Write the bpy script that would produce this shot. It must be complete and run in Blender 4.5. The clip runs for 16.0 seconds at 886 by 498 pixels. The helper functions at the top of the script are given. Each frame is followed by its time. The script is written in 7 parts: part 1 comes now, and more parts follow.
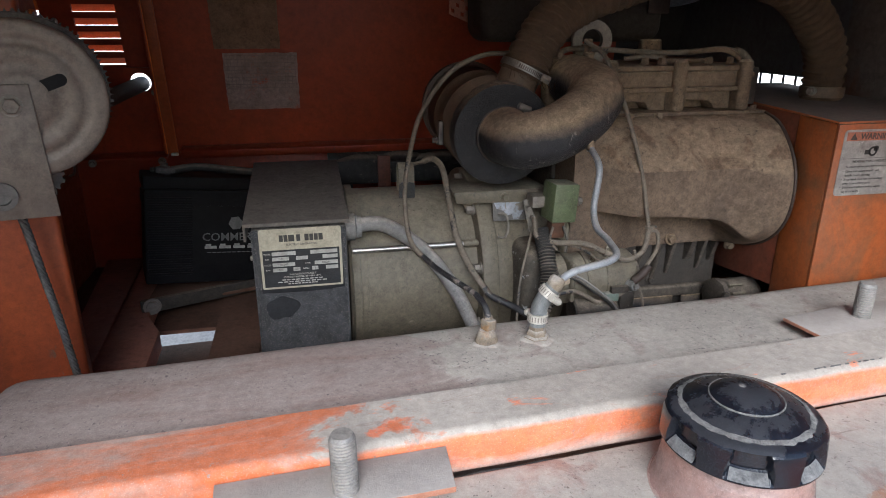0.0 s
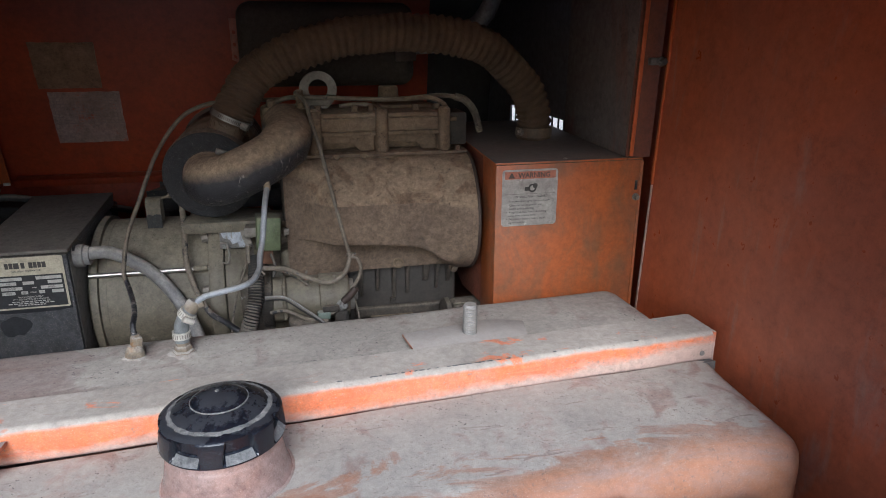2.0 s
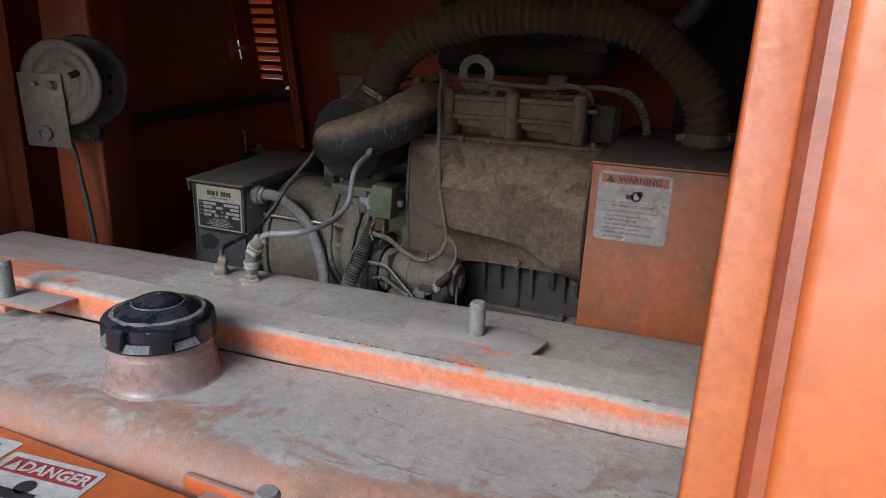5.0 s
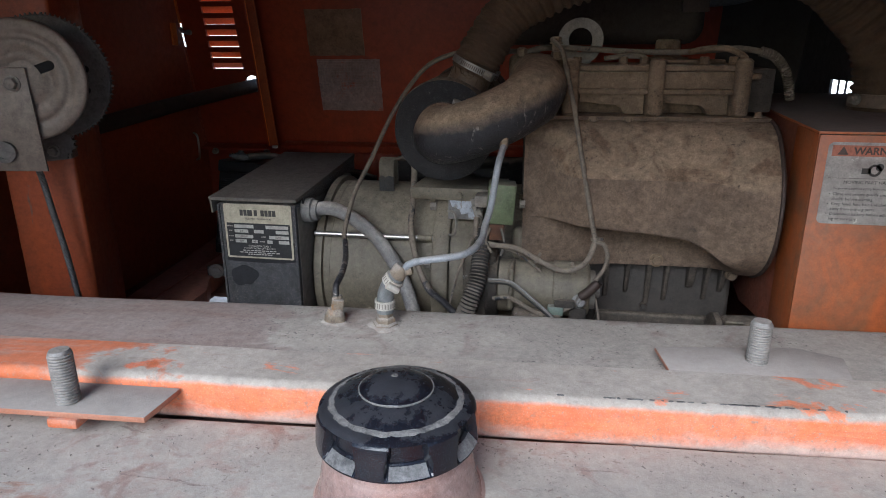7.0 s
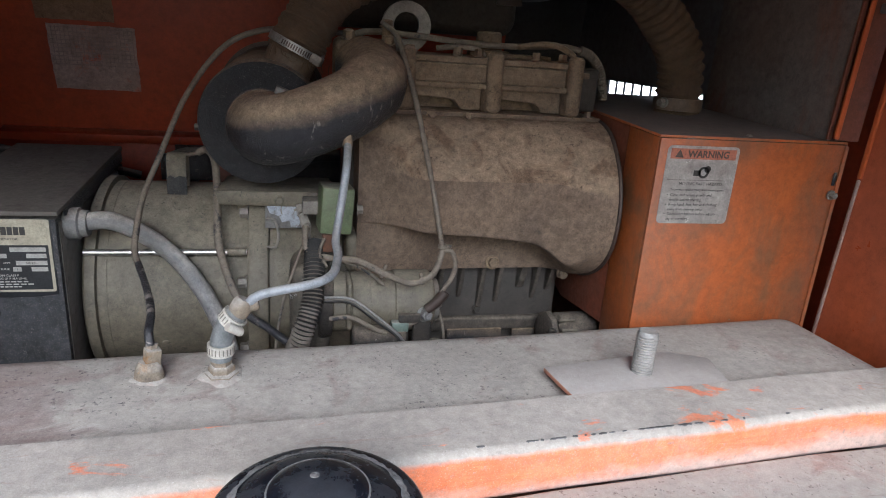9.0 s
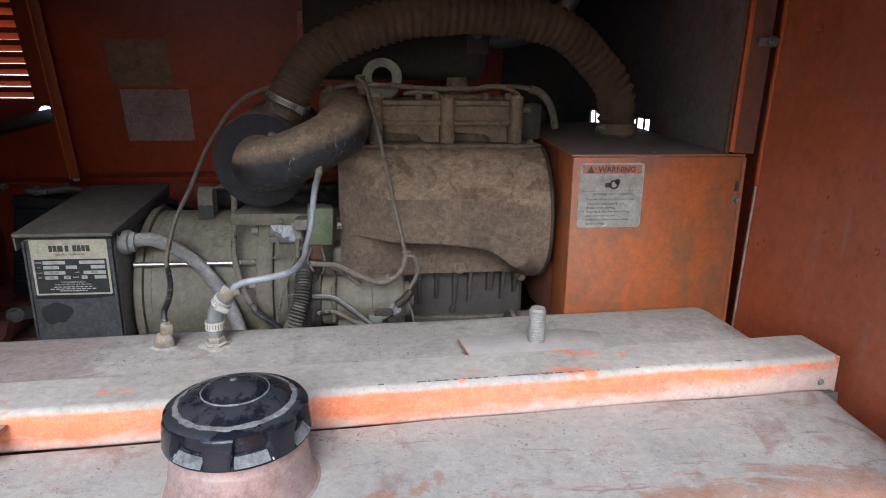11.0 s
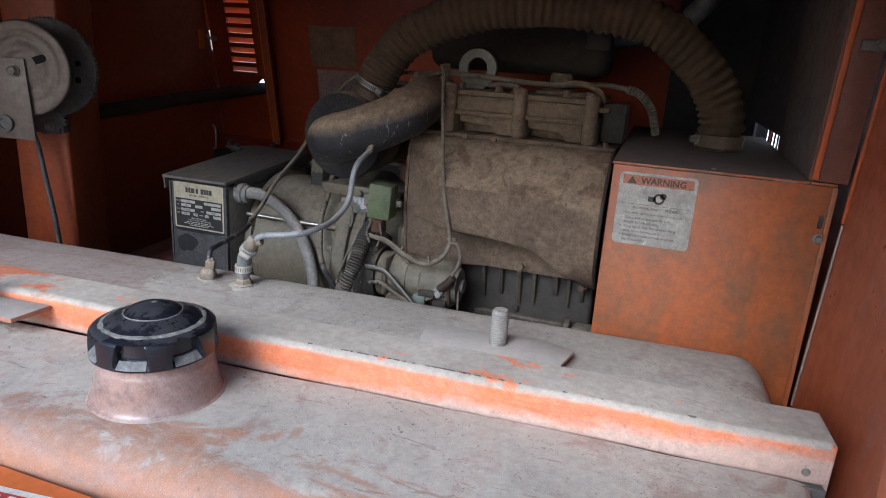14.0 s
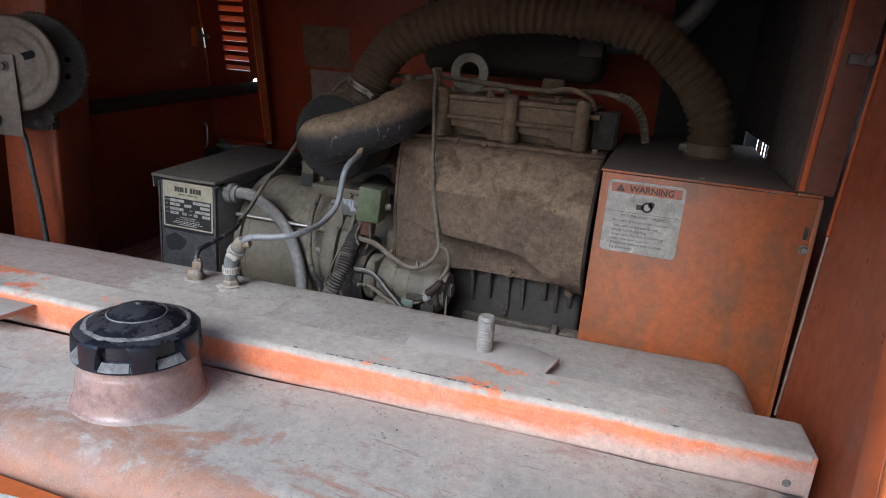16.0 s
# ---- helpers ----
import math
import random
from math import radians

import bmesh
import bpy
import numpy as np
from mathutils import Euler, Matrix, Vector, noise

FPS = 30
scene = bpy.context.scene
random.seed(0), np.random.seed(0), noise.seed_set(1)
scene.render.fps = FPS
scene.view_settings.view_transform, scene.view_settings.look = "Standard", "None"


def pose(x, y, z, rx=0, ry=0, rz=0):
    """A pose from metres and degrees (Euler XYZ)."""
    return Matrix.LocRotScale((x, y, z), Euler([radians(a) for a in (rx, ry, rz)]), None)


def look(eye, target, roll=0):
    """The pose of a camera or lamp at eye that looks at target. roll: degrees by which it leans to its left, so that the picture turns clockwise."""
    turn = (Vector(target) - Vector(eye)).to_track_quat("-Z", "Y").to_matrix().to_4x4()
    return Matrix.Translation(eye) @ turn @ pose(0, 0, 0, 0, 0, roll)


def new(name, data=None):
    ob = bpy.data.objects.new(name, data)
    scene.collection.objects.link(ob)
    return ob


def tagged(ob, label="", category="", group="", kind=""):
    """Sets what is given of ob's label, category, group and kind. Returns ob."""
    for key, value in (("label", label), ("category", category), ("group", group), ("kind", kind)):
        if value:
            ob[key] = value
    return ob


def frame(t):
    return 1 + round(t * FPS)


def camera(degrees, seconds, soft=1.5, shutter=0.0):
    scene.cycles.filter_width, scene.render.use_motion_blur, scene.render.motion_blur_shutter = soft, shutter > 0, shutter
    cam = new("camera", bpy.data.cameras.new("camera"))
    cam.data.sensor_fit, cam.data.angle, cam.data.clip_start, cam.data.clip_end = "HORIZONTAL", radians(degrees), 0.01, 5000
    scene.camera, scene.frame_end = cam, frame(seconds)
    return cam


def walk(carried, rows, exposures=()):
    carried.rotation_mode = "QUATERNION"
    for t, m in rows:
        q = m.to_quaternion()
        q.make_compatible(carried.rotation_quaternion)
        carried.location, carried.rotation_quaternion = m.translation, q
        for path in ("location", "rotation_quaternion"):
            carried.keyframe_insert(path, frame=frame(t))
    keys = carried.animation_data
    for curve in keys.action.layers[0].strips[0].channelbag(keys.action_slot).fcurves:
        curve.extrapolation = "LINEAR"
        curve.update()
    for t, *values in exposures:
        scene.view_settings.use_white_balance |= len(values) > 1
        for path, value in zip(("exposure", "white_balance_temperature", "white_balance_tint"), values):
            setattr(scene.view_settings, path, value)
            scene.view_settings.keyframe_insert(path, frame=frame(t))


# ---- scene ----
cam = camera(69.2, 16.0, 0.95)
PATH = [
    (0, (-0.002, -0.007, 1.288), (0.393, 1.84, 0.63), 0.1),
    (0.5, (0.014, -0.018, 1.288), (0.447, 1.827, 0.651), 0.4),
    (1, (0.073, -0.049, 1.276), (0.65, 1.759, 0.647), -0.8),
    (1.5, (0.228, -0.121, 1.271), (0.843, 1.678, 0.647), -1.8),
    (2, (0.441, -0.234, 1.356), (0.855, 1.621, 0.734), -0.0),
    (2.5, (0.586, -0.275, 1.433), (0.807, 1.614, 0.814), -1.0),
    (2.7, (0.655, -0.233, 1.418), (0.757, 1.668, 0.807), 0.9),
    (3, (0.736, -0.184, 1.362), (0.556, 1.718, 0.769), 1.0),
    (3.5, (0.833, -0.121, 1.285), (0.318, 1.714, 0.679), -0.1),
    (3.7, (0.872, -0.117, 1.281), (0.29, 1.699, 0.678), 1.3),
    (5.8, (0.925, -0.143, 1.29), (0.166, 1.626, 0.748), 2.0),
    (6, (0.908, -0.133, 1.288), (0.236, 1.673, 0.752), 0.7),
    (6.5, (0.693, -0.111, 1.272), (0.201, 1.754, 0.744), -0.5),
    (7, (0.457, -0.042, 1.251), (0.118, 1.837, 0.656), -0.2),
    (7.5, (0.361, 0.078, 1.2535), (0.24, 1.983, 0.66), 2.25),
    (8, (0.338, 0.078, 1.236), (0.72, 1.934, 0.598), 0.8),
    (8.5, (0.327, 0.083, 1.243), (0.748, 1.938, 0.623), 3.4),
    (9, (0.33, 0.083, 1.246), (0.769, 1.935, 0.631), 4.1),
    (9.5, (0.322, 0.081, 1.251), (0.827, 1.917, 0.641), 3.8),
    (9.7, (0.32, 0.076, 1.248), (0.858, 1.906, 0.644), 3.8),
    (11.8, (0.64, -0.232, 1.28), (0.557, 1.705, 0.79), 2.1),
    (12, (0.684, -0.21, 1.275), (0.544, 1.723, 0.78), 3.4),
    (12.5, (0.776, -0.117, 1.28), (0.397, 1.783, 0.783), 3.7),
    (13, (0.801, -0.1, 1.276), (0.247, 1.743, 0.731), 2.8),
    (13.5, (0.827, -0.114, 1.271), (0.227, 1.709, 0.707), 3.1),
    (14, (0.828, -0.111, 1.271), (0.222, 1.711, 0.712), 3.8),
    (14.5, (0.826, -0.112, 1.271), (0.22, 1.71, 0.709), 4.2),
    (15, (0.829, -0.114, 1.272), (0.234, 1.711, 0.71), 4.7),
    (15.5, (0.83, -0.111, 1.271), (0.238, 1.715, 0.708), 4.8),
    (16, (0.833, -0.107, 1.277), (0.248, 1.723, 0.721), 4.9),
]
walk(cam, [(t, look(eye, target, roll)) for t, eye, target, roll in PATH], exposures=((0.0, 0.98, 5740, 7), (1.0, 1.10, 5690, 7), (1.5, 0.90, 5640, 7), (2.0, 0.78, 5640, 7), (2.5, 0.75, 5540, 7), (3.5, 0.90, 5540, 7), (6.0, 0.16, 5640, 7), (6.5, 0.36, 5540, 7), (7.0, 0.70, 5540, 7), (7.5, 0.65, 5540, 7), (8.0, 0.95, 5540, 7), (9.0, 1.02, 5540, 7), (12.0, 1.05, 5540, 7), (13.0, 0.95, 5490, 7), (14.0, 0.88, 5490, 7), (16.0, 0.82, 5490, 7)))

# ---------------------------------------------------------------- world and light
world = bpy.data.worlds.new("overcast_sky")
scene.world = world
world.use_nodes = True
wn = world.node_tree.nodes
sky = wn.new("ShaderNodeTexSky")
sky.sky_type = "NISHITA"
sky.sun_disc = False
sky.sun_elevation = radians(32)
sky.sun_rotation = radians(191)
sky.air_density, sky.dust_density, sky.ozone_density = 1.0, 1.5, 1.0
wn["Background"].inputs["Strength"].default_value = 0.13
world.node_tree.links.new(sky.outputs[0], wn["Background"].inputs["Color"])

sun = new("sun", bpy.data.lights.new("sun", "SUN"))
sun.data.energy, sun.data.angle, sun.data.color = 2.2, radians(34), (1.0, 0.97, 0.94)
sun.matrix_world = look((-0.5, -4.55, 4.35), (0.45, 0.4, 0.9))


# ---------------------------------------------------------------- materials
def ramp(nt, src, stops):
    r = nt.nodes.new("ShaderNodeValToRGB")
    while len(r.color_ramp.elements) < len(stops):
        r.color_ramp.elements.new(0.5)
    for e, (p, c) in zip(r.color_ramp.elements, stops):
        e.position, e.color = p, (*c, 1) if len(c) == 3 else c
    nt.links.new(src, r.inputs[0])
    return r.outputs[0]


def grey(v):
    return (v, v, v, 1)


def noise_tex(nt, scale, detail=4.0, rough=0.6, stretch=None, distort=0.0):
    geo = nt.nodes.new("ShaderNodeNewGeometry")
    src = geo.outputs["Position"]
    if stretch:
        mp = nt.nodes.new("ShaderNodeMapping")
        mp.inputs["Scale"].default_value = stretch
        nt.links.new(src, mp.inputs["Vector"])
        src = mp.outputs[0]
    n = nt.nodes.new("ShaderNodeTexNoise")
    n.inputs["Scale"].default_value, n.inputs["Detail"].default_value = scale, detail
    n.inputs["Roughness"].default_value, n.inputs["Distortion"].default_value = rough, distort
    nt.links.new(src, n.inputs["Vector"])
    return n.outputs["Fac"]


def mix(nt, fac, a, b):
    m = nt.nodes.new("ShaderNodeMix")
    m.data_type = "RGBA"
    for sock, v in ((m.inputs[0], fac), (m.inputs[6], a), (m.inputs[7], b)):
        if hasattr(v, "is_output"):
            nt.links.new(v, sock)
        elif isinstance(v, (int, float)):
            sock.default_value = v
        else:
            sock.default_value = (*v, 1) if len(v) == 3 else v
    return m.outputs[2]


def maths(nt, op, a, b=0.0, clamp=False):
    m = nt.nodes.new("ShaderNodeMath")
    m.operation, m.use_clamp = op, clamp
    for sock, v in ((m.inputs[0], a), (m.inputs[1], b)):
        if hasattr(v, "is_output"):
            nt.links.new(v, sock)
        else:
            sock.default_value = v
    return m.outputs[0]


DUST = (0.450, 0.411, 0.362)
DUST_DARK = (0.235, 0.205, 0.172)


def surface(name, c1, c2, rough=0.55, metal=0.0, scale=14.0, dust=0.0, dust_col=DUST, film=0.0, film_col=None,
            wear=None, wear_at=0.62, wear_scale=22.0, wear_stretch=None, bump=0.25, bump_scale=320.0, grit=0.0, dust_edge=0.25, wipe=0.0, wipe_scale=12.0, stain=None, mottle=0.55, dust_noise=0.7, dust_soft=0.3, speck=0.3, wear_soft=0.05, spec=0.5, swipe=None, lump=0.8, stain_at=0.56, cling=None, rub=None, film_stretch=None, stain_soft=0.1, pepper=None):
    """Painted or bare material with two scales of variation. dust: how far settled dust covers faces that look up;
    film: an even thin film of dirt; wear: colour of patches where the coat has gone."""
    m = bpy.data.materials.new(name)
    m.use_nodes = True
    nt = m.node_tree
    bs = nt.nodes["Principled BSDF"]
    broad = noise_tex(nt, scale, 5.0, 0.65)
    fine = noise_tex(nt, scale * 11, 4.0, 0.7)
    col = mix(nt, ramp(nt, broad, [(0.32, grey(0)), (0.68, grey(1))]), c1, c2)
    col = mix(nt, ramp(nt, fine, [(0.40, grey(0)), (0.70, grey(0.55))]), col, [v * 0.55 for v in c1])
    rgh = rough
    if wear:
        w = noise_tex(nt, wear_scale, 6.0, 0.68, wear_stretch, 0.4)
        wm = ramp(nt, w, [(wear_at, grey(0)), (wear_at + wear_soft, grey(1))])
        col = mix(nt, wm, col, wear)
    if film > 0:
        f = noise_tex(nt, scale * 0.6, 6.0, 0.7, film_stretch, 0.5)
        fm = ramp(nt, f, [(0.30, grey(film * 0.45)), (0.70, grey(min(1.0, film * 1.4)))])
        col = mix(nt, fm, col, film_col or DUST_DARK)
    if dust > 0:
        geo = nt.nodes.new("ShaderNodeNewGeometry")
        sep = nt.nodes.new("ShaderNodeSeparateXYZ")
        nt.links.new(geo.outputs["True Normal" if dust_edge < 0 else "Normal"], sep.inputs[0])
        n1 = noise_tex(nt, 46.0, 6.0, 0.7)
        n2 = noise_tex(nt, 9.0, 4.0, 0.6)
        up = maths(nt, "ADD", sep.outputs["Z"], maths(nt, "MULTIPLY", maths(nt, "SUBTRACT", n1, 0.5), dust_noise))
        up = maths(nt, "ADD", up, maths(nt, "MULTIPLY", maths(nt, "SUBTRACT", n2, 0.5), dust_noise))
        e = abs(dust_edge)
        dm = ramp(nt, up, [(max(0.0, e - 0.12), grey(0)), (min(1.0, e + dust_soft), grey(dust))])
        if wipe > 0:
            wn1 = noise_tex(nt, wipe_scale, 7.0, 0.66, (1.0, 2.2, 1.0), 0.6)
            dm = mix(nt, ramp(nt, wn1, [(0.66 - 0.12 * wipe, grey(0)), (0.70 - 0.12 * wipe, grey(0.85))]), dm, (0, 0, 0))
        dcol = mix(nt, ramp(nt, n2, [(0.35, grey(0)), (0.65, grey(1))]), dust_col, [v * 0.8 for v in dust_col])
        if stain:
            st1 = noise_tex(nt, 17.0, 6.0, 0.62, None, 0.8)
            dcol = mix(nt, ramp(nt, st1, [(stain_at, grey(0)), (stain_at + stain_soft, grey(0.75))]), dcol, stain)
        if swipe:
            # short darker marks where things were dragged through the dust
            s1 = noise_tex(nt, 34.0, 5.0, 0.62, (0.35, 1.5, 1.0), 1.2)
            dcol = mix(nt, ramp(nt, s1, [(0.645, grey(0)), (0.665, grey(0.8)), (0.70, grey(0.8)), (0.72, grey(0.15))]), dcol, swipe)
        col = mix(nt, dm, col, dcol)
        rr = nt.nodes.new("ShaderNodeMix")
        nt.links.new(dm, rr.inputs[0])
        rr.inputs[2].default_value, rr.inputs[3].default_value = rough, 0.92
        nt.links.new(rr.outputs[0], bs.inputs["Roughness"])
    else:
        rv = ramp(nt, fine, [(0.3, grey(max(0.05, rough - 0.1))), (0.7, grey(min(1.0, rough + 0.12)))])
        nt.links.new(rv, bs.inputs["Roughness"])
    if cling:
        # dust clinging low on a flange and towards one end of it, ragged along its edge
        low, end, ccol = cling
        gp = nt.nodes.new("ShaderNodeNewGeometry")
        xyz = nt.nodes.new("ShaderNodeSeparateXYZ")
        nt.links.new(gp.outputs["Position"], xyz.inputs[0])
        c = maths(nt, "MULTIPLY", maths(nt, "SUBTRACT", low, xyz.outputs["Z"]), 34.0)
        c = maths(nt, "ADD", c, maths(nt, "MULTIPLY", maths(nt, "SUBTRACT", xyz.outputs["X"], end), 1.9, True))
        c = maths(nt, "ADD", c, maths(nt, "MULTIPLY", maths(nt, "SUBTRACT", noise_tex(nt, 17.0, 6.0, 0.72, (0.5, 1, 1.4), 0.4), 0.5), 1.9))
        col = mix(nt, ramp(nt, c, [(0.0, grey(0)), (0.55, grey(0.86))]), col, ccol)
    if rub:
        # dust rubbed away along one edge, in ragged clouds that leave the stained paint bare
        (rx, ry), rd, rcols = rub
        gp = nt.nodes.new("ShaderNodeNewGeometry")
        xyz = nt.nodes.new("ShaderNodeSeparateXYZ")
        nt.links.new(gp.outputs["Position"], xyz.inputs[0])
        c = maths(nt, "ADD", maths(nt, "MULTIPLY", xyz.outputs["X"], rx), maths(nt, "MULTIPLY", xyz.outputs["Y"], ry))
        c = maths(nt, "MULTIPLY", maths(nt, "SUBTRACT", rd, c), 11.0)
        c = maths(nt, "ADD", c, maths(nt, "MULTIPLY", maths(nt, "SUBTRACT", noise_tex(nt, 10.0, 8.0, 0.68, (0.7, 1.3, 1.0), 0.8), 0.5), 4.6))
        rc = mix(nt, ramp(nt, noise_tex(nt, 11.0, 7.0, 0.7, (0.5, 1.5, 1.0), 0.6), [(0.48, grey(0)), (0.68, grey(1))]), rcols[0], rcols[1])
        col = mix(nt, ramp(nt, c, [(0.0, grey(0)), (0.14, grey(0.55)), (0.6, grey(0.9))]), col, rc)
    if pepper:
        # small dark flecks that come in patches
        pk = ramp(nt, noise_tex(nt, 230.0, 3.0, 0.65), [(0.60, grey(0)), (0.66, grey(1))])
        pb = ramp(nt, noise_tex(nt, 16.0, 5.0, 0.7, None, 0.6), [(0.45, grey(0.08)), (0.62, grey(0.8))])
        col = mix(nt, maths(nt, "MULTIPLY", pk, pb), col, pepper)
    if mottle > 0:
        mt = nt.nodes.new("ShaderNodeMix")
        mt.data_type, mt.blend_type = "RGBA", "MULTIPLY"
        mt.inputs[0].default_value = mottle
        nt.links.new(col, mt.inputs[6])
        m1 = maths(nt, "ADD", maths(nt, "MULTIPLY", noise_tex(nt, 62.0, 9.0, 0.78, None, 0.3), 0.6), maths(nt, "MULTIPLY", noise_tex(nt, 14.0, 6.0, 0.7, None, 0.5), 0.4))
        m1 = maths(nt, "ADD", m1, maths(nt, "MULTIPLY", maths(nt, "SUBTRACT", noise_tex(nt, 520.0, 3.0, 0.7), 0.5), 0.22))
        nt.links.new(ramp(nt, m1, [(0.36, grey(0.18)), (0.50, grey(0.85)), (0.62, grey(1.0))]), mt.inputs[7])
        col = mt.outputs[2]
    if grit > 0:
        g = noise_tex(nt, 900.0, 2.0, 0.6)
        gm = ramp(nt, g, [(0.60, grey(0)), (0.70, grey(grit))])
        col = mix(nt, gm, col, (0.55, 0.5, 0.44))
    if speck > 0:
        # fine light and dark specks, a millimetre or so across, with broader blotches
        sp = maths(nt, "ADD", maths(nt, "MULTIPLY", noise_tex(nt, 95.0, 7.0, 0.82), 0.75), maths(nt, "MULTIPLY", noise_tex(nt, 620.0, 3.0, 0.75), 0.25))
        sp = maths(nt, "ADD", maths(nt, "MULTIPLY", maths(nt, "SUBTRACT", sp, 0.5), 5.0 * speck), 1.0)
        sc = nt.nodes.new("ShaderNodeVectorMath")
        sc.operation = "SCALE"
        nt.links.new(col, sc.inputs[0])
        nt.links.new(maths(nt, "MAXIMUM", sp, 0.15), sc.inputs["Scale"])
        col = sc.outputs[0]
    nt.links.new(col, bs.inputs["Base Color"])
    bs.inputs["Metallic"].default_value = metal
    bs.inputs["Specular IOR Level"].default_value = spec
    bp = nt.nodes.new("ShaderNodeBump")
    bp.inputs["Strength"].default_value, bp.inputs["Distance"].default_value = min(1.0, bump * 1.5), 0.003
    hgt = maths(nt, "ADD", noise_tex(nt, bump_scale, 7.0, 0.75), maths(nt, "MULTIPLY", noise_tex(nt, 35.0, 3.0, 0.5), lump))
    nt.links.new(hgt, bp.inputs["Height"])
    nt.links.new(bp.outputs[0], bs.inputs["Normal"])
    return m


M = {}
# enclosure orange mixed darker, so the paint carries the dim interior
M["orange_wall"] = surface("orange_wall_shaded", (0.44, 0.050, 0.0075), (0.32, 0.035, 0.007), 0.45, scale=5, film=0.34, film_col=(0.066, 0.020, 0.012), mottle=0.3, speck=0.2,
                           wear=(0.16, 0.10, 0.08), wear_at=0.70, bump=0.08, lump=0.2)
M["orange_side"] = surface("orange_side_paint", (0.56, 0.112, 0.018), (0.43, 0.080, 0.016), 0.36, scale=3.2, film=0.36, film_col=(0.19, 0.122, 0.105),
                           wear=(0.34, 0.205, 0.175), wear_at=0.58, wear_soft=0.2, wear_scale=10, wear_stretch=(3, 2.2, 0.45), bump=0.06, lump=0.2, mottle=0.35, speck=0.2)
M["orange_frame"] = surface("orange_frame_paint", (0.56, 0.115, 0.018), (0.44, 0.085, 0.018), 0.45, scale=5, film=0.14, film_col=(0.20, 0.10, 0.07), dust=0.55, dust_edge=0.68, dust_noise=0.9,
                            wear=(0.12, 0.07, 0.055), wear_at=0.73, wear_scale=24, bump=0.06, lump=0.2, mottle=0.2, speck=0.12)
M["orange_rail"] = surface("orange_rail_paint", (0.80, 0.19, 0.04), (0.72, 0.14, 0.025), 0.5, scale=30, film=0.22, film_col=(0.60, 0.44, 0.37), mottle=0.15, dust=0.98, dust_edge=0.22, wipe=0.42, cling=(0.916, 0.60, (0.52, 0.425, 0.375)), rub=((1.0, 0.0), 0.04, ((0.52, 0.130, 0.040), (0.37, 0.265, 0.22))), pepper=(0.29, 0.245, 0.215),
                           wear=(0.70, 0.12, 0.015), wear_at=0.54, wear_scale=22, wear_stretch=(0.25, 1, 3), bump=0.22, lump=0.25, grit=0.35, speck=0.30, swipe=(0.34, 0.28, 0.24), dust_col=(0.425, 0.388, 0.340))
M["orange_box"] = surface("orange_box_paint", (0.44, 0.106, 0.018), (0.35, 0.080, 0.016), 0.45, scale=9, film=0.22, film_col=(0.16, 0.066, 0.036), mottle=0.25, dust_noise=0.2, dust=0.95,
                          dust_col=(0.125, 0.108, 0.096), dust_edge=0.55, bump=0.10, lump=0.2, wear=(0.195, 0.080, 0.035), wear_at=0.44, wear_soft=0.20, wear_scale=12, wear_stretch=(1.5, 1.5, 0.85), speck=0.26)
M["tank"] = surface("tank_paint", (0.46, 0.155, 0.06), (0.34, 0.130, 0.075), 0.55, scale=13, film=0.62, film_col=(0.275, 0.205, 0.188), mottle=0.25, dust=0.99, dust_edge=0.74, dust_soft=0.24,
                    bump=0.18, bump_scale=210, lump=0.2, grit=0.3, stain=(0.295, 0.207, 0.175), stain_at=0.56, stain_soft=0.08, speck=0.2, dust_noise=0.62, swipe=(0.26, 0.205, 0.178),
                    rub=((-0.0576, 0.9983), 0.308, ((0.340, 0.155, 0.085), (0.275, 0.190, 0.162))), pepper=(0.16, 0.115, 0.10))
M["tank_plastic"] = surface("filler_neck_paint", (0.36, 0.155, 0.095), (0.24, 0.125, 0.10), 0.24, scale=15, film=0.6, film_col=(0.32, 0.25, 0.235), mottle=0.5, dust=0.97, dust_edge=0.80, dust_noise=0.6, bump=0.08, lump=0.3, grit=0.2, speck=0.25,
                            wear=(0.27, 0.115, 0.07), wear_at=0.58, wear_soft=0.12, wear_scale=16, wear_stretch=(1, 1, 0.5))
M["cap"] = surface("black_plastic", (0.006, 0.008, 0.014), (0.010, 0.012, 0.018), 0.20, scale=30, dust=0.20, grit=0.05, dust_col=(0.15, 0.152, 0.16), dust_edge=0.95, mottle=0.2, dust_noise=1.2, dust_soft=0.15,
                   film=0.012, film_col=(0.18, 0.175, 0.175), bump=0.06, lump=0.2, speck=0.4)
M["cap_dust"] = surface("dust_ring", (0.30, 0.285, 0.265), (0.15, 0.145, 0.14), 0.95, scale=60, bump=0.4, wear=(0.03, 0.032, 0.04), wear_at=0.54, wear_soft=0.14, wear_scale=55, mottle=0.3, speck=0.8)
M["galv"] = surface("galvanised_steel", (0.31, 0.295, 0.28), (0.24, 0.228, 0.215), 0.6, 0.35, scale=60, dust=0.6, dust_edge=0.6, bump=0.2)
M["steel"] = surface("bare_steel", (0.60, 0.59, 0.57), (0.48, 0.46, 0.44), 0.32, 0.9, scale=70, bump=0.08, dust=0.35, dust_edge=0.7)
M["dirty_steel"] = surface("dirty_steel", (0.26, 0.235, 0.205), (0.20, 0.18, 0.155), 0.6, 0.3, scale=40, dust=0.7, dust_col=(0.32, 0.28, 0.23), dust_edge=0.5, bump=0.2)
M["crumb"] = surface("dried_dirt", (0.30, 0.265, 0.235), (0.20, 0.17, 0.15), 0.9, scale=70, bump=0.3)
M["chip"] = surface("bare_chip", (0.20, 0.19, 0.185), (0.10, 0.095, 0.092), 0.7, scale=120, bump=0.3)
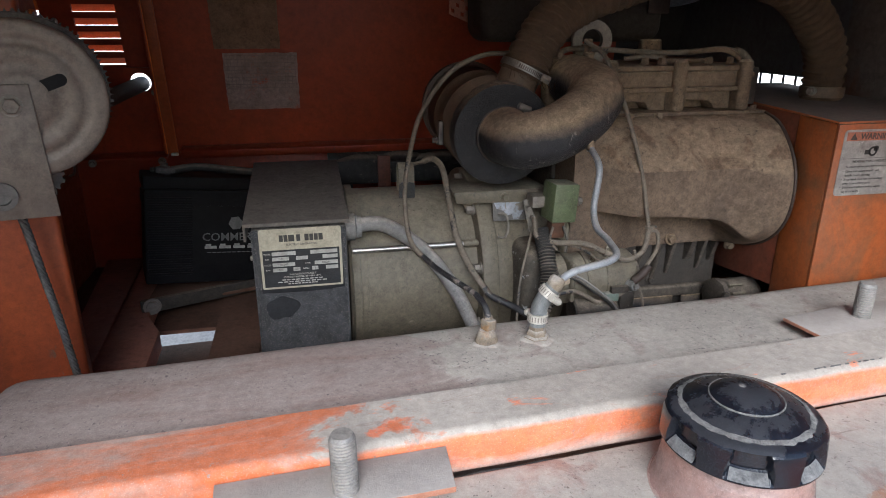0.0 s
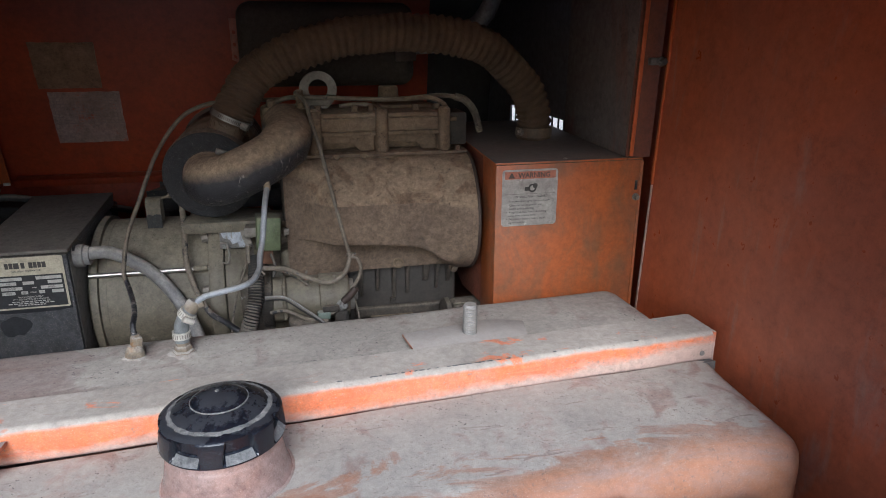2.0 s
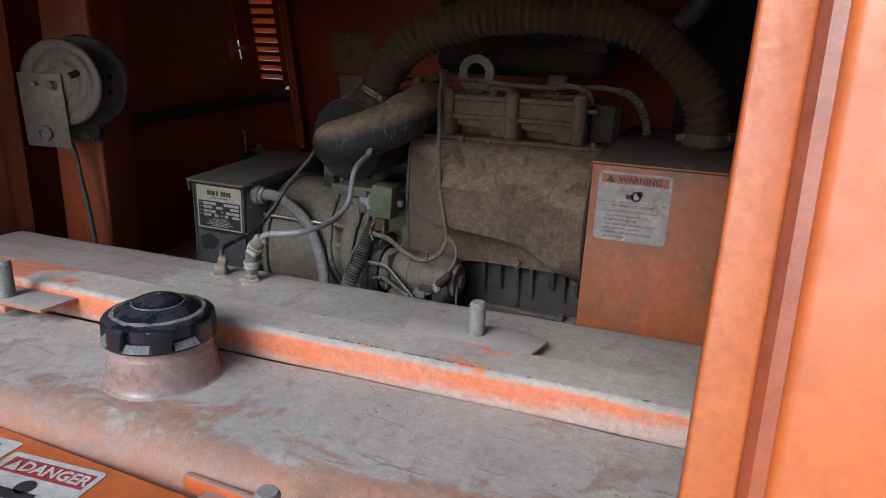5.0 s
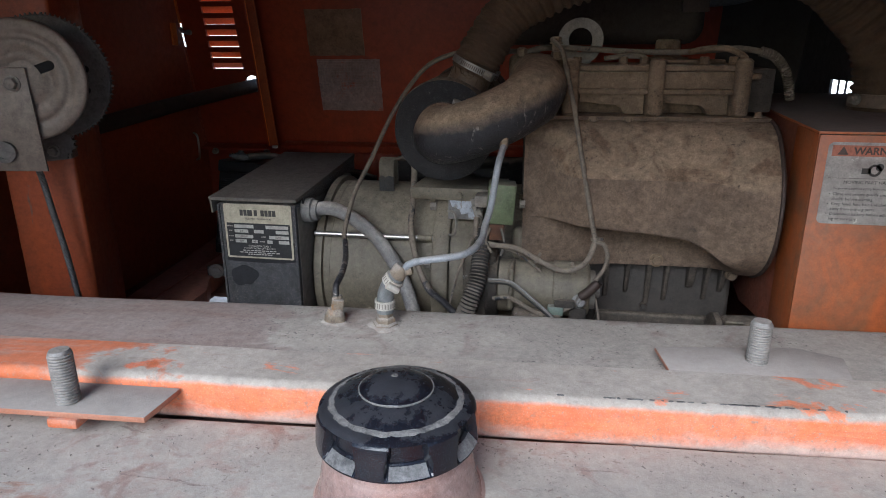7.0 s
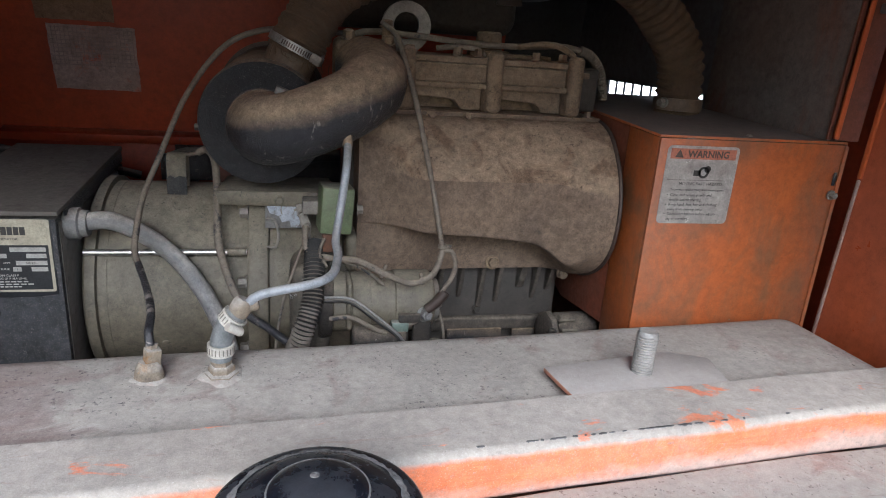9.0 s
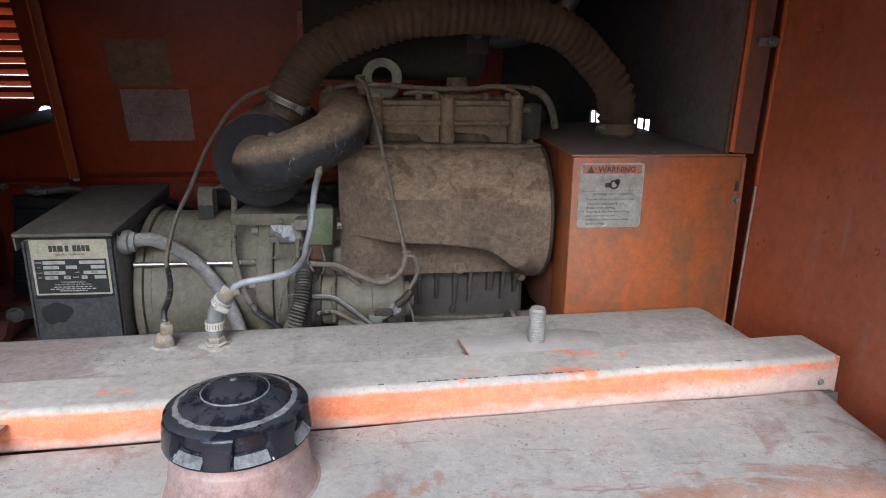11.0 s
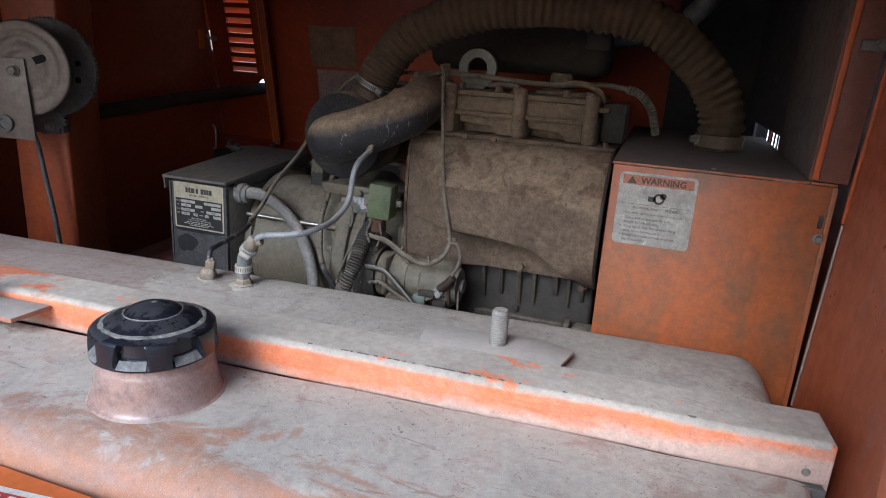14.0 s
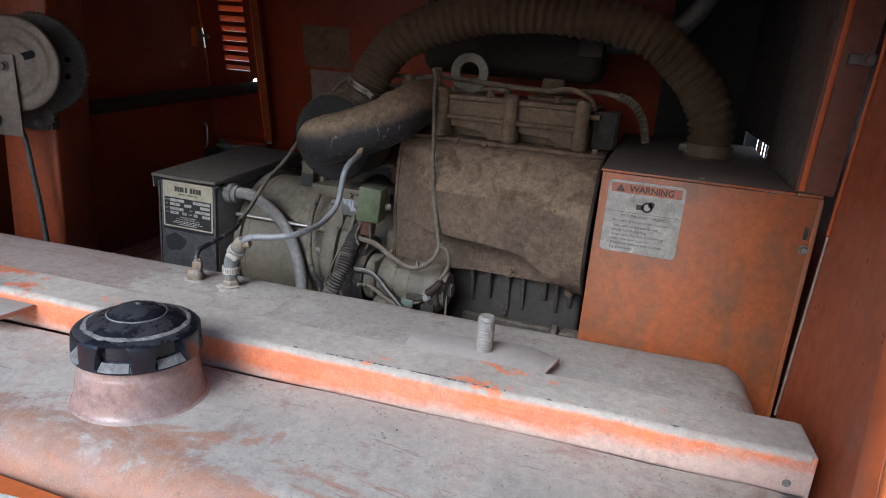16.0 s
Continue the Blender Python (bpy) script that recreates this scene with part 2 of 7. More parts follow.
M["dirty_dark"] = surface("dark_dirt", (0.17, 0.16, 0.155), (0.11, 0.105, 0.10), 0.8, scale=80, bump=0.3)
M["brass"] = surface("dirty_brass", (0.27, 0.215, 0.155), (0.22, 0.175, 0.13), 0.75, 0.1, scale=60, dust=0.9, dust_edge=0.35, bump=0.45, lump=1.0, wear=(0.26, 0.15, 0.07), wear_at=0.56, wear_soft=0.1, wear_scale=50, speck=0.4)
M["generator"] = surface("generator_olive", (0.143, 0.121, 0.084), (0.088, 0.074, 0.052), 0.5, scale=10, film=0.24, film_col=(0.235, 0.204, 0.15), dust=0.85,
                         dust_col=(0.27, 0.235, 0.175), dust_edge=0.55, bump=0.30, lump=0.3, speck=0.45, mottle=0.45, pepper=(0.048, 0.042, 0.034), wear=(0.055, 0.046, 0.036), wear_at=0.60, wear_soft=0.14, wear_scale=16)
M["shroud"] = surface("engine_shroud", (0.160, 0.110, 0.073), (0.062, 0.041, 0.028), 0.78, scale=9, film=0.42, film_col=(0.205, 0.146, 0.101), film_stretch=(1.4, 1.0, 0.3), mottle=0.32, dust_noise=0.26, dust_soft=0.12, dust=0.9,
                      dust_col=(0.300, 0.218, 0.148), dust_edge=0.26, bump=0.5, bump_scale=260, lump=0.15, grit=0.06, speck=0.70, pepper=(0.060, 0.040, 0.028), stain=(0.135, 0.082, 0.048), stain_at=0.51,
                      wear=(0.050, 0.037, 0.030), wear_at=0.52, wear_soft=0.16, wear_scale=15, wear_stretch=(1, 1, 0.45))
M["cover"] = surface("valve_cover_casting", (0.165, 0.112, 0.067), (0.082, 0.057, 0.037), 0.82, scale=12, film=0.35, film_col=(0.28, 0.206, 0.138), dust=0.9,
                     dust_col=(0.325, 0.248, 0.172), dust_edge=0.45, bump=0.95, bump_scale=170, lump=0.5, grit=0.04, speck=0.7, mottle=0.4, pepper=(0.055, 0.036, 0.022), stain=(0.16, 0.105, 0.064))
M["block"] = surface("engine_block", (0.014, 0.013, 0.012), (0.058, 0.046, 0.036), 0.5, scale=20, film=0.09, film_col=(0.15, 0.12, 0.088), dust=0.8,
                     dust_col=(0.20, 0.162, 0.125), dust_edge=0.58, bump=0.7, bump_scale=170, speck=0.8)
M["rubber"] = surface("black_rubber", (0.012, 0.013, 0.017), (0.022, 0.022, 0.026), 0.42, scale=25, dust=0.97, dust_col=(0.31, 0.228, 0.150), dust_edge=0.14, mottle=0.35, dust_soft=0.34, dust_noise=0.42,
                      film=0.03, film_col=(0.12, 0.105, 0.09), wear=(0.19, 0.175, 0.155), wear_at=0.60, wear_scale=120, wear_stretch=(1, 1, 0.3), bump=0.5, lump=0.3, speck=0.7)
M["lid_black"] = surface("filter_lid_black", (0.008, 0.009, 0.012), (0.014, 0.015, 0.019), 0.5, scale=40, film=0.06, film_col=(0.075, 0.07, 0.066), dust=0.9, dust_edge=0.55,
                         dust_col=(0.24, 0.19, 0.14), bump=0.8, bump_scale=260, grit=0.22, speck=0.9, wear=(0.09, 0.085, 0.08), wear_at=0.66, wear_scale=60)
M["filter"] = surface("filter_housing", (0.104, 0.066, 0.040), (0.070, 0.045, 0.028), 0.6, scale=16, film=0.3, film_col=(0.15, 0.102, 0.065), dust=0.65,
                      dust_col=(0.28, 0.205, 0.138), dust_edge=0.5, bump=0.2, lump=0.3)
M["duct"] = surface("duct_cloth", (0.084, 0.048, 0.023), (0.046, 0.026, 0.014), 0.9, scale=18, film=0.25, film_col=(0.125, 0.079, 0.045), dust=0.5,
                    dust_col=(0.18, 0.12, 0.072), dust_edge=0.5, bump=0.6, bump_scale=420)
M["hose"] = surface("grey_hose", (0.21, 0.205, 0.205), (0.16, 0.155, 0.155), 0.6, scale=40, dust=0.8, dust_edge=0.45, film=0.3, film_col=(0.28, 0.26, 0.235), bump=0.25, wear=(0.06, 0.058, 0.058), wear_at=0.63, wear_soft=0.07, wear_scale=45, speck=0.45)
M["hose_light"] = surface("clear_fuel_hose", (0.28, 0.295, 0.32), (0.21, 0.218, 0.23), 0.35, scale=40, dust=0.4, dust_edge=0.6, bump=0.1)
M["wire"] = surface("dusty_wire", (0.205, 0.168, 0.130), (0.145, 0.120, 0.094), 0.75, scale=50, dust=0.85, dust_col=(0.30, 0.25, 0.188), dust_edge=0.66, bump=0.3, wear=(0.022, 0.022, 0.026), wear_at=0.575, wear_soft=0.05, wear_scale=20, speck=0.4)
M["wire_black"] = surface("black_wire", (0.02, 0.02, 0.021), (0.05, 0.045, 0.04), 0.6, scale=50, dust=0.8, dust_col=(0.22, 0.19, 0.155), dust_edge=0.22, bump=0.3)
M["box_black"] = surface("control_box_black", (0.030, 0.032, 0.038), (0.018, 0.019, 0.024), 0.45, scale=22, grit=0.45, film=0.18, film_col=(0.13, 0.125, 0.12), dust=0.85,
                         dust_col=(0.165, 0.15, 0.132), dust_edge=0.6, wear=(0.010, 0.010, 0.013), wear_at=0.57, wear_scale=15, bump=0.5, bump_scale=420, speck=0.9, mottle=0.3)
M["box_lid"] = surface("control_box_lid", (0.12, 0.105, 0.09), (0.085, 0.075, 0.066), 0.75, scale=14, film=0.3, film_col=(0.17, 0.15, 0.13), wear=(0.02, 0.02, 0.022), wear_at=0.685,
                       wear_scale=34, wear_stretch=(0.6, 1.6, 1), bump=0.3)
M["green"] = surface("green_housing", (0.105, 0.145, 0.060), (0.075, 0.105, 0.045), 0.55, scale=50, film=0.18, film_col=(0.2, 0.18, 0.14), dust=0.7, dust_edge=0.6,
                     dust_col=(0.25, 0.22, 0.17), bump=0.2, grit=0.15)
M["dark_panel"] = surface("dark_grey_panel", (0.020, 0.021, 0.025), (0.026, 0.026, 0.030), 0.6, scale=5, film=0.1, film_col=(0.07, 0.06, 0.055), bump=0.1)
M["grey_panel"] = surface("grey_dirty_panel", (0.165, 0.138, 0.125), (0.125, 0.085, 0.068), 0.7, scale=6, film=0.25, film_col=(0.12, 0.105, 0.095), wear=(0.16, 0.05, 0.024),
                          wear_at=0.55, wear_soft=0.16, wear_scale=9, wear_stretch=(1, 1, 0.3), bump=0.1)
M["muffler"] = surface("muffler_black", (0.020, 0.018, 0.017), (0.032, 0.026, 0.022), 0.8, scale=12, film=0.2, film_col=(0.06, 0.042, 0.03), bump=0.3)
M["winch_zinc"] = surface("winch_zinc", (0.190, 0.156, 0.130), (0.135, 0.110, 0.090), 0.45, 0.35, scale=14, film=0.25, film_col=(0.19, 0.155, 0.13), bump=0.12, lump=0.3,
                          wear=(0.11, 0.068, 0.045), wear_at=0.66, wear_soft=0.1, wear_scale=30, mottle=0.45)
M["winch_gear"] = surface("winch_gear_steel", (0.155, 0.145, 0.135), (0.115, 0.108, 0.10), 0.6, 0.4, scale=18, bump=0.2)
M["rope"] = surface("steel_rope", (0.17, 0.165, 0.16), (0.09, 0.088, 0.086), 0.5, 0.4, scale=80, bump=0.2)
M["battery"] = surface("battery_black", (0.006, 0.006, 0.008), (0.010, 0.010, 0.011), 0.6, scale=20, dust=0.3, dust_col=(0.13, 0.105, 0.09), dust_edge=0.65, bump=0.1, spec=0.15, mottle=0.2)
M["lead"] = surface("lead_terminal", (0.16, 0.15, 0.145), (0.10, 0.095, 0.09), 0.7, 0.3, scale=60, bump=0.4)
M["pipe_dark"] = surface("dark_pipe", (0.045, 0.030, 0.024), (0.068, 0.045, 0.035), 0.55, 0.3, scale=25, dust=0.5, dust_col=(0.13, 0.11, 0.09), dust_edge=0.6, bump=0.2)
M["pipe_grey"] = surface("grey_exhaust_pipe", (0.24, 0.24, 0.25), (0.17, 0.17, 0.18), 0.55, 0.4, scale=25, bump=0.2)
M["paper"] = surface("old_paper", (0.25, 0.150, 0.100), (0.18, 0.105, 0.07), 0.9, scale=30, wear=(0.36, 0.06, 0.017), wear_at=0.66, wear_scale=40, bump=0.3)
M["paper_grid"] = surface("grid_paper", (0.35, 0.255, 0.24), (0.25, 0.165, 0.15), 0.8, scale=12, wear=(0.34, 0.055, 0.016), wear_at=0.57, wear_soft=0.14, wear_scale=16, bump=0.2)
M["paper_line"] = surface("grid_ink", (0.26, 0.195, 0.19), (0.22, 0.155, 0.15), 0.8, scale=60, bump=0.1)
M["label_alu"] = surface("aluminium_label", (0.46, 0.445, 0.42), (0.30, 0.285, 0.27), 0.42, 0.3, scale=40, film=0.16, film_col=(0.25, 0.2, 0.16), wear=(0.68, 0.66, 0.62), wear_at=0.66,
                         wear_scale=70, bump=0.1)
M["label_orange"] = surface("label_faded_orange", (0.40, 0.14, 0.085), (0.33, 0.125, 0.08), 0.5, scale=40, bump=0.05)
# brighter copy of the wall orange: paints daylight on louvres, corner and latch
M["orange_bright"] = surface("daylit_orange_paint", (0.80, 0.20, 0.035), (0.74, 0.17, 0.03), 0.6, scale=20, bump=0.1, mottle=0.1, speck=0.1, spec=0.25)
M["ink"] = surface("black_ink", (0.03, 0.028, 0.026), (0.05, 0.046, 0.042), 0.5, scale=90, bump=0.02)
M["ink_faded"] = surface("faded_ink", (0.05, 0.036, 0.032), (0.085, 0.06, 0.05), 0.55, scale=120, bump=0.02)
M["plate_cream"] = surface("nameplate_cream", (0.46, 0.42, 0.32), (0.40, 0.36, 0.27), 0.45, scale=40, film=0.12, film_col=(0.25, 0.2, 0.15), bump=0.05)
M["plate_black"] = surface("nameplate_black", (0.022, 0.022, 0.025), (0.032, 0.032, 0.034), 0.5, scale=60, bump=0.05, spec=0.3)
M["plate_field"] = surface("nameplate_field", (0.42, 0.41, 0.38), (0.33, 0.32, 0.3), 0.4, scale=60, bump=0.05)
M["decal_white"] = surface("decal_white", (0.62, 0.60, 0.54), (0.54, 0.52, 0.46), 0.5, scale=40, wear=(0.10, 0.09, 0.08), wear_at=0.70, wear_scale=60, bump=0.05)
M["decal_red"] = surface("decal_red", (0.40, 0.05, 0.05), (0.33, 0.04, 0.045), 0.5, scale=50, wear=(0.5, 0.48, 0.42), wear_at=0.71, wear_scale=70, bump=0.05)
M["decal_green"] = surface("decal_green", (0.02, 0.19, 0.11), (0.02, 0.16, 0.09), 0.5, scale=60, bump=0.05)
M["white_ink"] = surface("white_ink", (0.5, 0.48, 0.44), (0.38, 0.36, 0.33), 0.5, scale=70, bump=0.02)
M["grey_ink"] = surface("grey_letters", (0.20, 0.195, 0.19), (0.14, 0.135, 0.13), 0.5, scale=70, bump=0.02)
M["ground"] = surface("dusty_ground", (0.33, 0.315, 0.295), (0.27, 0.255, 0.238), 0.95, scale=1.5, bump=0.4, bump_scale=60)
M["foil"] = surface("torn_foil", (0.34, 0.36, 0.40), (0.20, 0.21, 0.235), 0.35, 0.5, scale=70, wear=(0.15, 0.13, 0.105), wear_at=0.53, wear_scale=70, bump=0.3)
# grimy orange for the posts; on the guard box it also paints shade
M["orange_post"] = surface("orange_grimy_shaded", (0.27, 0.055, 0.018), (0.15, 0.038, 0.018), 0.5, scale=12, film=0.5, film_col=(0.09, 0.05, 0.037), mottle=0.4, bump=0.1, speck=0.3, wear=(0.42, 0.10, 0.02), wear_at=0.64, wear_soft=0.12, wear_scale=14)
M["bracket"] = surface("dusty_bracket_plate", (0.44, 0.135, 0.05), (0.34, 0.11, 0.045), 0.5, scale=20, film=0.3, film_col=(0.42, 0.30, 0.25), dust=0.97, dust_edge=0.45, dust_col=(0.40, 0.366, 0.333), bump=0.25, mottle=0.15, grit=0.2, speck=0.15)
M["battery_label"] = surface("battery_label", (0.005, 0.005, 0.006), (0.008, 0.007, 0.008), 0.5, scale=60, bump=0.05, spec=0.15)
M["orange_beam"] = surface("rusty_beam_paint", (0.60, 0.150, 0.060), (0.42, 0.115, 0.055), 0.6, scale=9, film=0.45, film_col=(0.27, 0.165, 0.135), dust=0.45, dust_edge=0.6, dust_col=(0.31, 0.19, 0.155), bump=0.15)
M["orange_clean"] = surface("orange_door_paint", (0.72, 0.17, 0.025), (0.62, 0.13, 0.022), 0.4, scale=3, film=0.12, film_col=(0.36, 0.17, 0.11), bump=0.04, lump=0.2, mottle=0.15, speck=0.1)
M["clamp_steel"] = surface("clamp_steel", (0.30, 0.29, 0.275), (0.18, 0.172, 0.163), 0.4, 0.6, scale=50, bump=0.1, dust=0.5, dust_edge=0.5, wear=(0.12, 0.085, 0.06), wear_at=0.6, wear_scale=40)
M["rust"] = surface("rusty_steel", (0.13, 0.055, 0.028), (0.075, 0.036, 0.022), 0.85, scale=60, dust=0.4, dust_edge=0.6, bump=0.4)
# lighter copy of the wall orange: light on the left sheet is painted in
M["orange_left"] = surface("orange_left_lit", (0.42, 0.066, 0.013), (0.32, 0.050, 0.012), 0.42, scale=5, film=0.25, film_col=(0.13, 0.06, 0.04),
                           wear=(0.20, 0.14, 0.12), wear_at=0.70, bump=0.06, lump=0.2, mottle=0.35)
M["hose_dark"] = surface("dark_hose_stub", (0.17, 0.185, 0.195), (0.12, 0.13, 0.135), 0.5, scale=40, dust=0.75, dust_edge=0.6, bump=0.2, film=0.2, film_col=(0.24, 0.22, 0.19), speck=0.5)
M["orange_streaked"] = surface("orange_streaked_paint", (0.60, 0.140, 0.016), (0.50, 0.104, 0.013), 0.42, scale=16, film=0.11, film_col=(0.30, 0.16, 0.12), film_stretch=(1.3, 1.3, 0.28), bump=0.05, lump=0.2, mottle=0.15, speck=0.08,
                          wear=(0.16, 0.09, 0.07), wear_at=0.73, wear_scale=20)
M["orange_post_dark"] = surface("orange_winch_post", (0.56, 0.102, 0.016), (0.40, 0.066, 0.012), 0.45, scale=9, film=0.5, film_col=(0.15, 0.048, 0.028), film_stretch=(3, 3, 0.28), wear=(0.20, 0.13, 0.105), wear_at=0.66, wear_scale=22, wear_stretch=(2, 2, 0.5), bump=0.08, lump=0.3, mottle=0.35)
M["orange_header"] = surface("orange_header_paint", (0.34, 0.082, 0.022), (0.22, 0.056, 0.02), 0.5, scale=8, film=0.55, film_col=(0.12, 0.075, 0.056), film_stretch=(0.3, 1, 1.5), wear=(0.07, 0.05, 0.042), wear_at=0.64, wear_soft=0.08,
                        wear_scale=16, wear_stretch=(0.5, 1, 1), bump=0.1, lump=0.3, mottle=0.35, speck=0.2)
M["roof_grime"] = surface("roof_edge_grime", (0.15, 0.092, 0.066), (0.095, 0.065, 0.05), 0.75, scale=12, film=0.4, film_col=(0.13, 0.105, 0.09), bump=0.2, mottle=0.45, speck=0.3)
M["teal"] = surface("teal_plastic", (0.13, 0.20, 0.17), (0.10, 0.155, 0.135), 0.5, scale=50, film=0.3, film_col=(0.2, 0.18, 0.14), dust=0.5, dust_edge=0.5, bump=0.1)
M["tank_rear"] = surface("tank_rear_paint", (0.46, 0.15, 0.055), (0.34, 0.125, 0.06), 0.6, scale=13, film=0.58, film_col=(0.255, 0.19, 0.165), mottle=0.22, dust=0.99, dust_edge=0.62, dust_soft=0.24, dust_col=(0.405, 0.370, 0.326),
                         bump=0.2, lump=0.2, grit=0.3, stain=(0.250, 0.192, 0.168), stain_at=0.54, stain_soft=0.13, speck=0.3, dust_noise=0.55,
                         rub=((1.0, 0.25), 0.30, ((0.290, 0.232, 0.210), (0.235, 0.158, 0.135))), pepper=(0.075, 0.062, 0.066))
M["case_rib"] = surface("cast_rib", (0.090, 0.074, 0.058), (0.040, 0.033, 0.027), 0.6, scale=22, film=0.2, film_col=(0.17, 0.14, 0.108), dust=0.8, dust_col=(0.23, 0.19, 0.148), dust_edge=0.45, bump=0.7, bump_scale=170, speck=0.8)
M["plastic_white"] = surface("cream_clamp", (0.60, 0.565, 0.50), (0.52, 0.48, 0.42), 0.45, 0.2, scale=90, bump=0.1, dust=0.4, dust_edge=0.7)

M["worn_edge"] = surface("rubbed_edge", (0.40, 0.30, 0.265), (0.28, 0.16, 0.115), 0.5, scale=30, bump=0.1, mottle=0.3)
M["dirty_floor"] = surface("dirty_floor_plate", (0.20, 0.058, 0.022), (0.11, 0.040, 0.022), 0.7, scale=11, film=0.5, film_col=(0.10, 0.066, 0.048), dust=0.6, dust_edge=0.5, dust_col=(0.15, 0.085, 0.06), bump=0.2)

M["heat_shield"] = surface("faded_shield_paint", (0.42, 0.15, 0.10), (0.34, 0.11, 0.07), 0.6, scale=20, film=0.3, film_col=(0.20, 0.11, 0.085), bump=0.1, mottle=0.4)
M["cap_ledge"] = surface("ledge_dust", (0.235, 0.23, 0.225), (0.11, 0.11, 0.112), 0.8, scale=45, bump=0.3, wear=(0.022, 0.024, 0.03), wear_at=0.57, wear_soft=0.16, wear_scale=60, mottle=0.4, speck=0.8)
M["side_grey"] = surface("blue_grey_sheet", (0.115, 0.118, 0.135), (0.085, 0.086, 0.098), 0.5, scale=6, film=0.25, film_col=(0.085, 0.075, 0.07), film_stretch=(1, 1, 0.3), bump=0.1, mottle=0.35)
M["lug_black"] = surface("speckled_black", (0.020, 0.021, 0.024), (0.045, 0.042, 0.038), 0.5, scale=40, wear=(0.16, 0.135, 0.10), wear_at=0.60, wear_scale=70, bump=0.4, speck=0.7)
M["corroded"] = surface("corroded_casting", (0.105, 0.088, 0.066), (0.060, 0.050, 0.040), 0.7, scale=24, wear=(0.36, 0.36, 0.36), wear_at=0.60, wear_soft=0.04, wear_scale=75, dust=0.7, dust_edge=0.6, dust_col=(0.24, 0.2, 0.15), bump=0.4, speck=0.6)
M["crankcase"] = surface("crankcase_casting", (0.062, 0.054, 0.046), (0.030, 0.026, 0.022), 0.55, scale=14, film=0.25, film_col=(0.085, 0.069, 0.055), film_stretch=(1.5, 1, 0.35), dust=0.7, dust_edge=0.55, dust_col=(0.2, 0.16, 0.12), bump=0.35, speck=0.5)
M["tarred"] = surface("tarred_hose", (0.020, 0.021, 0.026), (0.045, 0.042, 0.042), 0.45, scale=60, wear=(0.24, 0.21, 0.185), wear_at=0.535, wear_soft=0.06, wear_scale=42, bump=0.3, speck=0.6)
M["box_side"] = surface("dusty_box_side", (0.150, 0.135, 0.115), (0.085, 0.078, 0.069), 0.7, scale=10, film=0.35, film_col=(0.20, 0.18, 0.15), film_stretch=(1, 1, 0.35), wear=(0.025, 0.025, 0.028), wear_at=0.64, wear_scale=26, bump=0.15, speck=0.3)
# emissive white for the backdrop: stands in for daylight outside the slots
far = M["distance"] = bpy.data.materials.new("glowing_backdrop")
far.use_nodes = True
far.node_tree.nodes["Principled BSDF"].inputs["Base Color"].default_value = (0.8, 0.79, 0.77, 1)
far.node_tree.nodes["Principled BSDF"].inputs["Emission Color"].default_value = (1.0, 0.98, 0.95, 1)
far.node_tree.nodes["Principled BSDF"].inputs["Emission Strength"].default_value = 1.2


# ---------------------------------------------------------------- building helpers
def part(name, bm, material, parent=None, label="", smooth=40, kind="", m=None):
    """Links a bmesh (in world metres) as one mesh object, under a thing or a part."""
    me = bpy.data.meshes.new(name)
    if m is not None:
        bm.transform(m)
    bmesh.ops.recalc_face_normals(bm, faces=bm.faces)
    bm.to_mesh(me)
    bm.free()
    for p in me.polygons:
        p.use_smooth = True
    me.set_sharp_from_angle(angle=radians(smooth))
    me.materials.append(M[material])
    ob = new(name, me)
    if parent is not None:
        ob.parent = parent
        ob.matrix_parent_inverse = parent_inverse(parent)
    if label:
        tagged(ob, label)
    if kind:
        tagged(ob, kind=kind)
    return ob


def parent_inverse(p):
    w = p.matrix_basis.copy()
    while p.parent:
        w = p.parent.matrix_basis @ p.matrix_parent_inverse @ w
        p = p.parent
    return w.inverted()


def thing(name, at, label, category, group="", kind=""):
    e = new(name)
    e.empty_display_size = 0.02
    e.matrix_basis = Matrix.Translation(at)
    return tagged(e, label, category, group, kind)


def single(name, bm, material, label, category, group="", kind="", smooth=40, m=None):
    return tagged(part(name, bm, material, None, "", smooth, "", m), label, category, group, kind)


def rbox(x0, x1, y0, y1, z0, z1, bevel=0.0, segs=2, bm=None, m=None):
    """A box, its edges rounded; added to bm where one is given."""
    b = bmesh.new()
    bmesh.ops.create_cube(b, size=1.0)
    bmesh.ops.scale(b, vec=(x1 - x0, y1 - y0, z1 - z0), verts=b.verts)
    bmesh.ops.translate(b, vec=((x0 + x1) / 2, (y0 + y1) / 2, (z0 + z1) / 2), verts=b.verts)
    if bevel > 0:
        bmesh.ops.bevel(b, geom=b.edges[:], offset=bevel, segments=segs, profile=0.5, affect="EDGES")
    if m is not None:
        b.transform(m)
    return b if bm is None else join(bm, b)


def join(a, b):
    me = bpy.data.meshes.new("tmp")
    b.to_mesh(me)
    b.free()
    a.from_mesh(me)
    bpy.data.meshes.remove(me)
    return a


def axis_matrix(at, axis):
    return Matrix.Translation(at) @ Vector(axis).to_track_quat("Z", "Y").to_matrix().to_4x4()


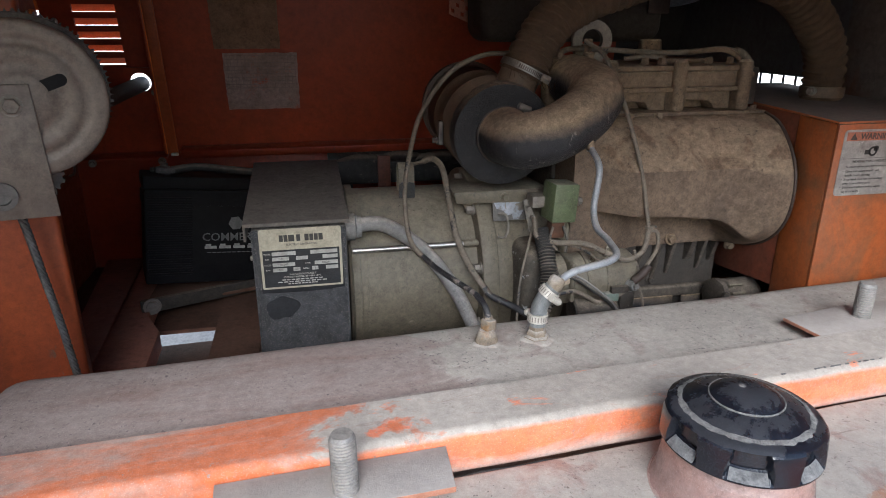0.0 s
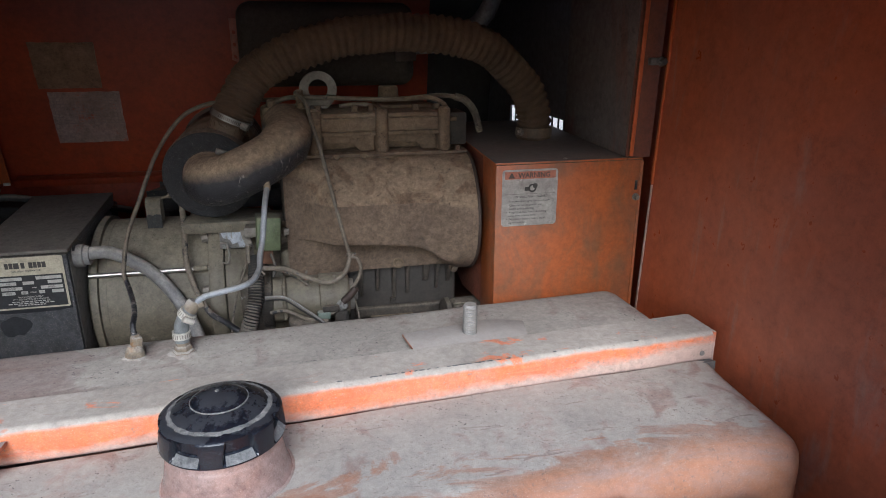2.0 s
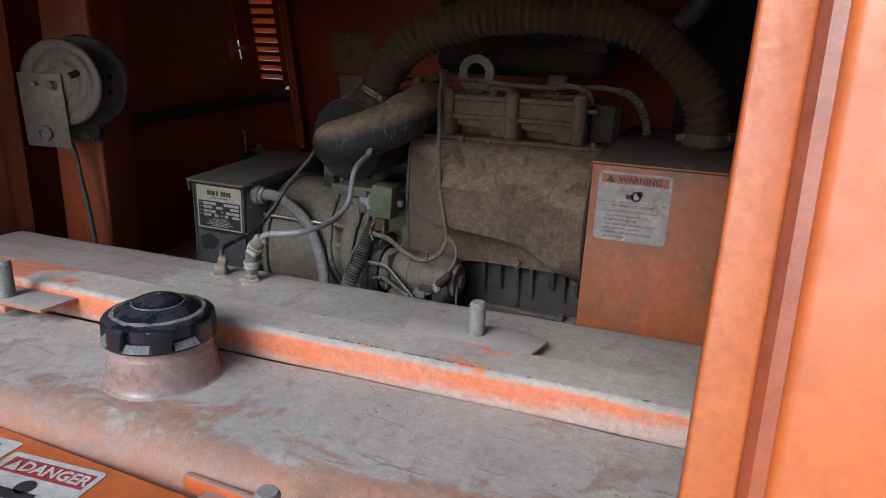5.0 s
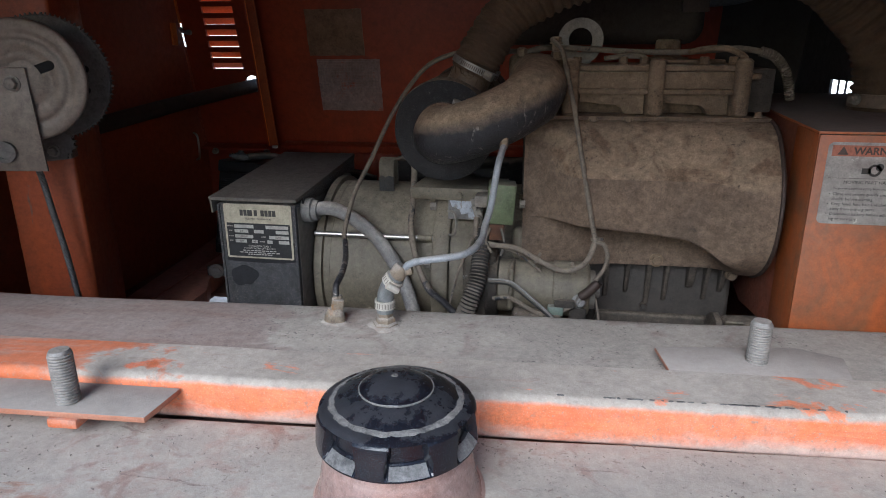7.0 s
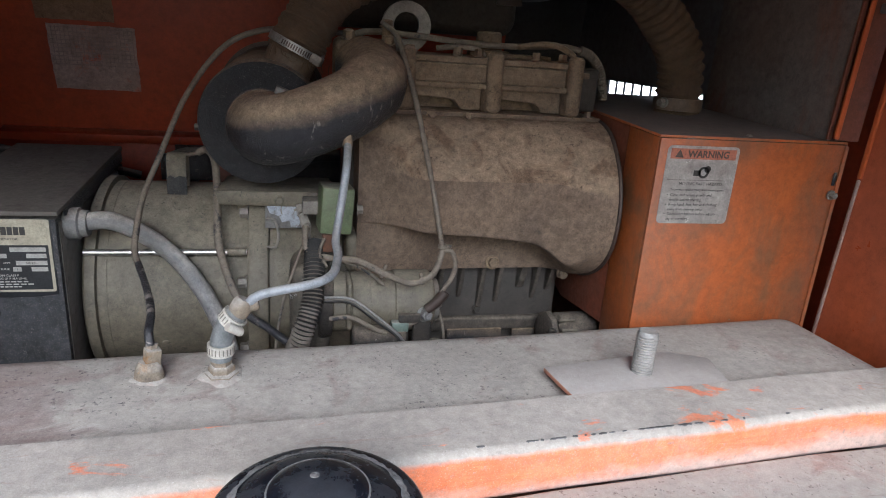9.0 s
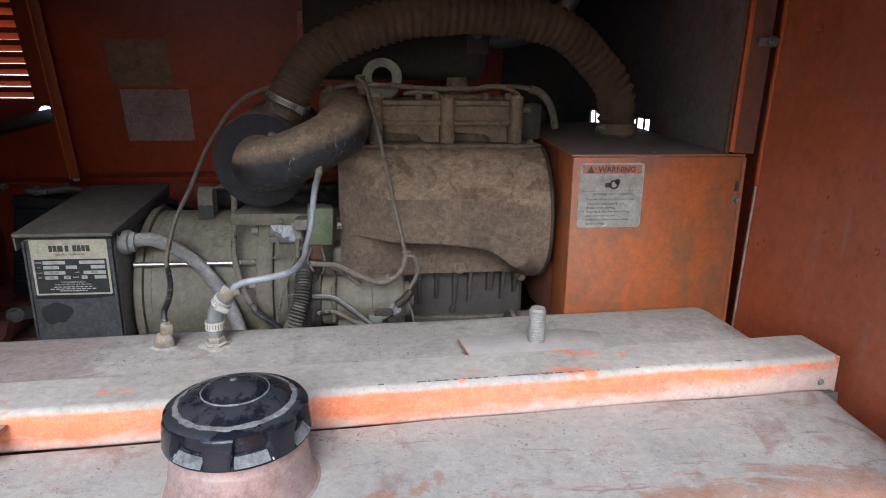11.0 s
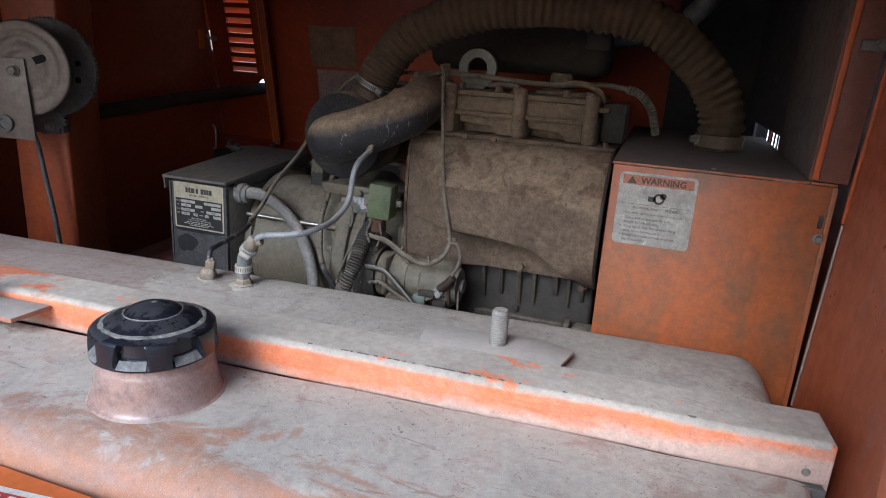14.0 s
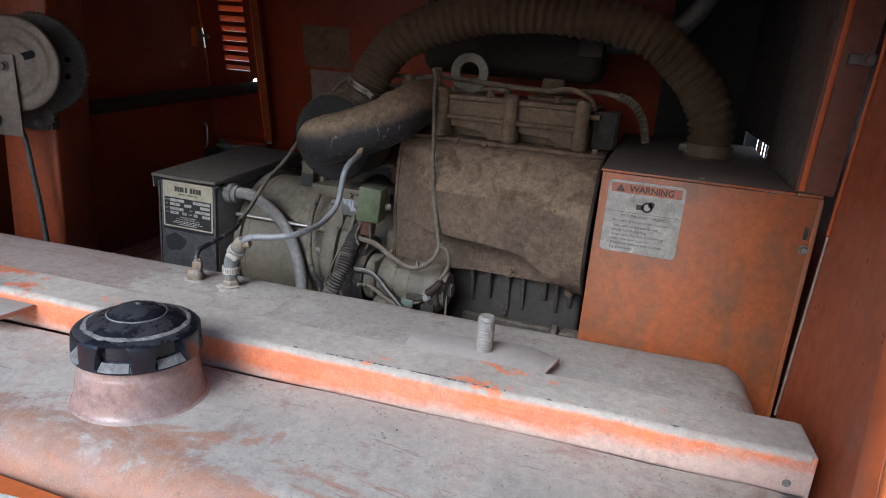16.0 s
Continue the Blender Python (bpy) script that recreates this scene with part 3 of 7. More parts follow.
def lathe(profile, at, axis=(0, 0, 1), segs=40, bm=None, bumpy=None):
    """Turns (radius, height) pairs about an axis. bumpy(angle, radius, height) may change a radius."""
    b = bmesh.new()
    rings = []
    for r, h in profile:
        if r < 1e-6:
            rings.append([b.verts.new((0, 0, h))])
        else:
            ring = []
            for i in range(segs):
                a = 2 * math.pi * i / segs
                q = bumpy(a, r, h) if bumpy else r
                ring.append(b.verts.new((q * math.cos(a), q * math.sin(a), h)))
            rings.append(ring)
    for p, q in zip(rings, rings[1:]):
        for i in range(segs):
            j = (i + 1) % segs
            if len(p) == 1 and len(q) > 1:
                b.faces.new((p[0], q[i], q[j]))
            elif len(q) == 1 and len(p) > 1:
                b.faces.new((p[i], p[j], q[0]))
            elif len(p) > 1:
                b.faces.new((p[i], p[j], q[j], q[i]))
    if len(rings[0]) > 1 and abs(profile[0][0] - profile[-1][0]) < 1e-6:
        p, q = rings[-1], rings[0]
        for i in range(segs):
            j = (i + 1) % segs
            b.faces.new((p[i], p[j], q[j], q[i]))
    else:
        for ring in (rings[0], rings[-1]):
            if len(ring) > 1:
                b.faces.new(ring)
    b.transform(axis_matrix(at, axis))
    return b if bm is None else join(bm, b)


def cyl(at, axis, r, length, segs=24, bevel=0.0, bm=None):
    """A cylinder from at along axis."""
    if bevel > 0:
        prof = [(0, 0), (r - bevel, 0), (r, bevel), (r, length - bevel), (r - bevel, length), (0, length)]
    else:
        prof = [(0, 0), (r, 0), (r, length), (0, length)]
    return lathe(prof, at, axis, segs, bm)


def spline(points, step=0.006):
    """Points along a smooth curve through the given ones."""
    p = [Vector(q) for q in points]
    p = [p[0] * 2 - p[1]] + p + [p[-1] * 2 - p[-2]]
    out = []
    for i in range(1, len(p) - 2):
        n = max(2, int((p[i + 1] - p[i]).length / step))
        for k in range(n):
            t = k / n
            out.append(0.5 * (2 * p[i] + (p[i + 1] - p[i - 1]) * t + (2 * p[i - 1] - 5 * p[i] + 4 * p[i + 1] - p[i + 2]) * t * t
                              + (3 * p[i] - p[i - 1] - 3 * p[i + 1] + p[i + 2]) * t ** 3))
    out.append(p[-2])
    return out


def tube(points, r, segs=12, step=0.006, radius=None, bm=None, sag=0.0):
    """A tube along a smooth curve. radius(s, angle) may replace r (s: metres along it)."""
    pts = spline(points, step)
    b = bmesh.new()
    up = Vector((0, 0, 1))
    prev, s, rings = None, 0.0, []
    for i, c in enumerate(pts):
        d = (pts[min(i + 1, len(pts) - 1)] - pts[max(i - 1, 0)]).normalized()
        if prev is None:
            n = d.cross(up if abs(d.z) < 0.9 else Vector((1, 0, 0))).normalized()
        else:
            n = (prev - d * prev.dot(d)).normalized()
        prev = n
        k = d.cross(n)
        if i:
            s += (c - pts[i - 1]).length
        ring = []
        for j in range(segs):
            a = 2 * math.pi * j / segs
            q = radius(s, a) if radius else r
            ring.append(b.verts.new(c + (n * math.cos(a) + k * math.sin(a)) * q))
        rings.append(ring)
    for p, q in zip(rings, rings[1:]):
        for j in range(segs):
            b.faces.new((p[j], p[(j + 1) % segs], q[(j + 1) % segs], q[j]))
    b.faces.new(rings[0])
    b.faces.new(rings[-1])
    return b if bm is None else join(bm, b)


def prism(poly, a0, a1, axis="x", bevel=0.0, bm=None, segs=2):
    """A polygon of (y, z), (x, z) or (x, y) pairs drawn out along the axis left over."""
    b = bmesh.new()
    put = {"x": lambda a, p: (a, p[0], p[1]), "y": lambda a, p: (p[0], a, p[1]), "z": lambda a, p: (p[0], p[1], a)}[axis]
    lo = [b.verts.new(put(a0, p)) for p in poly]
    hi = [b.verts.new(put(a1, p)) for p in poly]
    n = len(poly)
    b.faces.new(lo)
    b.faces.new(hi)
    for i in range(n):
        b.faces.new((lo[i], lo[(i + 1) % n], hi[(i + 1) % n], hi[i]))
    bmesh.ops.recalc_face_normals(b, faces=b.faces)
    if bevel > 0:
        bmesh.ops.bevel(b, geom=b.edges[:], offset=bevel, segments=segs, profile=0.5, affect="EDGES")
    return b if bm is None else join(bm, b)


def holed(axis, a0, a1, u0, u1, v0, v1, holes):
    """A slab with square holes right through it. axis: its thin direction; u, v: the two others in x, y, z order."""
    us = sorted({u0, u1, *[h[0] for h in holes], *[h[1] for h in holes]})
    vs = sorted({v0, v1, *[h[2] for h in holes], *[h[3] for h in holes]})
    put = {"x": lambda a, u, v: (a, u, v), "y": lambda a, u, v: (u, a, v), "z": lambda a, u, v: (u, v, a)}[axis]
    b = bmesh.new()
    grid = {}

    def vert(a, i, j):
        if (a, i, j) not in grid:
            grid[(a, i, j)] = b.verts.new(put(a, us[i], vs[j]))
        return grid[(a, i, j)]

    def solid(i, j):
        if not (0 <= i < len(us) - 1 and 0 <= j < len(vs) - 1):
            return False
        u, v = (us[i] + us[i + 1]) / 2, (vs[j] + vs[j + 1]) / 2
        return not any(h[0] < u < h[1] and h[2] < v < h[3] for h in holes)

    for i in range(len(us) - 1):
        for j in range(len(vs) - 1):
            if not solid(i, j):
                continue
            for a in (a0, a1):
                b.faces.new((vert(a, i, j), vert(a, i + 1, j), vert(a, i + 1, j + 1), vert(a, i, j + 1)))
            for di, dj, e in ((-1, 0, ((i, j), (i, j + 1))), (1, 0, ((i + 1, j), (i + 1, j + 1))), (0, -1, ((i, j), (i + 1, j))), (0, 1, ((i, j + 1), (i + 1, j + 1)))):
                if not solid(i + di, j + dj):
                    b.faces.new((vert(a0, *e[0]), vert(a0, *e[1]), vert(a1, *e[1]), vert(a1, *e[0])))
    return b


def hexbolt(at, axis, r, h, shank=0.0, bm=None):
    b = lathe([(0, 0), (r * 1.35, 0), (r * 1.35, h * 0.18), (r, h * 0.2)], at, axis, 16)
    base = Vector(at) + Vector(axis).normalized() * h * 0.2
    lathe([(r, 0), (r, h * 0.7), (r * 0.86, h * 0.8), (0, h * 0.8)], base, axis, 6, b)
    if shank:
        lathe([(r * 0.5, 0), (r * 0.5, shank), (0, shank)], base + Vector(axis).normalized() * h * 0.8, axis, 12, b)
    return b if bm is None else join(bm, b)


def thread(at, axis, r, length, pitch=0.0029, segs=20):
    """A threaded stud with a rounded end."""
    prof, h = [(0, 0)], 0.0
    while h < length - 0.004:
        prof += [(r * 0.89, h), (r, h + pitch * 0.35), (r, h + pitch * 0.65)]
        h += pitch
    prof += [(r * 0.9, h), (r * 0.94, length - 0.003), (r * 0.8, length), (0, length)]
    return lathe(prof, at, axis, segs)


def lettering(text, size, m, depth=0.0003, align="CENTER", bold=0.0):
    """Flat letters in the plane of m: its x runs along the line, its y up."""
    cu = bpy.data.curves.new("letters", "FONT")
    cu.body, cu.size, cu.align_x, cu.align_y, cu.extrude, cu.offset, cu.resolution_u = text, size, align, "CENTER", depth, bold, 2
    ob = bpy.data.objects.new("letters", cu)
    scene.collection.objects.link(ob)
    bpy.context.view_layer.update()
    me = bpy.data.meshes.new_from_object(ob.evaluated_get(bpy.context.evaluated_depsgraph_get()))
    bpy.data.objects.remove(ob)
    b = bmesh.new()
    b.from_mesh(me)
    bpy.data.meshes.remove(me)
    b.transform(m)
    return b


def facing(x, y, z, turn=0, tilt=0):
    """A plane that faces the opening (towards -y): x to the right, y up."""
    return pose(x, y, z, 90 + tilt, 0, turn)


def flat(u0, u1, v0, v1, m, w=0.0004, bm=None, bevel=0.0):
    """A thin plate in the plane of m."""
    b = rbox(u0, u1, v0, v1, 0, w)
    if bevel > 0:
        edges = [e for e in b.edges if abs(e.verts[0].co.z - e.verts[1].co.z) > w * 0.5]
        bmesh.ops.bevel(b, geom=edges, offset=bevel, segments=4, profile=0.5, affect="EDGES")
    b.transform(m)
    return b if bm is None else join(bm, b)


# ---------------------------------------------------------------- the setting: ground and steel enclosure
FLOOR, ROOF = 0.70, 1.475
g = bmesh.new()
bmesh.ops.create_grid(g, x_segments=40, y_segments=40, size=150)
for v in g.verts:
    v.co.z = 0.03 * noise.noise(v.co * 0.15)
single("ground", g, "ground", "dry dusty light brown ground outside the enclosure", "ground", kind="structure")

# two glowing sheets added outside, seen as white daylight through the openings
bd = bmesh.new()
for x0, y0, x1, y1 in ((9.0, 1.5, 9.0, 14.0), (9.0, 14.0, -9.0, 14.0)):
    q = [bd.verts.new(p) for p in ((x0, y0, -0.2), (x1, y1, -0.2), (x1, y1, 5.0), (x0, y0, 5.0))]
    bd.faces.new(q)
single("backdrop", bd, "distance", "added glowing sheets standing in for daylight beyond the enclosure", "backdrop", kind="structure")

# back wall, leaning in at the top: louvre slots and the pipe's hole go through it
BACK = Matrix.Translation((0, 1.645, 1.15)) @ pose(0, 0, 0, 11.3, 0, 0) @ Matrix.Translation((0, -1.64, -1.15))
LOUVRES = [1.2015 + 0.0288 * k for k in range(9)]
slots = [(-0.480, -0.392, z, z + 0.017) for z in LOUVRES]
back = holed("y", 1.64, 1.648, -0.545, 0.81, 0.992, 1.49, slots + [(-0.395, -0.345, 1.135, 1.19)])
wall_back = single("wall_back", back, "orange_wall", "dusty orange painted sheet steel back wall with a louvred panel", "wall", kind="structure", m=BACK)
# hoods take the brighter orange, so part of their daylit glow is paint
for z in LOUVRES:
    b = prism([(1.648, z + 0.019), (1.6495, z + 0.019), (1.6690, z - 0.0016), (1.6690, z - 0.0032), (1.648, z + 0.0172)], -0.487, -0.385, "x")
    for x in (-0.487, -0.386):
        prism([(1.648, z + 0.018), (1.6690, z - 0.0024), (1.648, z - 0.005)], x, x + 0.001, "x", bm=b)
    part("louvre", b, "orange_bright", wall_back, m=BACK)
single("wall_back_panel", rbox(0.806, 1.056, 1.650, 1.656, 0.99, 1.49), "dark_panel", "plain dark grey sheet steel panel behind the engine", "panel", kind="structure", m=BACK)
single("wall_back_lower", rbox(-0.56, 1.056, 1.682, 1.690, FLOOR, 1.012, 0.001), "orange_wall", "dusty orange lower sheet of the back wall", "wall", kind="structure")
# framing on the back wall
trim = thing("wall_post", (-0.313, 1.66, 1.0), "orange painted angle iron post with a dirty edge", "post", kind="structure")
part("web", rbox(-0.333, -0.328, 1.585, 1.639, 1.004, 1.488, 0.001), "orange_wall", trim, m=BACK)
part("flange", rbox(-0.3255, -0.302, 1.585, 1.589, 1.004, 1.488, 0.001), "orange_post_dark", trim, m=BACK)
part("edge", rbox(-0.3278, -0.3258, 1.5845, 1.589, 1.004, 1.488, 0.0006), "orange_bright", trim, "bright orange edge of the post", m=BACK)
part("edge", rbox(-0.3042, -0.3018, 1.5835, 1.5848, 1.004, 1.488, 0.0004), "orange_frame", trim, "bright orange edge of the post", m=BACK)
part("foot", rbox(-0.318, -0.302, 1.578, 1.584, 1.001, 1.008, 0.001), "decal_white", trim, "small white edge at the foot", m=BACK)
single("panel_rail", rbox(-0.301, 0.81, 1.600, 1.639, 0.985, 1.004, 0.002), "orange_wall", "orange painted bottom rail of the back panel", "rail", kind="structure", m=BACK)
ledge = thing("panel_ledge", (-0.43, 1.65, 0.99), "orange ledge with bolts under the louvred panel", "ledge", kind="structure")
part("strip", rbox(-0.545, -0.334, 1.600, 1.639, 0.984, 0.991, 0.001), "orange_wall", ledge, m=BACK)
for x in (-0.50, -0.345):
    part("bolt", hexbolt((x, 1.600, 0.982), (0, -1, 0), 0.007, 0.012), "dirty_steel", ledge, m=BACK)
# daylight leaking at the corner is put into the upper strip's colour
single("corner_strip", rbox(-0.5475, -0.5435, 1.632, 1.6388, 1.322, 1.488), "orange_bright", "folded corner of the back wall with daylight painted in bright orange", "trim", kind="structure", m=BACK)
single("corner_strip", rbox(-0.5475, -0.5442, 1.632, 1.6388, 0.995, 1.262), "orange_left", "dark orange folded corner of the back wall", "trim", kind="structure", m=BACK)
bw = thing("pipe_bracket", (-0.37, 1.63, 1.165), "dirty bracket plate with a round hole that daylight shows through", "bracket")
ringp = bmesh.new()
n = 28
vi = [[ringp.verts.new((-0.366 + 0.0225 * math.cos(2 * math.pi * i / n), y, 1.164 + 0.0225 * math.sin(2 * math.pi * i / n))) for i in range(n)] for y in (1.630, 1.638)]


def square(i):
    c, s = math.cos(2 * math.pi * i / n), math.sin(2 * math.pi * i / n)
    k = 0.034 / max(abs(c), abs(s))
    return c * k, s * k


vo = [[ringp.verts.new((-0.366 + square(i)[0], y, 1.164 + square(i)[1])) for i in range(n)] for y in (1.630, 1.638)]
for i in range(n):
    j = (i + 1) % n
    ringp.faces.new((vi[0][i], vi[0][j], vo[0][j], vo[0][i]))
    ringp.faces.new((vi[1][i], vi[1][j], vo[1][j], vo[1][i]))
    ringp.faces.new((vi[0][i], vi[0][j], vi[1][j], vi[1][i]))
    ringp.faces.new((vo[0][i], vo[0][j], vo[1][j], vo[1][i]))
part("plate", ringp, "orange_wall", bw, m=BACK)
part("bolt", hexbolt((-0.341, 1.630, 1.140), (0, -1, 0), 0.005, 0.008), "dirty_steel", bw, m=BACK)

# left side: rear sheet with a short gap of daylight in the leaning corner, nearer sheet in front of it


def lean(z):
    return 1.645 - 0.2 * (z - 1.15)


single("wall_left", prism([(0.795, FLOOR), (1.681, FLOOR), (1.681, 1.0), (lean(1.255) + 0.004, 1.255), (lean(1.262) - 0.0012, 1.262), (lean(1.318) - 0.0024, 1.318), (lean(1.328) + 0.004, 1.328), (lean(ROOF) + 0.004, ROOF), (0.795, ROOF)], -0.556, -0.548, "x"), "orange_left",
       "dark dusty orange left side sheet", "wall", kind="structure")
wlf = thing("wall_left_front", (-0.44, 0.5, FLOOR), "orange painted front left side sheet with an overlapping edge and a bolt", "wall", kind="structure")
part("sheet", rbox(-0.455, -0.447, 0.05, 0.790, 0.40, ROOF), "orange_side", wlf)
part("overlap", rbox(-0.447, -0.441, 0.05, 0.742, 0.40, ROOF, 0.001), "orange_side", wlf)
part("return", rbox(-0.548, -0.456, 0.783, 0.792, 0.40, ROOF), "orange_wall", wlf)
part("bolt", hexbolt((-0.441, 0.728, 1.128), (1, 0, 0), 0.007, 0.012), "dirty_steel", wlf)
clasp = thing("door_latch", (-0.53, 1.60, 1.29), "small bright metal latch at the rear corner", "latch")
part("hook", tube([(-0.540, 1.598, 1.305), (-0.530, 1.585, 1.298), (-0.518, 1.585, 1.294), (-0.512, 1.592, 1.294)], 0.0045, 8), "steel", clasp)
part("knob", lathe([(0, 0), (0.007, 0), (0.0075, 0.006), (0.005, 0.009), (0, 0.0095)], (-0.511, 1.590, 1.294), (0.2, -1, 0.1), 14), "steel", clasp)
# bright orange paints the glow beside the gap onto this plate
part("plate", rbox(-0.5475, -0.541, 1.560, 1.582, 1.262, 1.318, 0.002), "orange_bright", clasp)
part("loop", tube([(-0.5465, 1.612, 1.03), (-0.532, 1.605, 1.02), (-0.532, 1.605, 0.965), (-0.5465, 1.612, 0.955)], 0.003, 8), "steel", clasp, "bent bright wire loop")

# right side: sheet, seam, inner post, dirty partition over the guard box, dark rear sheet with an open grille
SIDE = Matrix.Translation((1.040, 0, 0.88)) @ pose(0, 0, 0, 0, 1.9, 0)
single("wall_right", rbox(0.0, 0.008, 0.02, 0.775, -0.48, 0.60), "orange_side", "dusty streaked orange right side sheet", "wall", kind="structure", m=SIDE)
single("wall_right_mid", rbox(1.066, 1.072, 0.777, 1.165, 0.40, ROOF), "orange_wall", "orange side sheet behind the seam, shade mixed into its paint", "wall", kind="structure")
single("seam_edge", rbox(-0.0045, -0.0005, 0.772, 0.7785, 0.232, 0.594, 0.001), "orange_frame", "worn orange folded edge along the sheet seam", "trim", kind="structure", m=SIDE)
single("seam_edge", rbox(-0.0034, -0.0005, 0.7735, 0.7785, -0.02, 0.230, 0.001), "worn_edge", "pale rubbed folded edge low on the sheet seam", "trim", kind="structure", m=SIDE)
POST = Matrix.Translation((1.004, 0, 1.158)) @ pose(0, 0, 0, 0, 1.5, 0)
ip = thing("inner_post", (1.02, 0.80, 1.15), "orange angle post worn along its folded edge", "post", kind="structure")
part("face", rbox(0.006, 0.0415, 0.792, 0.797, 0.0, 0.313, 0.0015), "orange_post", ip, m=POST)
part("fold", rbox(0.0, 0.0075, 0.7885, 0.7915, 0.002, 0.313, 0.0012), "orange_frame", ip, "bright worn fold of the post", m=POST)
part("web", rbox(-0.002, 0.0055, 0.7985, 0.802, 0.0, 0.313, 0.0008), "orange_post", ip, m=POST)
single("partition", prism([(1.0065, 0.803), (1.0120, 0.803), (1.0065, 1.075), (1.0010, 1.075)], 1.1480, ROOF - 0.002, "z", 0.001), "grey_panel", "grimy grey sheet steel partition with orange showing through", "panel", kind="structure")
pl = thing("sheet_clip", (1.03, 0.77, 1.32), "small dark steel clip on the seam", "clip")
part("tab", rbox(1.022, 1.051, 0.778, 0.789, 1.314, 1.326, 0.002), "winch_gear", pl)
part("bolt", hexbolt((1.042, 0.778, 1.320), (0, -1, 0), 0.006, 0.01), "winch_gear", pl)
grille = holed("x", 1.0020, 1.0070, 1.0755, 1.690, FLOOR, ROOF, [(1.085, 1.445, 1.110, 1.1885)])
wr = single("wall_right_rear", grille, "side_grey", "blue-grey rear side sheet with a barred air opening", "wall", kind="structure")
for k in range(9):
    y = 1.114 + 0.0365 * k
    part("bar", rbox(1.003, 1.006, y, y + 0.0042, 1.109, 1.1895), "dark_panel", wr)
single("wall_right_outer", holed("x", 1.066, 1.072, 1.165, 1.690, 0.40, ROOF, [(1.17, 1.685, 1.05, 1.32)]), "orange_wall", "orange outer side sheet with a wide air slot", "wall", kind="structure")

# floor with an opening to the ground, and its beams
fl = holed("z", FLOOR - 0.008, FLOOR, -0.548, 1.066, 0.75, 1.690, [(-0.330, -0.206, 1.120, 1.262), (0.1, 0.9, 0.78, 0.86)])
single("floor", fl, "dirty_floor", "dirty orange steel floor plate with an opening", "floor", kind="structure")
single("floor_beam", prism([(-0.428, 0.93), (-0.3785, 0.93), (-0.4135, 1.62), (-0.500, 1.62)], FLOOR + 0.001, 0.740, "z", 0.002), "orange_beam", "dusty rust-red floor beam", "beam", kind="structure")
single("floor_beam", prism([(-0.3755, 0.93), (-0.290, 0.93), (-0.298, 1.18), (-0.333, 1.255), (-0.350, 1.62), (-0.4105, 1.62)], FLOOR + 0.001, 0.740, "z", 0.002), "orange_beam", "dusty rust-red floor beam with a bent end", "beam", kind="structure")
single("cross_member", prism([(-0.44, 1.20), (-0.10, 1.21), (-0.10, 1.362), (-0.44, 1.345)], 0.605, 0.625, "z", 0.003), "dirty_floor", "orange chassis member below the floor opening", "beam", kind="structure")
single("floor_beam", rbox(-0.20, -0.11, 1.0, 1.60, FLOOR + 0.001, FLOOR + 0.026, 0.003), "dirty_floor", "rusty orange floor beam with holes", "beam", kind="structure")

# roof, front frame
single("ceiling", rbox(-0.56, 1.075, 0.205, 1.60, ROOF, ROOF + 0.01), "orange_wall", "orange sheet steel roof of the enclosure", "ceiling", kind="structure")
TIPPED = Matrix.Translation((0, 0.196, 1.425)) @ pose(0, 0, 0, -11.7, 0, 0)
hd = thing("header_beam", (0.3, 0.196, 1.425), "dusty orange folded steel header over the opening", "beam", kind="structure")
part("face", rbox(-0.60, 0.930, 0.0, 0.006, 0.009, 0.030, 0.0015), "orange_header", hd, m=TIPPED)
part("lower_edge", rbox(-0.60, 0.930, -0.001, 0.006, 0.0, 0.0088, 0.002), "orange_frame", hd, "rubbed lower edge of the header", m=TIPPED)
part("lip", rbox(-0.60, 0.930, 0.0065, 0.03, 0.0, 0.005, 0.001), "orange_frame", hd, m=TIPPED)
part("roof_edge", rbox(-0.60, 1.10, -0.012, 0.03, 0.0315, 0.040, 0.002), "roof_grime", hd, "dusty folded roof edge", m=TIPPED)
for k in range(9):
    part("hinge_knuckle", cyl((0.80 + 0.017 * k, -0.008, 0.046), (1, 0, 0), 0.005, 0.013, 12), "dirty_steel", hd, m=TIPPED)
fp = thing("door_post", (0.95, 0.10, 0.9), "worn orange folded steel door post", "post", kind="structure")
part("face", rbox(0.930, 0.952, 0.0, 0.006, -1.0, 0.030, 0.002, 3), "orange_streaked", fp, m=TIPPED)
part("inner_lip", rbox(0.930, 0.936, 0.0065, 0.03, -1.0, 0.0, 0.001), "orange_frame", fp, m=TIPPED)
part("groove", prism([(0.9515, 0.003), (0.9575, 0.0085), (0.9655, 0.0075), (0.9655, 0.013), (0.9515, 0.013)], -1.0, 0.030, "z"), "orange_side", fp, m=TIPPED)
part("side_panel", rbox(0.9635, 1.45, 0.001, 0.030, -1.0, 0.030, 0.006, 3), "orange_clean", fp, m=TIPPED)
single("door_post", rbox(-0.60, -0.457, 0.0, 0.03, -1.0, -0.001, 0.003), "orange_side", "orange painted steel post at the far end of the opening", "post", kind="structure", m=TIPPED)
single("wall_front_lower", rbox(-0.60, 1.45, 0.035, 0.05, 0.40, 0.866), "orange_side", "orange sheet steel skirt below the opening", "wall", kind="structure")

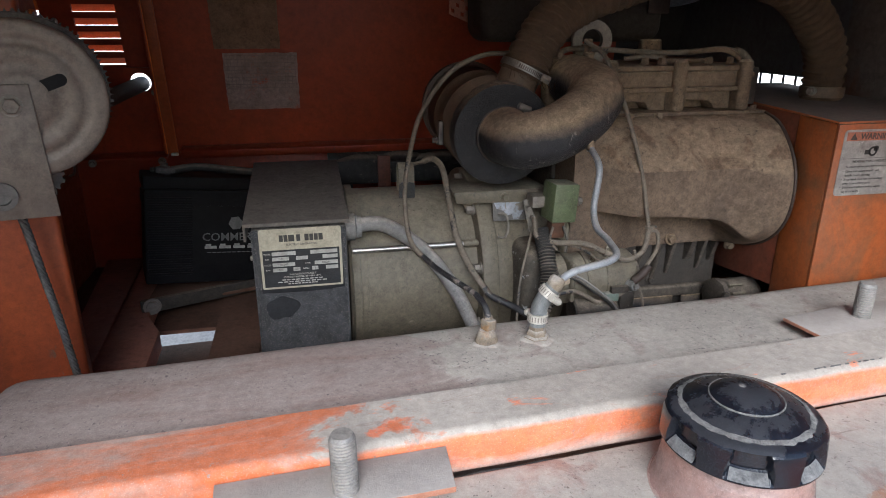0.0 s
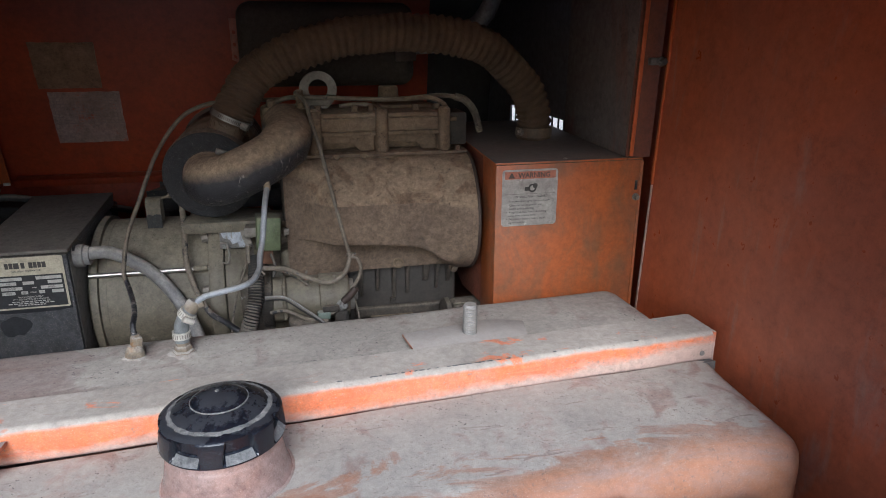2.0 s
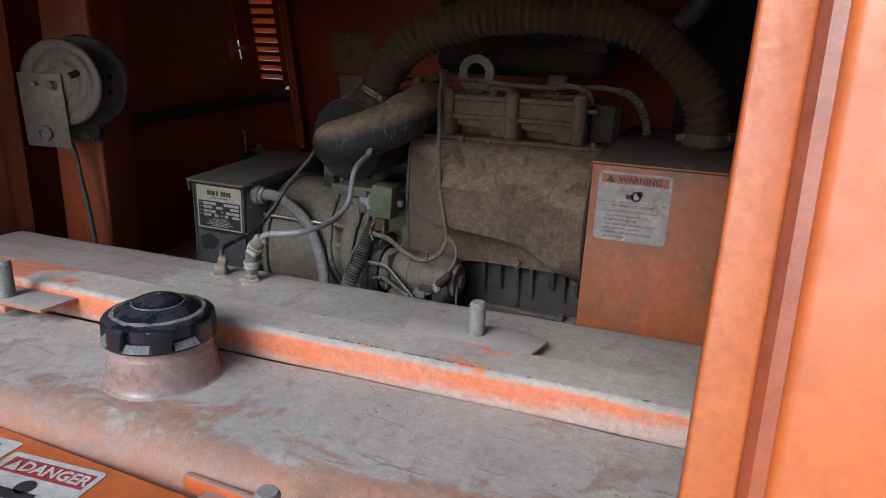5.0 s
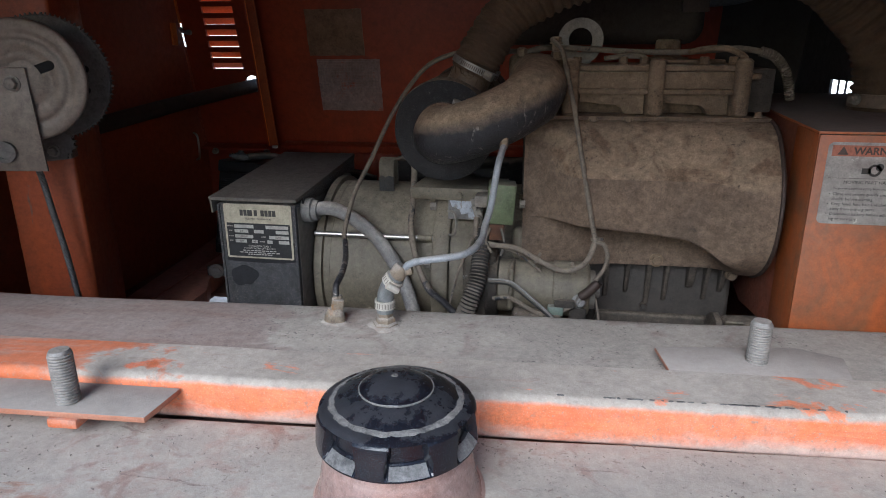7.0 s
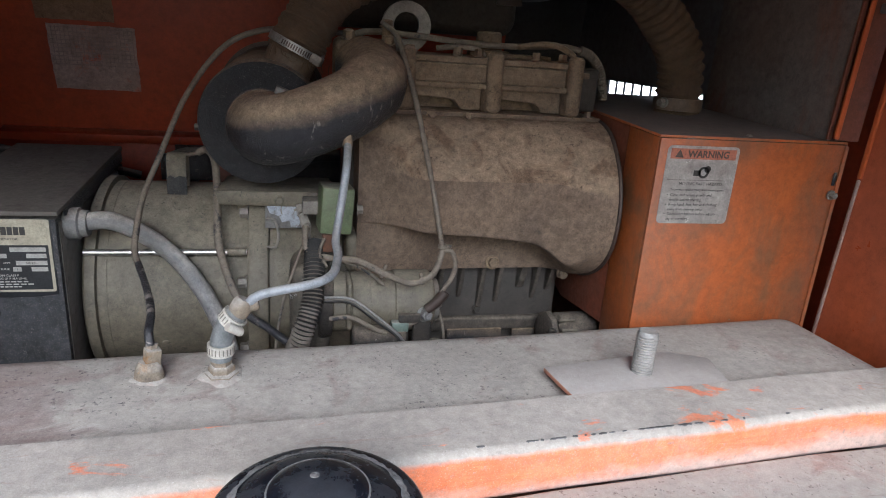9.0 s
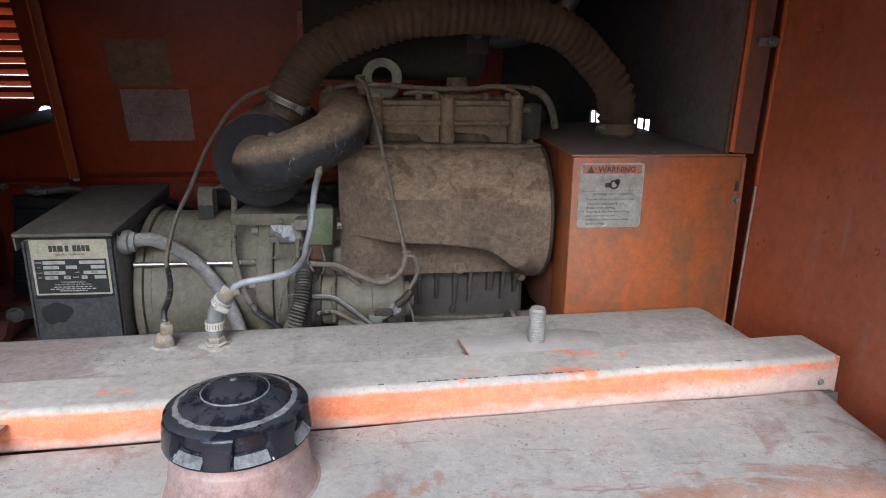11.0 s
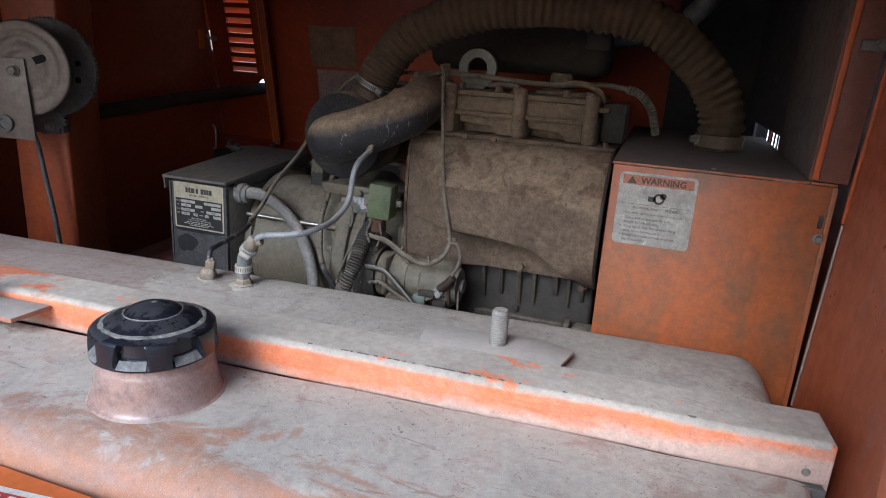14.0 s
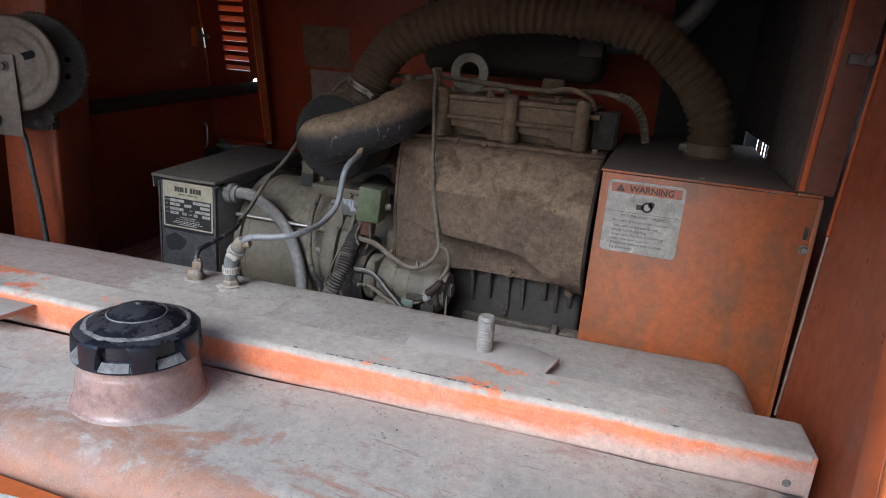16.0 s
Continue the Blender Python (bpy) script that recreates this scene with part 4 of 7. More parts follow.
SILL = 0.874
ss = thing("front_sill", (0.3, 0.2, SILL), "worn orange steel sill along the front of the tank", "sill", kind="structure")
part("plate", rbox(-0.45, 0.929, 0.075, 0.258, SILL - 0.006, SILL, 0.0015), "orange_clean", ss)
part("upstand", rbox(0.49, 0.600, 0.268, 0.276, SILL - 0.006, SILL + 0.012, 0.001), "orange_frame", ss, "bent worn flange edge")
part("upstand", rbox(0.715, 0.760, 0.272, 0.280, SILL - 0.006, SILL + 0.014, 0.001), "orange_frame", ss, "bent worn flange edge")
part("bracket_plate", rbox(0.52, 0.76, 0.17, 0.2695, SILL + 0.001, SILL + 0.006, 0.001), "orange_frame", ss)
part("threaded_stud", thread((0.618, 0.232, SILL + 0.004), (0.05, 0.02, 1), 0.0110, 0.058), "galv", ss, "galvanised threaded stud")

# ---------------------------------------------------------------- fuel tank, hold-down rail
TM = Matrix.Translation((0.1, 0.468, 0)) @ pose(0, 0, 0, 0, 0, 3.3)
tank = thing("fuel_tank", (0.35, 0.45, 0.45), "orange fuel tank thickly covered in pale dust", "fuel tank")


def shell(u0, u1, v0, v1, z0, z1, r, segs, sag, tight=False):
    b = rbox(u0, u1, v0, v1, z0, z1, r, segs)
    if tight:
        for v in b.verts:
            if v.co.y > v1 - r - 1e-4 and v.co.z > z1 - r - 1e-4:
                v.co.y, v.co.z = v1 + (v.co.y - v1) * 0.12, z1 + (v.co.z - z1) * 0.12
    bmesh.ops.subdivide_edges(b, edges=[e for e in b.edges if e.calc_length() > 0.15], cuts=14, use_grid_fill=True)
    for v in b.verts:
        k = noise.noise(Vector((v.co.x * 7, v.co.y * 9, v.co.z * 5)))
        v.co.z += 0.0016 * k * sag
        v.co.y += 0.0016 * k * sag
    return b


b = shell(-0.475, 0.908, -0.217, -0.010, 0.45, 0.905, 0.040, 5, 1.0, True)
for v in b.verts:
    if v.co.y > -0.06:
        v.co.y += 0.0070 * min(1.0, max(0.0, (v.co.x - 0.1) / 0.5))
part("front_shell", b, "tank", tank, m=TM)
part("rear_shell", shell(-0.440, 0.908, 0.052, 0.262, 0.45, 0.927, 0.040, 6, 1.0), "tank_rear", tank, "dust covered rear half of the tank", m=TM)
CAP = (0.341, 0.393)
part("filler_neck", lathe([(0.0, -0.02), (0.0735, -0.02), (0.0725, -0.001), (0.0690, 0.0012), (0.0665, 0.0045), (0.0650, 0.0090), (0.0640, 0.0145), (0.0622, 0.026), (0.0603, 0.038), (0.0596, 0.0415), (0.0592, 0.0420), (0.0590, 0.056), (0.0, 0.056)], (*CAP, 0.905), segs=64),
     "tank_plastic", tank, "dusty orange filler neck")
PHASE, GRIPS = radians(-68.5), 7
TURN = axis_matrix((0, 0, 0), (0, 0, 1)) @ Vector((1, 0, 0))
SPIN = math.atan2(TURN.y, TURN.x)


def notch(a, r, h):
    """Grip pockets with a sloping ledge at the bottom, an upright back and a square head."""
    k = abs(((a + SPIN - PHASE) * GRIPS / (2 * math.pi) + 0.5) % 1.0 - 0.5)
    if not 0.0030 < h < 0.0286:
        return r
    deep = 0.0098 * min(1.0, (h - 0.0030) / 0.0085)
    w = 0.335 - 2.9 * h
    return min(r, 0.0648 - deep * min(1.0, max(0.0, (w - k) / 0.030)))


CZ = 0.9555
cap = part("fuel_cap", lathe([(0.0, 0.0), (0.0575, 0.0), (0.0630, 0.0006), (0.0646, 0.0018), (0.0648, 0.0030), (0.0647, 0.0050), (0.0646, 0.0075), (0.0645, 0.0100), (0.0644, 0.0116), (0.0641, 0.0160), (0.0637, 0.0205), (0.0633, 0.0250), (0.0628, 0.0272), (0.0617, 0.0285), (0.0612, 0.0290), (0.0590, 0.0305), (0.0562, 0.0316), (0.0545, 0.0320), (0.0485, 0.0338),
                              (0.0475, 0.0346), (0.041, 0.0384), (0.0335, 0.0412), (0.0302, 0.0420), (0.0294, 0.0417), (0.0286, 0.0432), (0.0265, 0.0448), (0.0215, 0.0476), (0.012, 0.0500), (0.0, 0.0506)], (*CAP, CZ), segs=336, bumpy=notch),
           "cap", tank, "black plastic screw cap with a notched grip and dust rings", smooth=24)


def ragged_ring(r0, r1, z0, z1, wob):
    """A thin crust of dust round the cap, uneven along both edges."""
    b = bmesh.new()
    loops = [[], [], [], []]
    for i in range(180):
        a = 2 * math.pi * i / 180
        q = Vector((math.cos(a) * 3.1, math.sin(a) * 3.1, 0.4))
        d0, d1 = wob * noise.noise(q * 2.0), wob * (noise.noise(q * 3.0 + Vector((7, 0, 0))) + 0.5 * noise.noise(q * 9.0))
        for loop, r, z in zip(loops, (r0 + d0, (r0 + r1) / 2, r1 + d1, (r0 + r1) / 2), (z0, (z0 + z1) / 2 + 0.0005, z1, min(z0, z1) - 0.002)):
            loop.append(b.verts.new((r * math.cos(a), r * math.sin(a), z)))
    for k in range(4):
        p, q = loops[k], loops[(k + 1) % 4]
        for i in range(180):
            b.faces.new((p[i], p[(i + 1) % 180], q[(i + 1) % 180], q[i]))
    b.transform(Matrix.Translation((*CAP, CZ)))
    return b


part("dust_ring", ragged_ring(0.0486, 0.0532, 0.0343, 0.0326, 0.0018), "cap_dust", cap)
part("inner_dust_ring", ragged_ring(0.0286, 0.0299, 0.0429, 0.0426, 0.0002), "cap_dust", cap)
part("button", lathe([(0, 0), (0.0030, 0), (0.0026, 0.0006), (0, 0.0008)], (CAP[0] - 0.002, CAP[1] + 0.004, CZ + 0.0501), segs=16), "cap_dust", cap)
for k in range(GRIPS):
    b = bmesh.new()
    rows_ = [[b.verts.new((r * math.cos(q), r * math.sin(q), h)) for r, h in ((0.0650 - 0.0002 * w, 0.0036), (0.0618 - 0.0004 * w, 0.0070), (0.0576, 0.0106 + 0.0006 * w), (0.0560, 0.0028))]
             for q, w in [(PHASE + 2 * math.pi * k / GRIPS + 0.0195 * j, random.random()) for j in range(-12, 13)]]
    for p, q in zip(rows_, rows_[1:]):
        for i in range(4):
            b.faces.new((p[i], p[(i + 1) % 4], q[(i + 1) % 4], q[i]))
    b.faces.new(rows_[0])
    b.faces.new(rows_[-1])
    part("pocket_dust", b, "cap_ledge", cap, "dust lying on a grip ledge", m=Matrix.Translation((*CAP, CZ)))

rail = thing("hold_down_rail", (0.3, 0.5, 0.9), "orange steel angle rail under pale dust with chipped paint", "rail")
arc = [(0.009 - 0.009 * math.sin(k * math.pi / 12), 0.9355 + 0.009 * math.cos(k * math.pi / 12)) for k in range(7)]
low = [(0.0055 - 0.0055 * math.cos(k * math.pi / 10), 0.9035 - 0.0055 * math.sin(k * math.pi / 10)) for k in range(6)]
angle = [(0.068, 0.9395), (0.068, 0.9445)] + arc + low + [(0.008, 0.899), (0.008, 0.9395)]
b = prism(angle, -0.53, 0.922, "x")
cuts = bmesh.ops.bisect_plane
for k in range(1, 48):
    cuts(b, geom=b.verts[:] + b.edges[:] + b.faces[:], plane_co=(-0.53 + 1.452 * k / 48, 0, 0), plane_no=(1, 0, 0))
for v in b.verts:
    d = noise.noise(Vector((v.co.x * 9, v.co.y * 4, v.co.z * 4)))
    v.co.y += 0.0012 * d
    v.co.z += 0.0008 * d
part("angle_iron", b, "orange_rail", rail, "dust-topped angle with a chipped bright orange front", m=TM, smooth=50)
for k in range(46):
    u = random.choice((random.uniform(0.40, 0.62), random.uniform(0.47, 0.60), random.uniform(0.40, 0.60), random.uniform(0.35, 0.85)))
    w, t = random.uniform(0.0008, 0.0048), random.uniform(0.0004, 0.0013)
    pts = [(u + w * math.cos(a) * random.uniform(0.7, 1.1), 0.0072 + t * math.sin(a) * random.uniform(0.6, 1.2)) for a in [2 * math.pi * i / 9 for i in range(9)]]
    part("paint_chip", prism(pts, 0.9436, 0.9449, "z"), "chip", rail, "dark chip of bare steel on the edge", m=TM)
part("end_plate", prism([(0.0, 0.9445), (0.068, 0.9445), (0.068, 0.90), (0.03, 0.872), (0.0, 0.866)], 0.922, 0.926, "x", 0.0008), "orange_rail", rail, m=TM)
part("rivet", lathe([(0.0042, 0), (0.0034, 0.0015), (0, 0.002)], (0.904, -0.0012, 0.913), (0, -1, 0), 14), "galv", rail, m=TM)
part("bracket_plate", prism([(-0.195, -0.056), (-0.004, -0.056), (0.002, -0.002), (-0.195, -0.002)], 0.927, 0.933, "z", 0.0008), "bracket", rail, m=TM)
part("bracket_plate", prism([(0.483, 0.069), (0.655, 0.069), (0.668, 0.120), (0.628, 0.141), (0.478, 0.126)], 0.9375, 0.9420, "z", 0.0008), "bracket", rail, m=TM)
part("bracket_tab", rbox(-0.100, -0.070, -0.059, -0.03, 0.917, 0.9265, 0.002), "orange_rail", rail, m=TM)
part("threaded_stud", thread((0.011, 0.426, 0.930), (-0.02, 0.02, 1), 0.0110, 0.056), "galv", rail, "dusty galvanised threaded stud")
part("threaded_stud", thread((0.669, 0.605, 0.932), (0.0, 0.0, 1), 0.0108, 0.055), "galv", rail, "dusty galvanised threaded stud")

b = rbox(-0.47, 0.921, -0.012, 0.002, 0.87, 0.8985)
bmesh.ops.subdivide_edges(b, edges=[e for e in b.edges if e.calc_length() > 0.5], cuts=160, use_grid_fill=True)
for v in b.verts:
    if v.co.z > 0.89:
        v.co.z += 0.0035 * noise.noise(v.co * 26) + 0.005 * min(1.0, max(0.0, (v.co.x - 0.35) * 2.5)) - (0.004 if v.co.y > -0.005 else 0.0)
part("packed_dirt", b, "dirty_dark", tank, "dark dirt packed along the rail", m=TM)

# small chips and crumbs of dirt on the tank
crumbs = bmesh.new()
for k in range(640):
    u, w = random.uniform(-0.42, 0.86), random.random()
    v = -0.018 - abs(random.gauss(0, 0.045)) if w < 0.75 else random.uniform(0.09, 0.24)
    s = random.uniform(0.0003, 0.0008) if random.random() < 0.93 else random.uniform(0.0009, 0.0014)
    z = 0.905 if w < 0.75 else 0.927
    if (TM @ Vector((u, v, 0)) - Vector((*CAP, 0))).length < 0.075 or v < -0.17:
        continue
    rbox(-s * random.uniform(1, 2.5), s, -s * 0.6, s * 0.6, -0.0006, s * 0.35, m=Matrix.Translation((u, v, z)) @ pose(0, 0, 0, random.uniform(-10, 10), 0, random.uniform(0, 360)), bm=crumbs)
single("dirt_crumbs", crumbs, "crumb", "scattered crumbs of dirt on the dusty tank", "dirt", kind="stuff", m=TM)

# ---------------------------------------------------------------- fuel line fittings on the tank
fa = thing("brass_elbow_fitting", (0.194, 0.661, 0.926), "dirty brass elbow fitting screwed into the tank", "fitting")
part("base", lathe([(0, 0), (0.0130, 0), (0.0134, 0.004), (0.0128, 0.0085), (0.0118, 0.0125), (0.0095, 0.0165), (0.0085, 0.019), (0, 0.019)], (0.194, 0.661, 0.926), segs=16, bumpy=lambda a, r, h: r * (1 + 0.05 * math.sin(3 * a) + 0.04 * math.sin(5 * a + 1))), "brass", fa, smooth=60)
part("dust_skirt", lathe([(0, 0.0), (0.0195, 0.0), (0.0165, 0.0010), (0.0140, 0.0030), (0.0, 0.0034)], (0.194, 0.660, 0.9262), segs=26, bumpy=lambda a, r, h: r * (1 + 0.10 * math.sin(3 * a + 1) + 0.07 * math.sin(7 * a))), "tank_rear", fa, "dust heaped round the base", smooth=80)
part("body", rbox(-0.0070, 0.0070, -0.0070, 0.0070, 0.014, 0.031, 0.002, 2, m=Matrix.Translation((0.194, 0.661, 0.926)) @ pose(0, 0, 0, 0, 8, 25)), "brass", fa)
part("nut", lathe([(0.0056, 0), (0.0056, 0.009), (0.004, 0.010), (0, 0.010)], (0.196, 0.663, 0.952), (0.15, 0.3, 1), 6), "brass", fa)
fb = thing("hose_tee_fitting", (0.258, 0.661, 0.926), "dirty tee fitting with two worm-drive hose clamps", "fitting")
p0 = Vector((0.258, 0.661, 0.926))
bend = [p0 + Vector(q) for q in ((0.0, 0.0, 0.018), (0.0005, 0.0, 0.034), (0.003, -0.001, 0.046), (0.009, -0.002, 0.057), (0.017, -0.003, 0.067))]
part("hex_base", lathe([(0, 0), (0.0160, 0), (0.0156, 0.004), (0.0125, 0.006), (0.0120, 0.011), (0.0098, 0.013), (0.0098, 0.024), (0, 0.024)], p0, segs=6), "brass", fb)
part("hose_stub", tube(bend, 0.0102, 18), "hose_dark", fb)
part("dust_skirt", lathe([(0, 0.0), (0.0235, 0.0), (0.0205, 0.0010), (0.0185, 0.0024), (0.0, 0.0028)], p0 + Vector((0, -0.002, 0.0002)), segs=26, bumpy=lambda a, r, h: r * (1 + 0.12 * math.sin(3 * a + 2.2) + 0.08 * math.sin(5 * a))), "tank_rear", fb, "dust heaped round the base", smooth=80)
for at, ax, turn in ((p0 + Vector((0, 0, 0.025)), Vector((0.03, 0, 1)).normalized(), 12), (bend[3], (bend[4] - bend[3]).normalized(), 205)):
    b = lathe([(0.0103, -0.001), (0.0124, -0.001), (0.0124, 0.0095), (0.0103, 0.0095)], at, ax, 28)
    cl = part("hose_clamp", b, "plastic_white", fb, "ridged bright hose clamp")
    part("screw", lathe([(0, -0.008), (0.0045, -0.008), (0.0045, 0.006), (0.0034, 0.008), (0, 0.008)], axis_matrix(at, ax) @ pose(0, 0, 0, 0, 0, turn) @ Vector((0.0155, 0, 0.0042)), (axis_matrix(at, ax) @ pose(0, 0, 0, 0, 0, turn)).to_3x3() @ Vector((0, 1, 0)), 12), "plastic_white", cl)
    for k in range(22):
        q = axis_matrix(at, ax) @ pose(0, 0, 0, 0, 0, k * 360 / 22)
        part("band_slot", rbox(0.0120, 0.0127, -0.00055, 0.00055, 0.0012, 0.0073, m=q), "dirty_steel", cl)
head = bend[4] + Vector((0.002, 0.0, 0.004))
part("tee_head", lathe([(0, -0.010), (0.0078, -0.009), (0.0098, -0.004), (0.0098, 0.006), (0.0080, 0.010), (0, 0.011)], head, (0.5, 0.1, 0.85), 14), "brass", fb)
part("tee_barb", lathe([(0.0062, 0), (0.0062, 0.010), (0.0050, 0.012), (0.0, 0.012)], head + Vector((0.005, 0, 0.002)), (1, 0.05, 0.25), 12), "brass", fb)


def line(name, pts, r, material, label, category="hose", segs=10, group=""):
    return single(name, tube(pts, r, segs, 0.006), material, label, category, group)


tee = head + Vector((0.006, 0, 0.003))
line("fuel_hose", [tee, (0.297, 0.654, 1.0125), (0.354, 0.664, 1.022), (0.369, 0.710, 1.027), (0.369, 0.749, 1.034), (0.374, 0.773, 1.056), (0.381, 0.780, 1.106), (0.385, 0.821, 1.128)], 0.0045,
     "hose_light", "pale grey fuel hose looping up to the intake elbow")
rh = thing("return_hose", (0.196, 0.662, 0.960), "dusty thin return line with a tarred lower end", "hose")
part("lower_end", tube([(0.196, 0.662, 0.960), (0.194, 0.668, 0.971), (0.190, 0.700, 0.974), (0.178, 0.750, 0.972), (0.163, 0.800, 0.972), (0.150, 0.836, 0.978)], 0.0040, 10), "tarred", rh, "black tarred lower end")
part("upper_run", tube([(0.158, 0.815, 0.9735), (0.142, 0.858, 0.983), (0.137, 0.890, 0.998), (0.139, 0.930, 1.034), (0.150, 0.978, 1.072), (0.170, 1.015, 1.127), (0.184, 1.027, 1.156), (0.212, 1.030, 1.197), (0.245, 1.025, 1.228), (0.286, 1.02, 1.244), (0.318, 1.02, 1.246), (0.36, 1.04, 1.247), (0.42, 1.05, 1.247)], 0.0038, 10), "wire", rh)

# ---------------------------------------------------------------- control box at the generator's end
cb = thing("control_box", (-0.02, 1.05, 0.75), "black steel generator terminal box with a dusty lid", "electrical box")
part("body", rbox(-0.088, 0.046, 0.902, 1.195, 0.72, 1.012, 0.003), "box_black", cb)
lidm = pose(-0.022, 0.893, 1.018, 4.5, 0, 0)
part("lid", prism([(0.0, 0.0), (0.0, 0.006), (0.31, 0.008), (0.31, 0.0)], -0.076, 0.074, "x", 0.001), "box_lid", cb, "scuffed dusty sheet steel lid", m=lidm)
part("lid_lip", rbox(-0.076, -0.0725, 0.002, 0.30, -0.022, 0.001, 0.0008), "box_lid", cb, m=lidm)
part("plate_backing", prism([(-0.0795, 0.914), (-0.0795, 0.950), (0.041, 0.950), (0.041, 0.9165), (0.020, 0.9135), (-0.012, 0.9125), (-0.050, 0.9130)], 0.9006, 0.9018, "y", 0.0004), "plate_black", cb, "dark backing below the rating plate")
scar = [(-0.052 + q * 0.021 * math.cos(a), 0.895 + q * 0.0165 * math.sin(a) - 0.010 * abs(math.cos(a * 0.5 + 0.5)))
        for a, q in [(2 * math.pi * k / 26, 1.0 + 0.22 * math.sin(2 * 2 * math.pi * k / 26 + 0.7) + 0.09 * math.sin(5 * 2 * math.pi * k / 26)) for k in range(26)]]
part("paint_scar", prism(scar, 0.9012, 0.9019, "y"), "plate_black", cb, "bare black scar in the dusty paint")
part("front_flange", prism([(-0.0885, 0.72), (-0.0885, 1.010), (-0.0845, 1.010), (-0.0845, 0.72)], 0.8995, 0.9018, "y", 0.0004), "box_black", cb)
part("front_flange", prism([(0.0420, 0.72), (0.0420, 1.010), (0.0465, 1.010), (0.0465, 0.72)], 0.8995, 0.9018, "y", 0.0004), "box_black", cb)
part("lid_edge", rbox(0.0705, 0.0740, 0.030, 0.305, -0.016, 0.001, 0.0008), "box_black", cb, "chipped turned-down edge of the lid", m=lidm)
part("side_face", rbox(0.0463, 0.0475, 0.908, 1.190, 0.722, 1.006, 0.0004), "box_side", cb, "dust-filmed side of the box")
part("side_screw", hexbolt((-0.088, 0.93, 0.96), (-1, 0, 0), 0.004, 0.006), "dirty_steel", cb)
part("side_screw", hexbolt((-0.088, 0.93, 0.80), (-1, 0, 0), 0.004, 0.006), "dirty_steel", cb)
npm = facing(-0.0195, 0.9012, 0.966, 0.0)
plate = part("nameplate", flat(-0.0585, 0.0585, -0.046, 0.046, npm, 0.0008, bevel=0.003), "plate_cream", cb, "cream and black rating plate with a printed table")
pm = npm @ Matrix.Translation((0, 0, 0.0009))
part("dark_field", flat(-0.055, 0.055, -0.043, 0.014, pm, 0.0002), "plate_black", plate)
# maker's mark as plain bars
for x0, x1 in ((-0.030, -0.0245), (-0.0235, -0.018), (-0.017, -0.0085), (-0.0055, 0.0), (0.006, 0.012), (0.013, 0.0185), (0.0195, 0.025), (0.026, 0.032)):
    part("mark_bar", flat(x0, x1, 0.0265, 0.0365, pm, 0.0002), "ink", plate, "plain black bar of the maker's mark")
part("letters", lettering("ELECTRIC GENERATOR", 0.0042, pm @ Matrix.Translation((0.001, 0.0215, 0)), 0.0002), "ink", plate)
pf = npm @ Matrix.Translation((0, 0, 0.0012))
c = bmesh.new()
rows = [(0.0085, ((-0.042, -0.008), (0.013, 0.052))), (0.0005, ((-0.042, -0.018), (-0.008, 0.009), (0.030, 0.052))), (-0.0085, ((-0.042, -0.010), (0.018, 0.052))), (-0.0165, ((-0.042, -0.022), (-0.013, -0.003), (0.014, 0.023), (0.034, 0.052)))]
for z, cells in rows:
    for x0, x1 in cells:
        part("table_cell", flat(x0, x1, z - 0.0028, z + 0.0028, pf, 0.0002), "plate_field", plate)
for text, x, z in (("MODEL", -0.0488, 0.0085), ("KW", -0.0488, 0.0005), ("VOLTS", -0.0488, -0.0085), ("RPM", -0.0488, -0.0165), ("AMPS", 0.008, -0.0085), ("PHASE", 0.0055, -0.0165)):
    part("letters", lettering(text, 0.0032, pf @ Matrix.Translation((x, z, 0)), 0.0001), "white_ink", plate)
for text, x, z in (("6.0", -0.030, 0.0005), ("120/240", -0.027, -0.0085), ("1800", -0.032, -0.0165), ("60", -0.008, -0.0165), ("1", 0.0185, -0.0165), ("50/25", 0.034, -0.0085)):
    part("letters", lettering(text, 0.0045, pf @ Matrix.Translation((x, z, 0.0003)), 0.0001), "ink", plate)
part("letters", lettering("INSULATION CLASS F", 0.0040, pf @ Matrix.Translation((0, -0.0245, 0)), 0.0001), "white_ink", plate)
part("letters", lettering("STANDBY RATING @ 0'-SEA LEVEL", 0.0036, pf @ Matrix.Translation((0, -0.0285, 0)), 0.0001), "white_ink", plate)
for z, w in ((-0.0325, 0.030), (-0.0358, 0.036), (-0.0390, 0.022)):
    for k in range(9):
        x = -w + 2 * w * k / 9
        flat(x, x + w * 0.17, z - 0.0008, z + 0.0008, pf, 0.0001, bm=c)
part("fine_print", c, "white_ink", plate, "small print in plain bars")

# ---------------------------------------------------------------- generator
GY, GZ = 1.088, 0.872
gen = thing("generator", (0.16, GY, 0.72), "olive drab generator barrel filmed with dust", "generator")
part("barrel", lathe([(0, 0), (0.1435, 0), (0.147, 0.004), (0.147, 0.012), (0.1445, 0.0125), (0.1445, 0.212), (0, 0.212)], (0.052, GY, GZ), (1, 0, 0), 72), "generator", gen)
part("end_ring", lathe([(0.144, 0), (0.152, 0.001), (0.152, 0.013), (0.144, 0.014)], (0.056, GY, GZ), (1, 0, 0), 72), "generator", gen)
part("tie_rod", cyl((0.058, 0.9495, 0.954), (1, 0, 0), 0.0042, 0.203, 12), "steel", gen, "bright steel tie rod")
for a in (150, 35, 320):
    d = Vector((0, math.cos(radians(a)), math.sin(radians(a)))) * 0.160
    if a != 150:
        part("tie_rod", cyl(Vector((0.058, GY, GZ)) + d, (1, 0, 0), 0.0042, 0.197, 12), "dirty_steel", gen)
